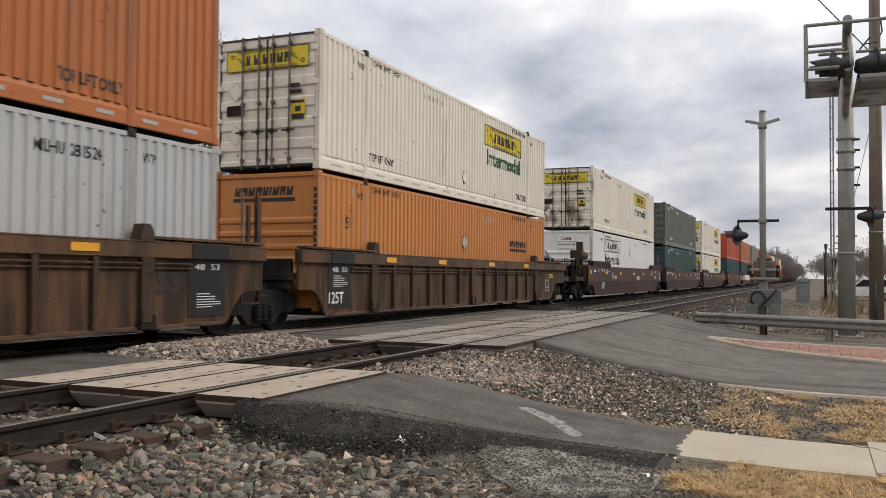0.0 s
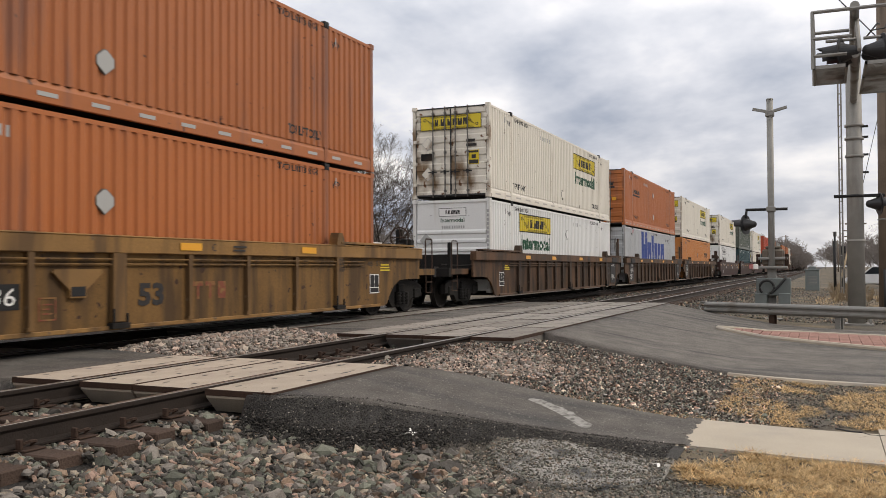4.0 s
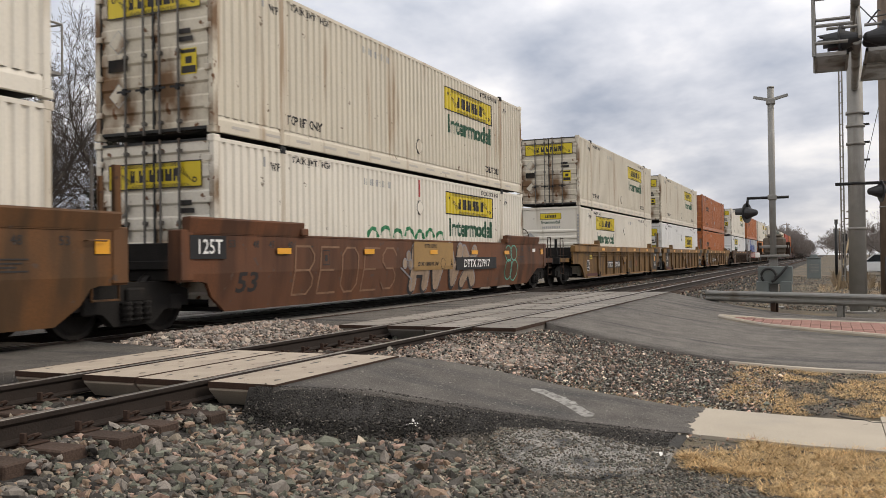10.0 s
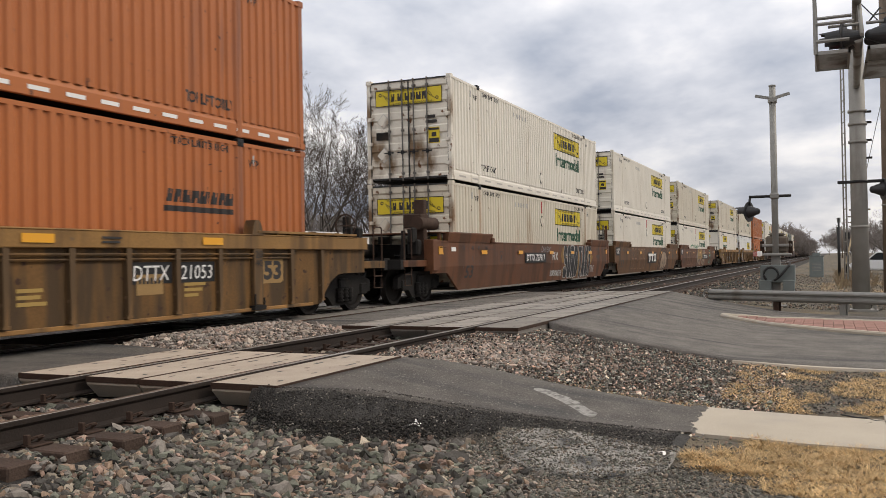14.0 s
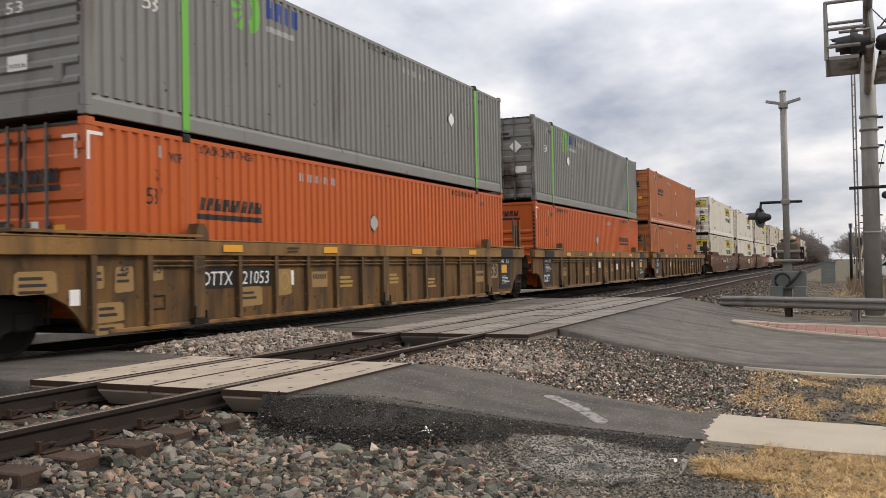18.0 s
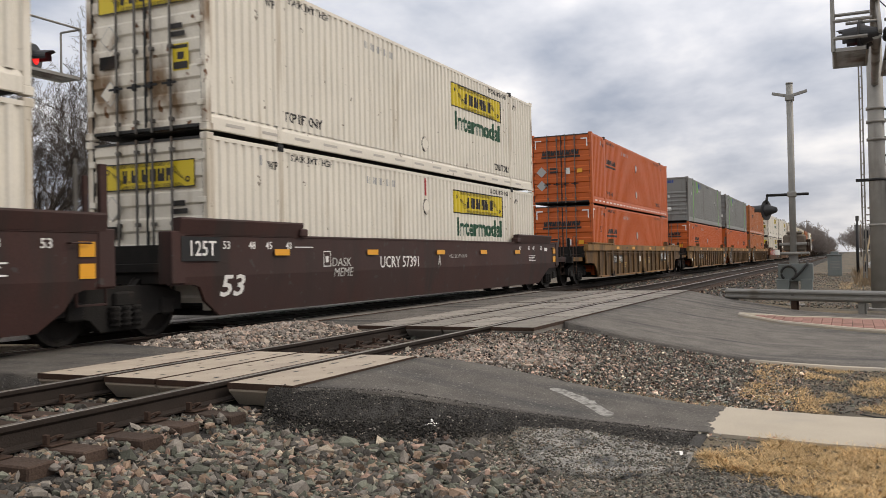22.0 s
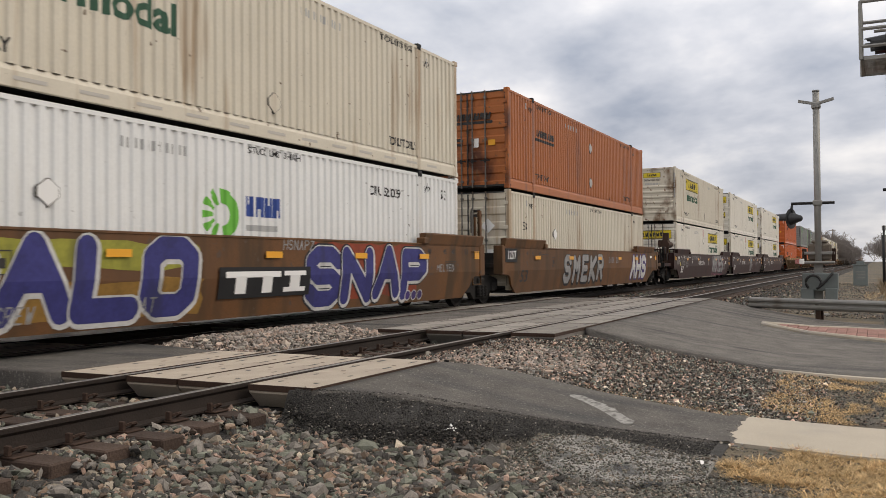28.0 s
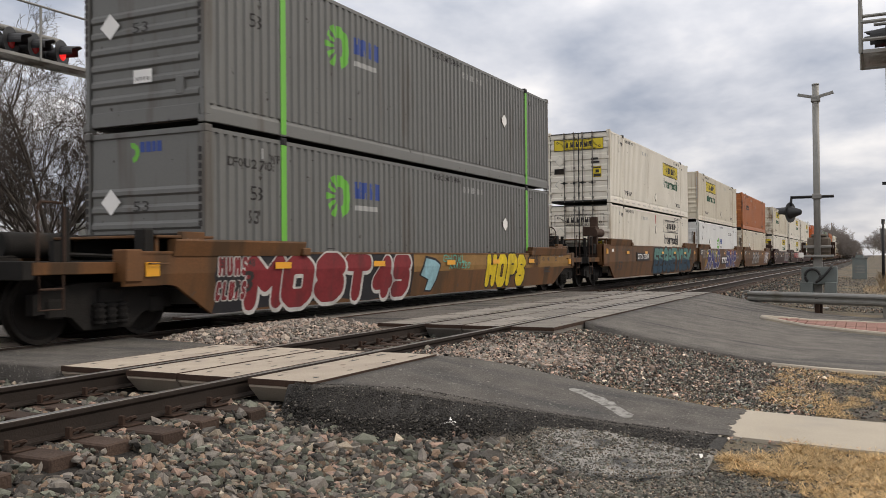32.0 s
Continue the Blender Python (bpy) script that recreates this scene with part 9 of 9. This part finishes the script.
def basket(parent, x0, x1, y0, y1, z):
    p = part("walkway", boxes((x0, x1, y0, y0 + 0.05, z - 0.05, z + 0.03), (x0, x1, y1 - 0.05, y1, z - 0.05, z + 0.03), (x0, x0 + 0.05, y0, y1, z - 0.05, z + 0.03), (x1 - 0.05, x1, y0, y1, z - 0.05, z + 0.03)), "galvanised", parent, "steel grating walkway")
    part("grating", boxes(*[(x, x + 0.03, y0 + 0.05, y1 - 0.05, z - 0.02, z + 0.02) for x in np.arange(x0 + 0.1, x1 - 0.08, 0.11)]), "mast", p)
    return p


basket(cant, -6.6, -4.7, 0.28, 0.98, 6.04)
basket(cant, -6.6, -5.2, -0.85, -0.05, 6.06)
basket(cant, -5.1, -3.0, -0.85, -0.05, 6.06)
for a, b in (((-6.6, 0.98, 6.0), (-6.6, 0.98, 7.25)), ((-4.7, 0.98, 6.0), (-4.7, 0.98, 7.25)), ((-6.6, 0.98, 7.25), (-6.6, -0.85, 7.25)), ((-6.6, 0.98, 7.25), (-4.7, 0.98, 7.25)), ((-6.6, 0.98, 6.66), (-4.7, 0.98, 6.66)), ((-6.6, -0.85, 6.05), (-6.6, -0.85, 7.25)),
             ((-6.6, -0.85, 7.25), (-3.0, -0.85, 7.25)), ((-4.7, 0.98, 7.25), (-4.7, 0.2, 7.25)), ((-3.0, -0.85, 6.05), (-3.0, -0.85, 7.25)), ((-6.6, 0.98, 6.66), (-6.6, 0.2, 6.66)), ((-6.6, 0.98, 6.28), (-6.6, 0.3, 6.28))):
    part("handrail", tube([a, b], 0.04, 6), "galvanised", cant, "pale steel handrail")
part("head_pipe", tubes([[(-6.0, 0.05, 6.72), (-6.0, 0.72, 6.72)], [(-6.0, -0.05, 6.72), (-6.0, -0.70, 6.72)]], 0.035, 8), "mast", cant)
for dy, turn in ((0.40, 75), (-0.42, -75)):
    for dx in (-6.05, -5.55):
        flasher(cant, Matrix.Translation((dx, dy, 6.42)), turn, dy > 0 and dx > -6, 1.2)
part("wiring", tubes([[(-5.9, -0.2, 6.9), (-5.6, -0.5, 7.0), (-5.3, -0.62, 7.3), (-5.2, -0.6, 7.6)], [(-5.9, -0.1, 6.75), (-5.7, -0.35, 7.1), (-5.4, -0.4, 7.15)]], 0.018, 6), "gum", cant, "loose black wiring")

# the opposite cantilever, behind the train
cant2 = thing("cantilever_signal", "grey cantilever signal with red flashing lights over the road", "railway signal", at=(10.6, 9.0, -0.5))
part("mast", tube([(0, 0, 0), (0, 0, 7.9)], 0.22, 18, taper=0.19), "mast", cant2)
for z in (7.55, 6.9):
    part("arm_pipe", tube([(-0.25, 0.12, z), (6.2, 0.12, z)], 0.09, 12), "galvanised", cant2)
basket(cant2, 3.2, 7.05, -0.75, 0.0, 6.74)
for a, b in (((7.05, -0.75, 6.7), (7.05, -0.75, 8.08)), ((3.2, -0.75, 8.08), (7.05, -0.75, 8.08)), ((4.9, -0.75, 6.7), (4.9, -0.75, 8.08)), ((3.2, -0.75, 6.7), (3.2, -0.75, 8.08)), ((7.05, -0.75, 8.08), (7.05, 0.0, 8.08)), ((7.05, 0, 6.7), (7.05, 0, 8.08))):
    part("handrail", tube([a, b], 0.03, 6), "galvanised", cant2, "pale steel handrail")
for k, x in enumerate((4.40, 5.10, 5.95)):
    flasher(cant2, Matrix.Translation((x, -0.28, 7.14)), -68, k == 2, 1.2)
    flasher(cant2, Matrix.Translation((x, 0.22, 7.14)), 112, False, 1.2)

# ---- poles, lamp, boxes ----
upole = thing("utility_pole", "weathered brown wooden utility pole", "utility pole", at=(34.0, -12.55, -0.62))
part("pole", tube([(0, 0, 0), (0, 0, 13.0)], 0.24, 16, taper=0.17), "wood_pole", upole)
part("cross_arm", box(-0.07, 0.07, -1.2, 1.2, 12.0, 12.16, 0.01), "wood_pole", upole)
part("band", tube([(0, 0, 3.3), (0, 0, 3.35)], 0.245, 16), "galvanised", upole)
part("guy_wire", tube([(0, 0.1, 9.6), (-8, 6, 14.5)], 0.02, 5), "gum", upole, "black overhead cable")
part("conduit", tube([(-0.25, 0.05, 0), (-0.25, 0.05, 1.6)], 0.05, 8), "gum", upole)

cabinet = thing("signal_cabinet", "pale green metal equipment cabinet beside the track", "equipment cabinet", at=(66.0, -9.75, -0.62))
part("body", box(-0.5, 0.5, -0.45, 0.45, 0, 1.45, 0.03), "green_box", cabinet)
part("roof", boxes((-0.55, 0.55, -0.5, 0.5, 1.45, 1.52), (-0.3, 0.3, -0.25, 0.25, 1.52, 1.72), bevel=0.02), "green_box", cabinet)
part("vent", boxes(*[(-0.508, -0.5, -0.3, 0.3, 0.5 + 0.1 * k, 0.54 + 0.1 * k) for k in range(6)]), "galvanised", cabinet, "louvred vent")

for x, y, h, words in ((62.0, -11.15, 3.4, "thin dark steel post"), (60.0, -11.6, 3.0, "thin dark steel post"), (90.0, -11.4, 5.0, "distant grey post")):
    p = thing("marker_post", words + " beside the railway", "post", at=(x, y, -0.65))
    part("post", tube([(0, 0, 0), (0, 0, h)], 0.09, 8), "black", p)
    part("sign", box(-0.02, 0.02, -0.16, 0.16, h - 0.45, h, 0.01), "galvanised" if h > 3.2 else "black", p)
guyg = thing("guy_wire", "slanting pale tan guy wire guard", "guy wire", at=(44.0, -11.0, -0.62))
part("guard", tube([(0, 0, 0), (1.0, -0.75, 3.2)], 0.04, 8), "pale_wood", guyg, "pale tan guard")
part("wire", tube([(1.0, -0.75, 3.2), (3.4, -2.5, 11)], 0.015, 5), "gum", guyg)

for x, y, h in ((420.0, 6.0, 16.0), (300.0, -14.0, 10.0), (230.0, -16.0, 9.5), (180.0, -15.0, 9.0), (140.0, -14.6, 8.5)):
    p = thing("utility_pole", "distant wooden utility pole with a cross arm", "utility pole", at=(x, y, -0.65), group="distant poles")
    part("pole", tube([(0, 0, 0), (0, 0, h)], 0.2, 8, taper=0.15), "wood_pole", p)
    part("cross_arm", box(-0.1, 0.1, -1.4, 1.4, h - 0.7, h - 0.5), "wood_pole", p)

lamp = thing("street_lamp", "tall weathered pole with a curved street lamp arm", "street lamp", at=(31.6, 13.6, -0.55))
part("post", tube([(0, 0, 0), (0, 0, 11.5)], 0.20, 14, taper=0.15), "lamp_pole", lamp)
part("arm", tube([(0, 0, 10.1), (-0.35, -0.08, 10.75), (-0.9, -0.2, 11.2), (-1.7, -0.36, 11.45), (-2.3, -0.45, 11.48)], 0.045, 8), "galvanised", lamp)
part("head", boxes((-3.0, -2.2, -0.66, -0.34, 11.38, 11.52), bevel=0.04), "mast", lamp, "flat lamp head")
part("lens", boxes((-2.9, -2.4, -0.60, -0.40, 11.34, 11.38)), "decal_grey", lamp)
p = thing("utility_pole", "short weathered pole with a pale cross arm", "utility pole", at=(41.8, 24.0, -0.6))
part("pole", tube([(0, 0, 0), (0, 0, 6.0)], 0.14, 10), "wood_pole", p)
part("cross_arm", box(-0.9, 0.9, -0.06, 0.06, 5.2, 5.32), "wood_pole", p)


# ---- trees ----
def segments(seed, height, spread=0.5, levels=5):
    """A bare tree that forks low into long arching limbs, as (from, to, radius, radius, level)."""
    r = random.Random(seed)
    out = []
    parts_of = (2, 6, 5, 4, 3, 2)

    def grow(p, d, length, rad, level):
        n = parts_of[level]
        q = p
        for i in range(n):
            d = (d + Vector((r.uniform(-1, 1), r.uniform(-1, 1), r.uniform(-0.55, 0.80))) * (0.05 + 0.055 * level)).normalized()
            e = q + d * length / n
            ra, rb = rad * (1 - 0.62 * i / n), rad * (1 - 0.62 * (i + 1) / n)
            out.append((q, e, max(ra, 0.0085), max(rb, 0.0075), level))
            q = e
            if 1 <= level < levels and i >= (1 if level == 1 else 0):
                side = d.cross(Vector((r.uniform(-1, 1), r.uniform(-1, 1), r.uniform(-1, 1)))).normalized()
                grow(q, (d * 0.9 + side * r.uniform(0.45, 0.85) + Vector((0, 0, 0.12))).normalized(), length * r.uniform(0.40, 0.62) * (1 - 0.3 * i / n), rb * 0.62, level + 1)
        if level == 0:
            k = r.choice((5, 6))
            a0 = r.uniform(0, 6.28)
            for i in range(k):
                a = a0 + 6.28 * i / k + r.uniform(-0.35, 0.35)
                grow(q, Vector((math.cos(a) * spread * r.uniform(0.5, 1.25), math.sin(a) * spread * r.uniform(0.5, 1.25), 1)).normalized(), height * r.uniform(0.50, 0.72), rad * r.uniform(0.34, 0.50), 1)
        elif level < levels:
            for _ in (0, 1):
                side = d.cross(Vector((r.uniform(-1, 1), r.uniform(-1, 1), r.uniform(-1, 1)))).normalized()
                grow(q, (d + side * 0.7).normalized(), length * r.uniform(0.35, 0.5), rad * 0.36, level + 1)
    grow(Vector((0, 0, -0.2)), Vector((r.uniform(-0.06, 0.06), r.uniform(-0.06, 0.06), 1)), height * 0.17, height * 0.019, 0)
    return out


def branch_mesh(segs, name, sides):
    vs, fs = [], []
    for p, q, ra, rb, _ in segs:
        d = (q - p).normalized()
        a = d.cross(Vector((0.31, 0.77, 0.2))).normalized()
        b = d.cross(a)
        i = len(vs)
        for c, rr in ((p, ra), (q, rb)):
            for k in range(sides):
                t = 2 * math.pi * k / sides
                vs.append(c + (a * math.cos(t) + b * math.sin(t)) * rr)
        for k in range(sides):
            fs.append((i + k, i + (k + 1) % sides, i + sides + (k + 1) % sides, i + sides + k))
    me = bpy.data.meshes.new(name)
    me.from_pydata(vs, [], fs)
    return me


TREES = []
for seed, h, sp in ((3, 14, 0.95), (8, 14, 1.15), (21, 14, 0.85), (34, 15, 1.05)):
    s = segments(seed, h, sp)
    thick = shared(("trunk", seed), lambda: branch_mesh([q for q in s if q[4] < 2], "trunk", 7))
    thin = shared(("crown", seed), lambda: branch_mesh([q for q in s if q[4] >= 2], "crown", 3))
    bushy = shared(("far_crown", seed), lambda: branch_mesh([(p, q, max(ra, 0.026), max(rb, 0.02), lv) for p, q, ra, rb, lv in s if lv >= 2], "crown", 3))
    TREES.append((thick, thin, bushy))


def tree(kind, x, y, size, turn, words="bare grey-brown winter tree with fine twigs"):
    t = thing("bare_tree", words, "tree", at=pose(x, y, -0.6, 0, 0, turn), group="trees behind the railway")
    a, b, far = TREES[kind % len(TREES)]
    m = Matrix.Scale(size, 4)
    part("trunk", a, "bark", t, at=m)
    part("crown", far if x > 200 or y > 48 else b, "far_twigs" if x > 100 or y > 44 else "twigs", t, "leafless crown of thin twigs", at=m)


r = random.Random(5)
for i, (x, y, s) in enumerate(((22.0, 33, 0.9), (27.0, 33, 0.9), (34.5, 30.5, 1.08), (44.0, 29.5, 0.98), (50.0, 33, 0.95), (41.0, 40, 0.8), (57.0, 35, 0.9), (64.0, 31, 0.95), (71.0, 33, 1.05), (78.0, 30, 1.0), (86.0, 36, 0.95), (17, 36, 0.95), (31.0, 34, 0.92), (38.0, 35, 0.85), (36.0, 33, 0.72))):
    tree(i, x, y, s, r.uniform(0, 360))
for i in range(26):
    tree(r.randrange(4), 18 + i * 5.4 + r.uniform(-2, 2), 52 + r.uniform(-5, 14), r.uniform(0.5, 0.8), r.uniform(0, 360))
for i in range(7):
    tree(r.randrange(4), 14 + i * 4.2 + r.uniform(-1, 1), 40 + r.uniform(-3, 5), r.uniform(0.55, 0.75), r.uniform(0, 360))
# along the far horizon, both sides of the line
for i in range(46):
    y = r.uniform(7, 70) if i % 3 else r.uniform(-34, -8)
    tree(r.randrange(4), 520 + r.uniform(0, 260), y, r.uniform(0.85, 1.35), r.uniform(0, 360), "distant bare tree on the horizon")
for i in range(30):
    x = r.uniform(230, 520)
    tree(r.randrange(4), x, r.uniform(-15 - 0.07 * x, -17), r.uniform(0.42, 0.8), r.uniform(0, 360), "distant bare tree on the horizon")
# a thick clump of trees close behind the line where it leaves the view
for i in range(60):
    x = r.uniform(250, 420)
    k = r.random()
    tree(r.randrange(4), x, -1.0 + 0.025 * (x - 250) - 11 * k + (6.5 if x > 330 else 5.6), r.uniform(0.55, 0.70) * (1.0 - 0.5 * k) * x / 300, r.uniform(0, 360), "distant bare tree beside the line")
tree(2, 150, -24.0, 0.6, 80)
tree(0, 175, -27.0, 0.6, 140)


def conifer_mesh(seed, h):
    r = random.Random(seed)
    vs, fs = [], []
    z = 0.6
    while z < h:
        rad = (h - z) * 0.50 * (0.75 + 0.4 * noise.noise((z * 1.3, seed, 0))) + 0.15
        for k in range(int(10 + 10 * (1 - z / h))):
            a = r.uniform(0, 6.28)
            ln = rad * r.uniform(0.6, 1.15)
            for j in range(7):
                u = (j + r.uniform(0, 1)) / 7
                c = Vector((math.cos(a) * ln * u, math.sin(a) * ln * u, z - 0.35 * ln * u + r.uniform(-0.1, 0.1)))
                for _ in range(2):
                    d = Vector((math.cos(a) + r.uniform(-0.8, 0.8), math.sin(a) + r.uniform(-0.8, 0.8), r.uniform(-0.6, 0.3))).normalized() * 0.42
                    s = Vector((-d.y, d.x, r.uniform(-0.1, 0.1))).normalized() * 0.12
                    i = len(vs)
                    vs += [c - s, c + s, c + d]
                    fs.append((i, i + 1, i + 2))
        z += 0.24
    me = bpy.data.meshes.new("needles")
    me.from_pydata(vs, [], fs)
    return me


for x, y, h in ((40.6, 29.0, 9.4), (51.0, 38.0, 7.0)):
    t = thing("conifer", "dark green conifer among bare trees", "tree", at=(x, y, -0.6), group="trees behind the railway")
    part("trunk", tube([(0, 0, 0), (0, 0, h)], 0.16, 7, taper=0.03), "bark", t)
    part("needles", conifer_mesh(int(x), h), "pine", t)

# undergrowth: low scrub along the back of the yard
bm_segs = []
for i in range(260):
    p = Vector((r.uniform(14, 130), r.uniform(38, 46), -0.6))
    for k in range(9):
        d = Vector((r.uniform(-0.6, 0.6), r.uniform(-0.6, 0.6), 1)).normalized()
        q = p + d * r.uniform(1.2, 3.6)
        bm_segs.append((p, q, 0.03, 0.012, 0))
        for _ in range(3):
            u = r.uniform(0.3, 0.9)
            e = p.lerp(q, u)
            bm_segs.append((e, e + Vector((r.uniform(-1, 1), r.uniform(-1, 1), r.uniform(0.2, 1))).normalized() * 0.9, 0.014, 0.008, 0))
scrub = []
for i in range(120):
    p = Vector((r.uniform(44, 80), r.uniform(-13.2, -10.9), -0.62))
    for k in range(10):
        d = Vector((r.uniform(-0.5, 0.5), r.uniform(-0.5, 0.5), 1)).normalized()
        scrub.append((p, p + d * r.uniform(0.2, 0.7), 0.012, 0.005, 0))
thing("scrub", "dry brown weeds beside the signal posts", "scrub", kind="stuff", mesh=branch_mesh(scrub, "scrub", 3), mat="scrub_stem")
thing("undergrowth", "leafless brown scrub behind the yard", "scrub", kind="stuff", mesh=branch_mesh(bm_segs, "undergrowth", 3), mat="twigs")


# ---- buildings and parked vehicles ----
def house(x, y, w, d, h, roof, wall, words, turn=0, gable=True):
    b = thing("building", words, "building", at=pose(x, y, -0.62, 0, 0, turn))
    part("wall", box(0, w, 0, d, 0, h, 0.02), wall, b)
    if gable:
        bm = bmesh.new()
        a = [bm.verts.new(c) for c in ((-0.3, -0.4, h), (-0.3, d / 2, h + 1.6), (-0.3, d + 0.4, h), (-0.3, d + 0.4, h - 0.12), (-0.3, d / 2, h + 1.45), (-0.3, -0.4, h - 0.12))]
        c2 = [bm.verts.new(v.co + Vector((w + 0.6, 0, 0))) for v in a]
        bm.faces.new(a)
        bm.faces.new(c2[::-1])
        for i in range(6):
            bm.faces.new((a[(i + 1) % 6], a[i], c2[i], c2[(i + 1) % 6]))
        bmesh.ops.recalc_face_normals(bm, faces=bm.faces)
        part("roof", bm, roof, b)
    else:
        part("roof", boxes((-0.1, w + 0.1, -0.1, d + 0.1, h, h + 0.25), bevel=0.02), roof, b)
    n = max(2, int(w / 3.2))
    for k in range(n):
        xx = (k + 0.5) * w / n
        win = part("window", shared("window_frame", lambda: boxes((-0.6, 0.6, -0.05, 0.02, 1.0, 1.08), (-0.6, 0.6, -0.05, 0.02, 2.02, 2.1), (-0.6, -0.52, -0.05, 0.02, 1.08, 2.02), (0.52, 0.6, -0.05, 0.02, 1.08, 2.02))), "white_paint", b, at=(xx, 0, 0))
        part("pane", shared("pane", lambda: box(-0.52, 0.52, -0.02, 0.0, 1.08, 2.02)), "glass_dark", win)
    return b


M["glass_dark"] = plain("glass_dark", (0.02, 0.024, 0.028), 0.08)
M["shingle"] = material("shingle", (0.11, 0.105, 0.10), 0.9, vary=0.25, scale=2, fine=20, bump=0.3)
M["beige_wall"] = material("beige_wall", (0.40, 0.36, 0.29), 0.85, vary=0.1, scale=1, fine=15, bump=0.1)
M["siding"] = material("siding", (0.62, 0.62, 0.60), 0.75, vary=0.06, scale=1, fine=15, bump=0.1, stain=(0.45, 0.44, 0.42), stain_amount=0.15)
house(37.0, 24.4, 30.0, 7.0, 3.72, "siding", "siding", "long low white metal building behind the yard", gable=False)
house(46.0, 34.0, 9.0, 6.0, 3.0, "shingle", "siding", "small white house with a grey shingle roof")
house(150.0, -38.0, 16.0, 10.0, 4.5, "beige_wall", "beige_wall", "distant beige flat-roofed building", gable=False, turn=80)


def parked_car(x, y, turn, paint, words, tall=0.0):
    c = thing("parked_car", words, "car", at=pose(x, y, -0.60, 0, 0, turn), group="parked cars")
    low = [(-2.3, 0.35), (-2.32, 0.75), (-2.1, 0.98), (-1.2, 1.02 + tall * 0.2), (1.0, 1.02 + tall * 0.2), (2.1, 0.88 + tall * 0.2), (2.3, 0.62), (2.28, 0.32)]
    bm = prism(low, -0.9, 0.9)
    bmesh.ops.bevel(bm, geom=list(bm.edges), offset=0.06, segments=2, affect="EDGES")
    part("body", bm, paint, c)
    cab = [(-2.0, 1.0), (-1.65, 1.48 + tall), (0.35, 1.5 + tall), (1.15, 1.0 + tall * 0.2)]
    bm = prism(cab, -0.78, 0.78)
    bmesh.ops.bevel(bm, geom=list(bm.edges), offset=0.06, segments=2, affect="EDGES")
    part("cabin", bm, paint, c)
    glass = [(-1.82, 1.06 + tall * 0.2), (-1.58, 1.42 + tall), (0.30, 1.43 + tall), (0.92, 1.06 + tall * 0.2)]
    for s in (-1, 1):
        part("side_window", prism(glass, s * 0.79 - 0.01, s * 0.79 + 0.01), "glass_dark", c)
    part("windscreen", boxes((0.5, 0.95, -0.66, 0.66, 1.14 + tall * 0.3, 1.18 + tall * 0.3)), "glass_dark", c)
    part("rear_window", boxes((-2.03, -1.9, -0.6, 0.6, 1.1, 1.36 + tall * 0.6)), "glass_dark", c)
    for wx in (-1.4, 1.45):
        for s in (-1, 1):
            w = part("wheel", shared("car_wheel", lambda: tube([(0, -0.11, 0), (0, 0.11, 0)], 0.33, 20)), "gum", c, at=(wx, s * 0.82, 0.33))
            part("rim", shared("car_rim", lambda: tube([(0, -0.12, 0), (0, 0.12, 0)], 0.19, 12)), "galvanised", w)
    for s in (-1, 1):
        part("tail_light", box(-2.34, -2.26, s * 0.7 - 0.12, s * 0.7 + 0.12, 0.7, 0.9, 0.01), "lens_red", c)
        part("headlight", box(2.2, 2.31, s * 0.65 - 0.16, s * 0.65 + 0.16, 0.62, 0.78, 0.01), "decal_white", c)


M["car_grey"] = plain("car_grey", (0.11, 0.12, 0.13), 0.3, 0.4)
M["car_white"] = plain("car_white", (0.62, 0.63, 0.64), 0.3)
M["car_dark"] = plain("car_dark", (0.02, 0.022, 0.028), 0.25, 0.2)
parked_car(82.0, -16.6, 65, "car_grey", "grey car parked beside the railway")
parked_car(90.0, -16.6, 70, "car_white", "white utility car parked in a row", 0.25)
parked_car(76.0, -14.4, 75, "car_white", "white car parked beside the railway", 0.2)
parked_car(97.0, -19.0, 70, "car_dark", "dark car parked in a row")


# ---- what moves ----
def travelled(t):
    """Metres that the train has gone, nearly steady."""
    u = (t - 16) / 16
    return 12.3093 * t + 1.4825 * u * u - 0.0971 * u ** 3


def motions():
    for ob, off, z in CARRIED:
        walk(ob, [(t, pose(off + travelled(t), 0, z)) for t in range(33)])
    # the wheels turn as far as the train rolls; alike wheels share their keys
    first = {}
    for w, dx in WHEELSETS:
        if dx not in first:
            walk(w, [(k / 30, pose(dx, 0, WHEEL_R) @ Matrix.Rotation(travelled(k / 30) / WHEEL_R, 4, "Y")) for k in range(961)])
            first[dx] = w
        else:
            w.rotation_mode = "QUATERNION"
            keys = w.animation_data_create()
            keys.action = first[dx].animation_data.action
            keys.action_slot = first[dx].animation_data.action_slot


motions()
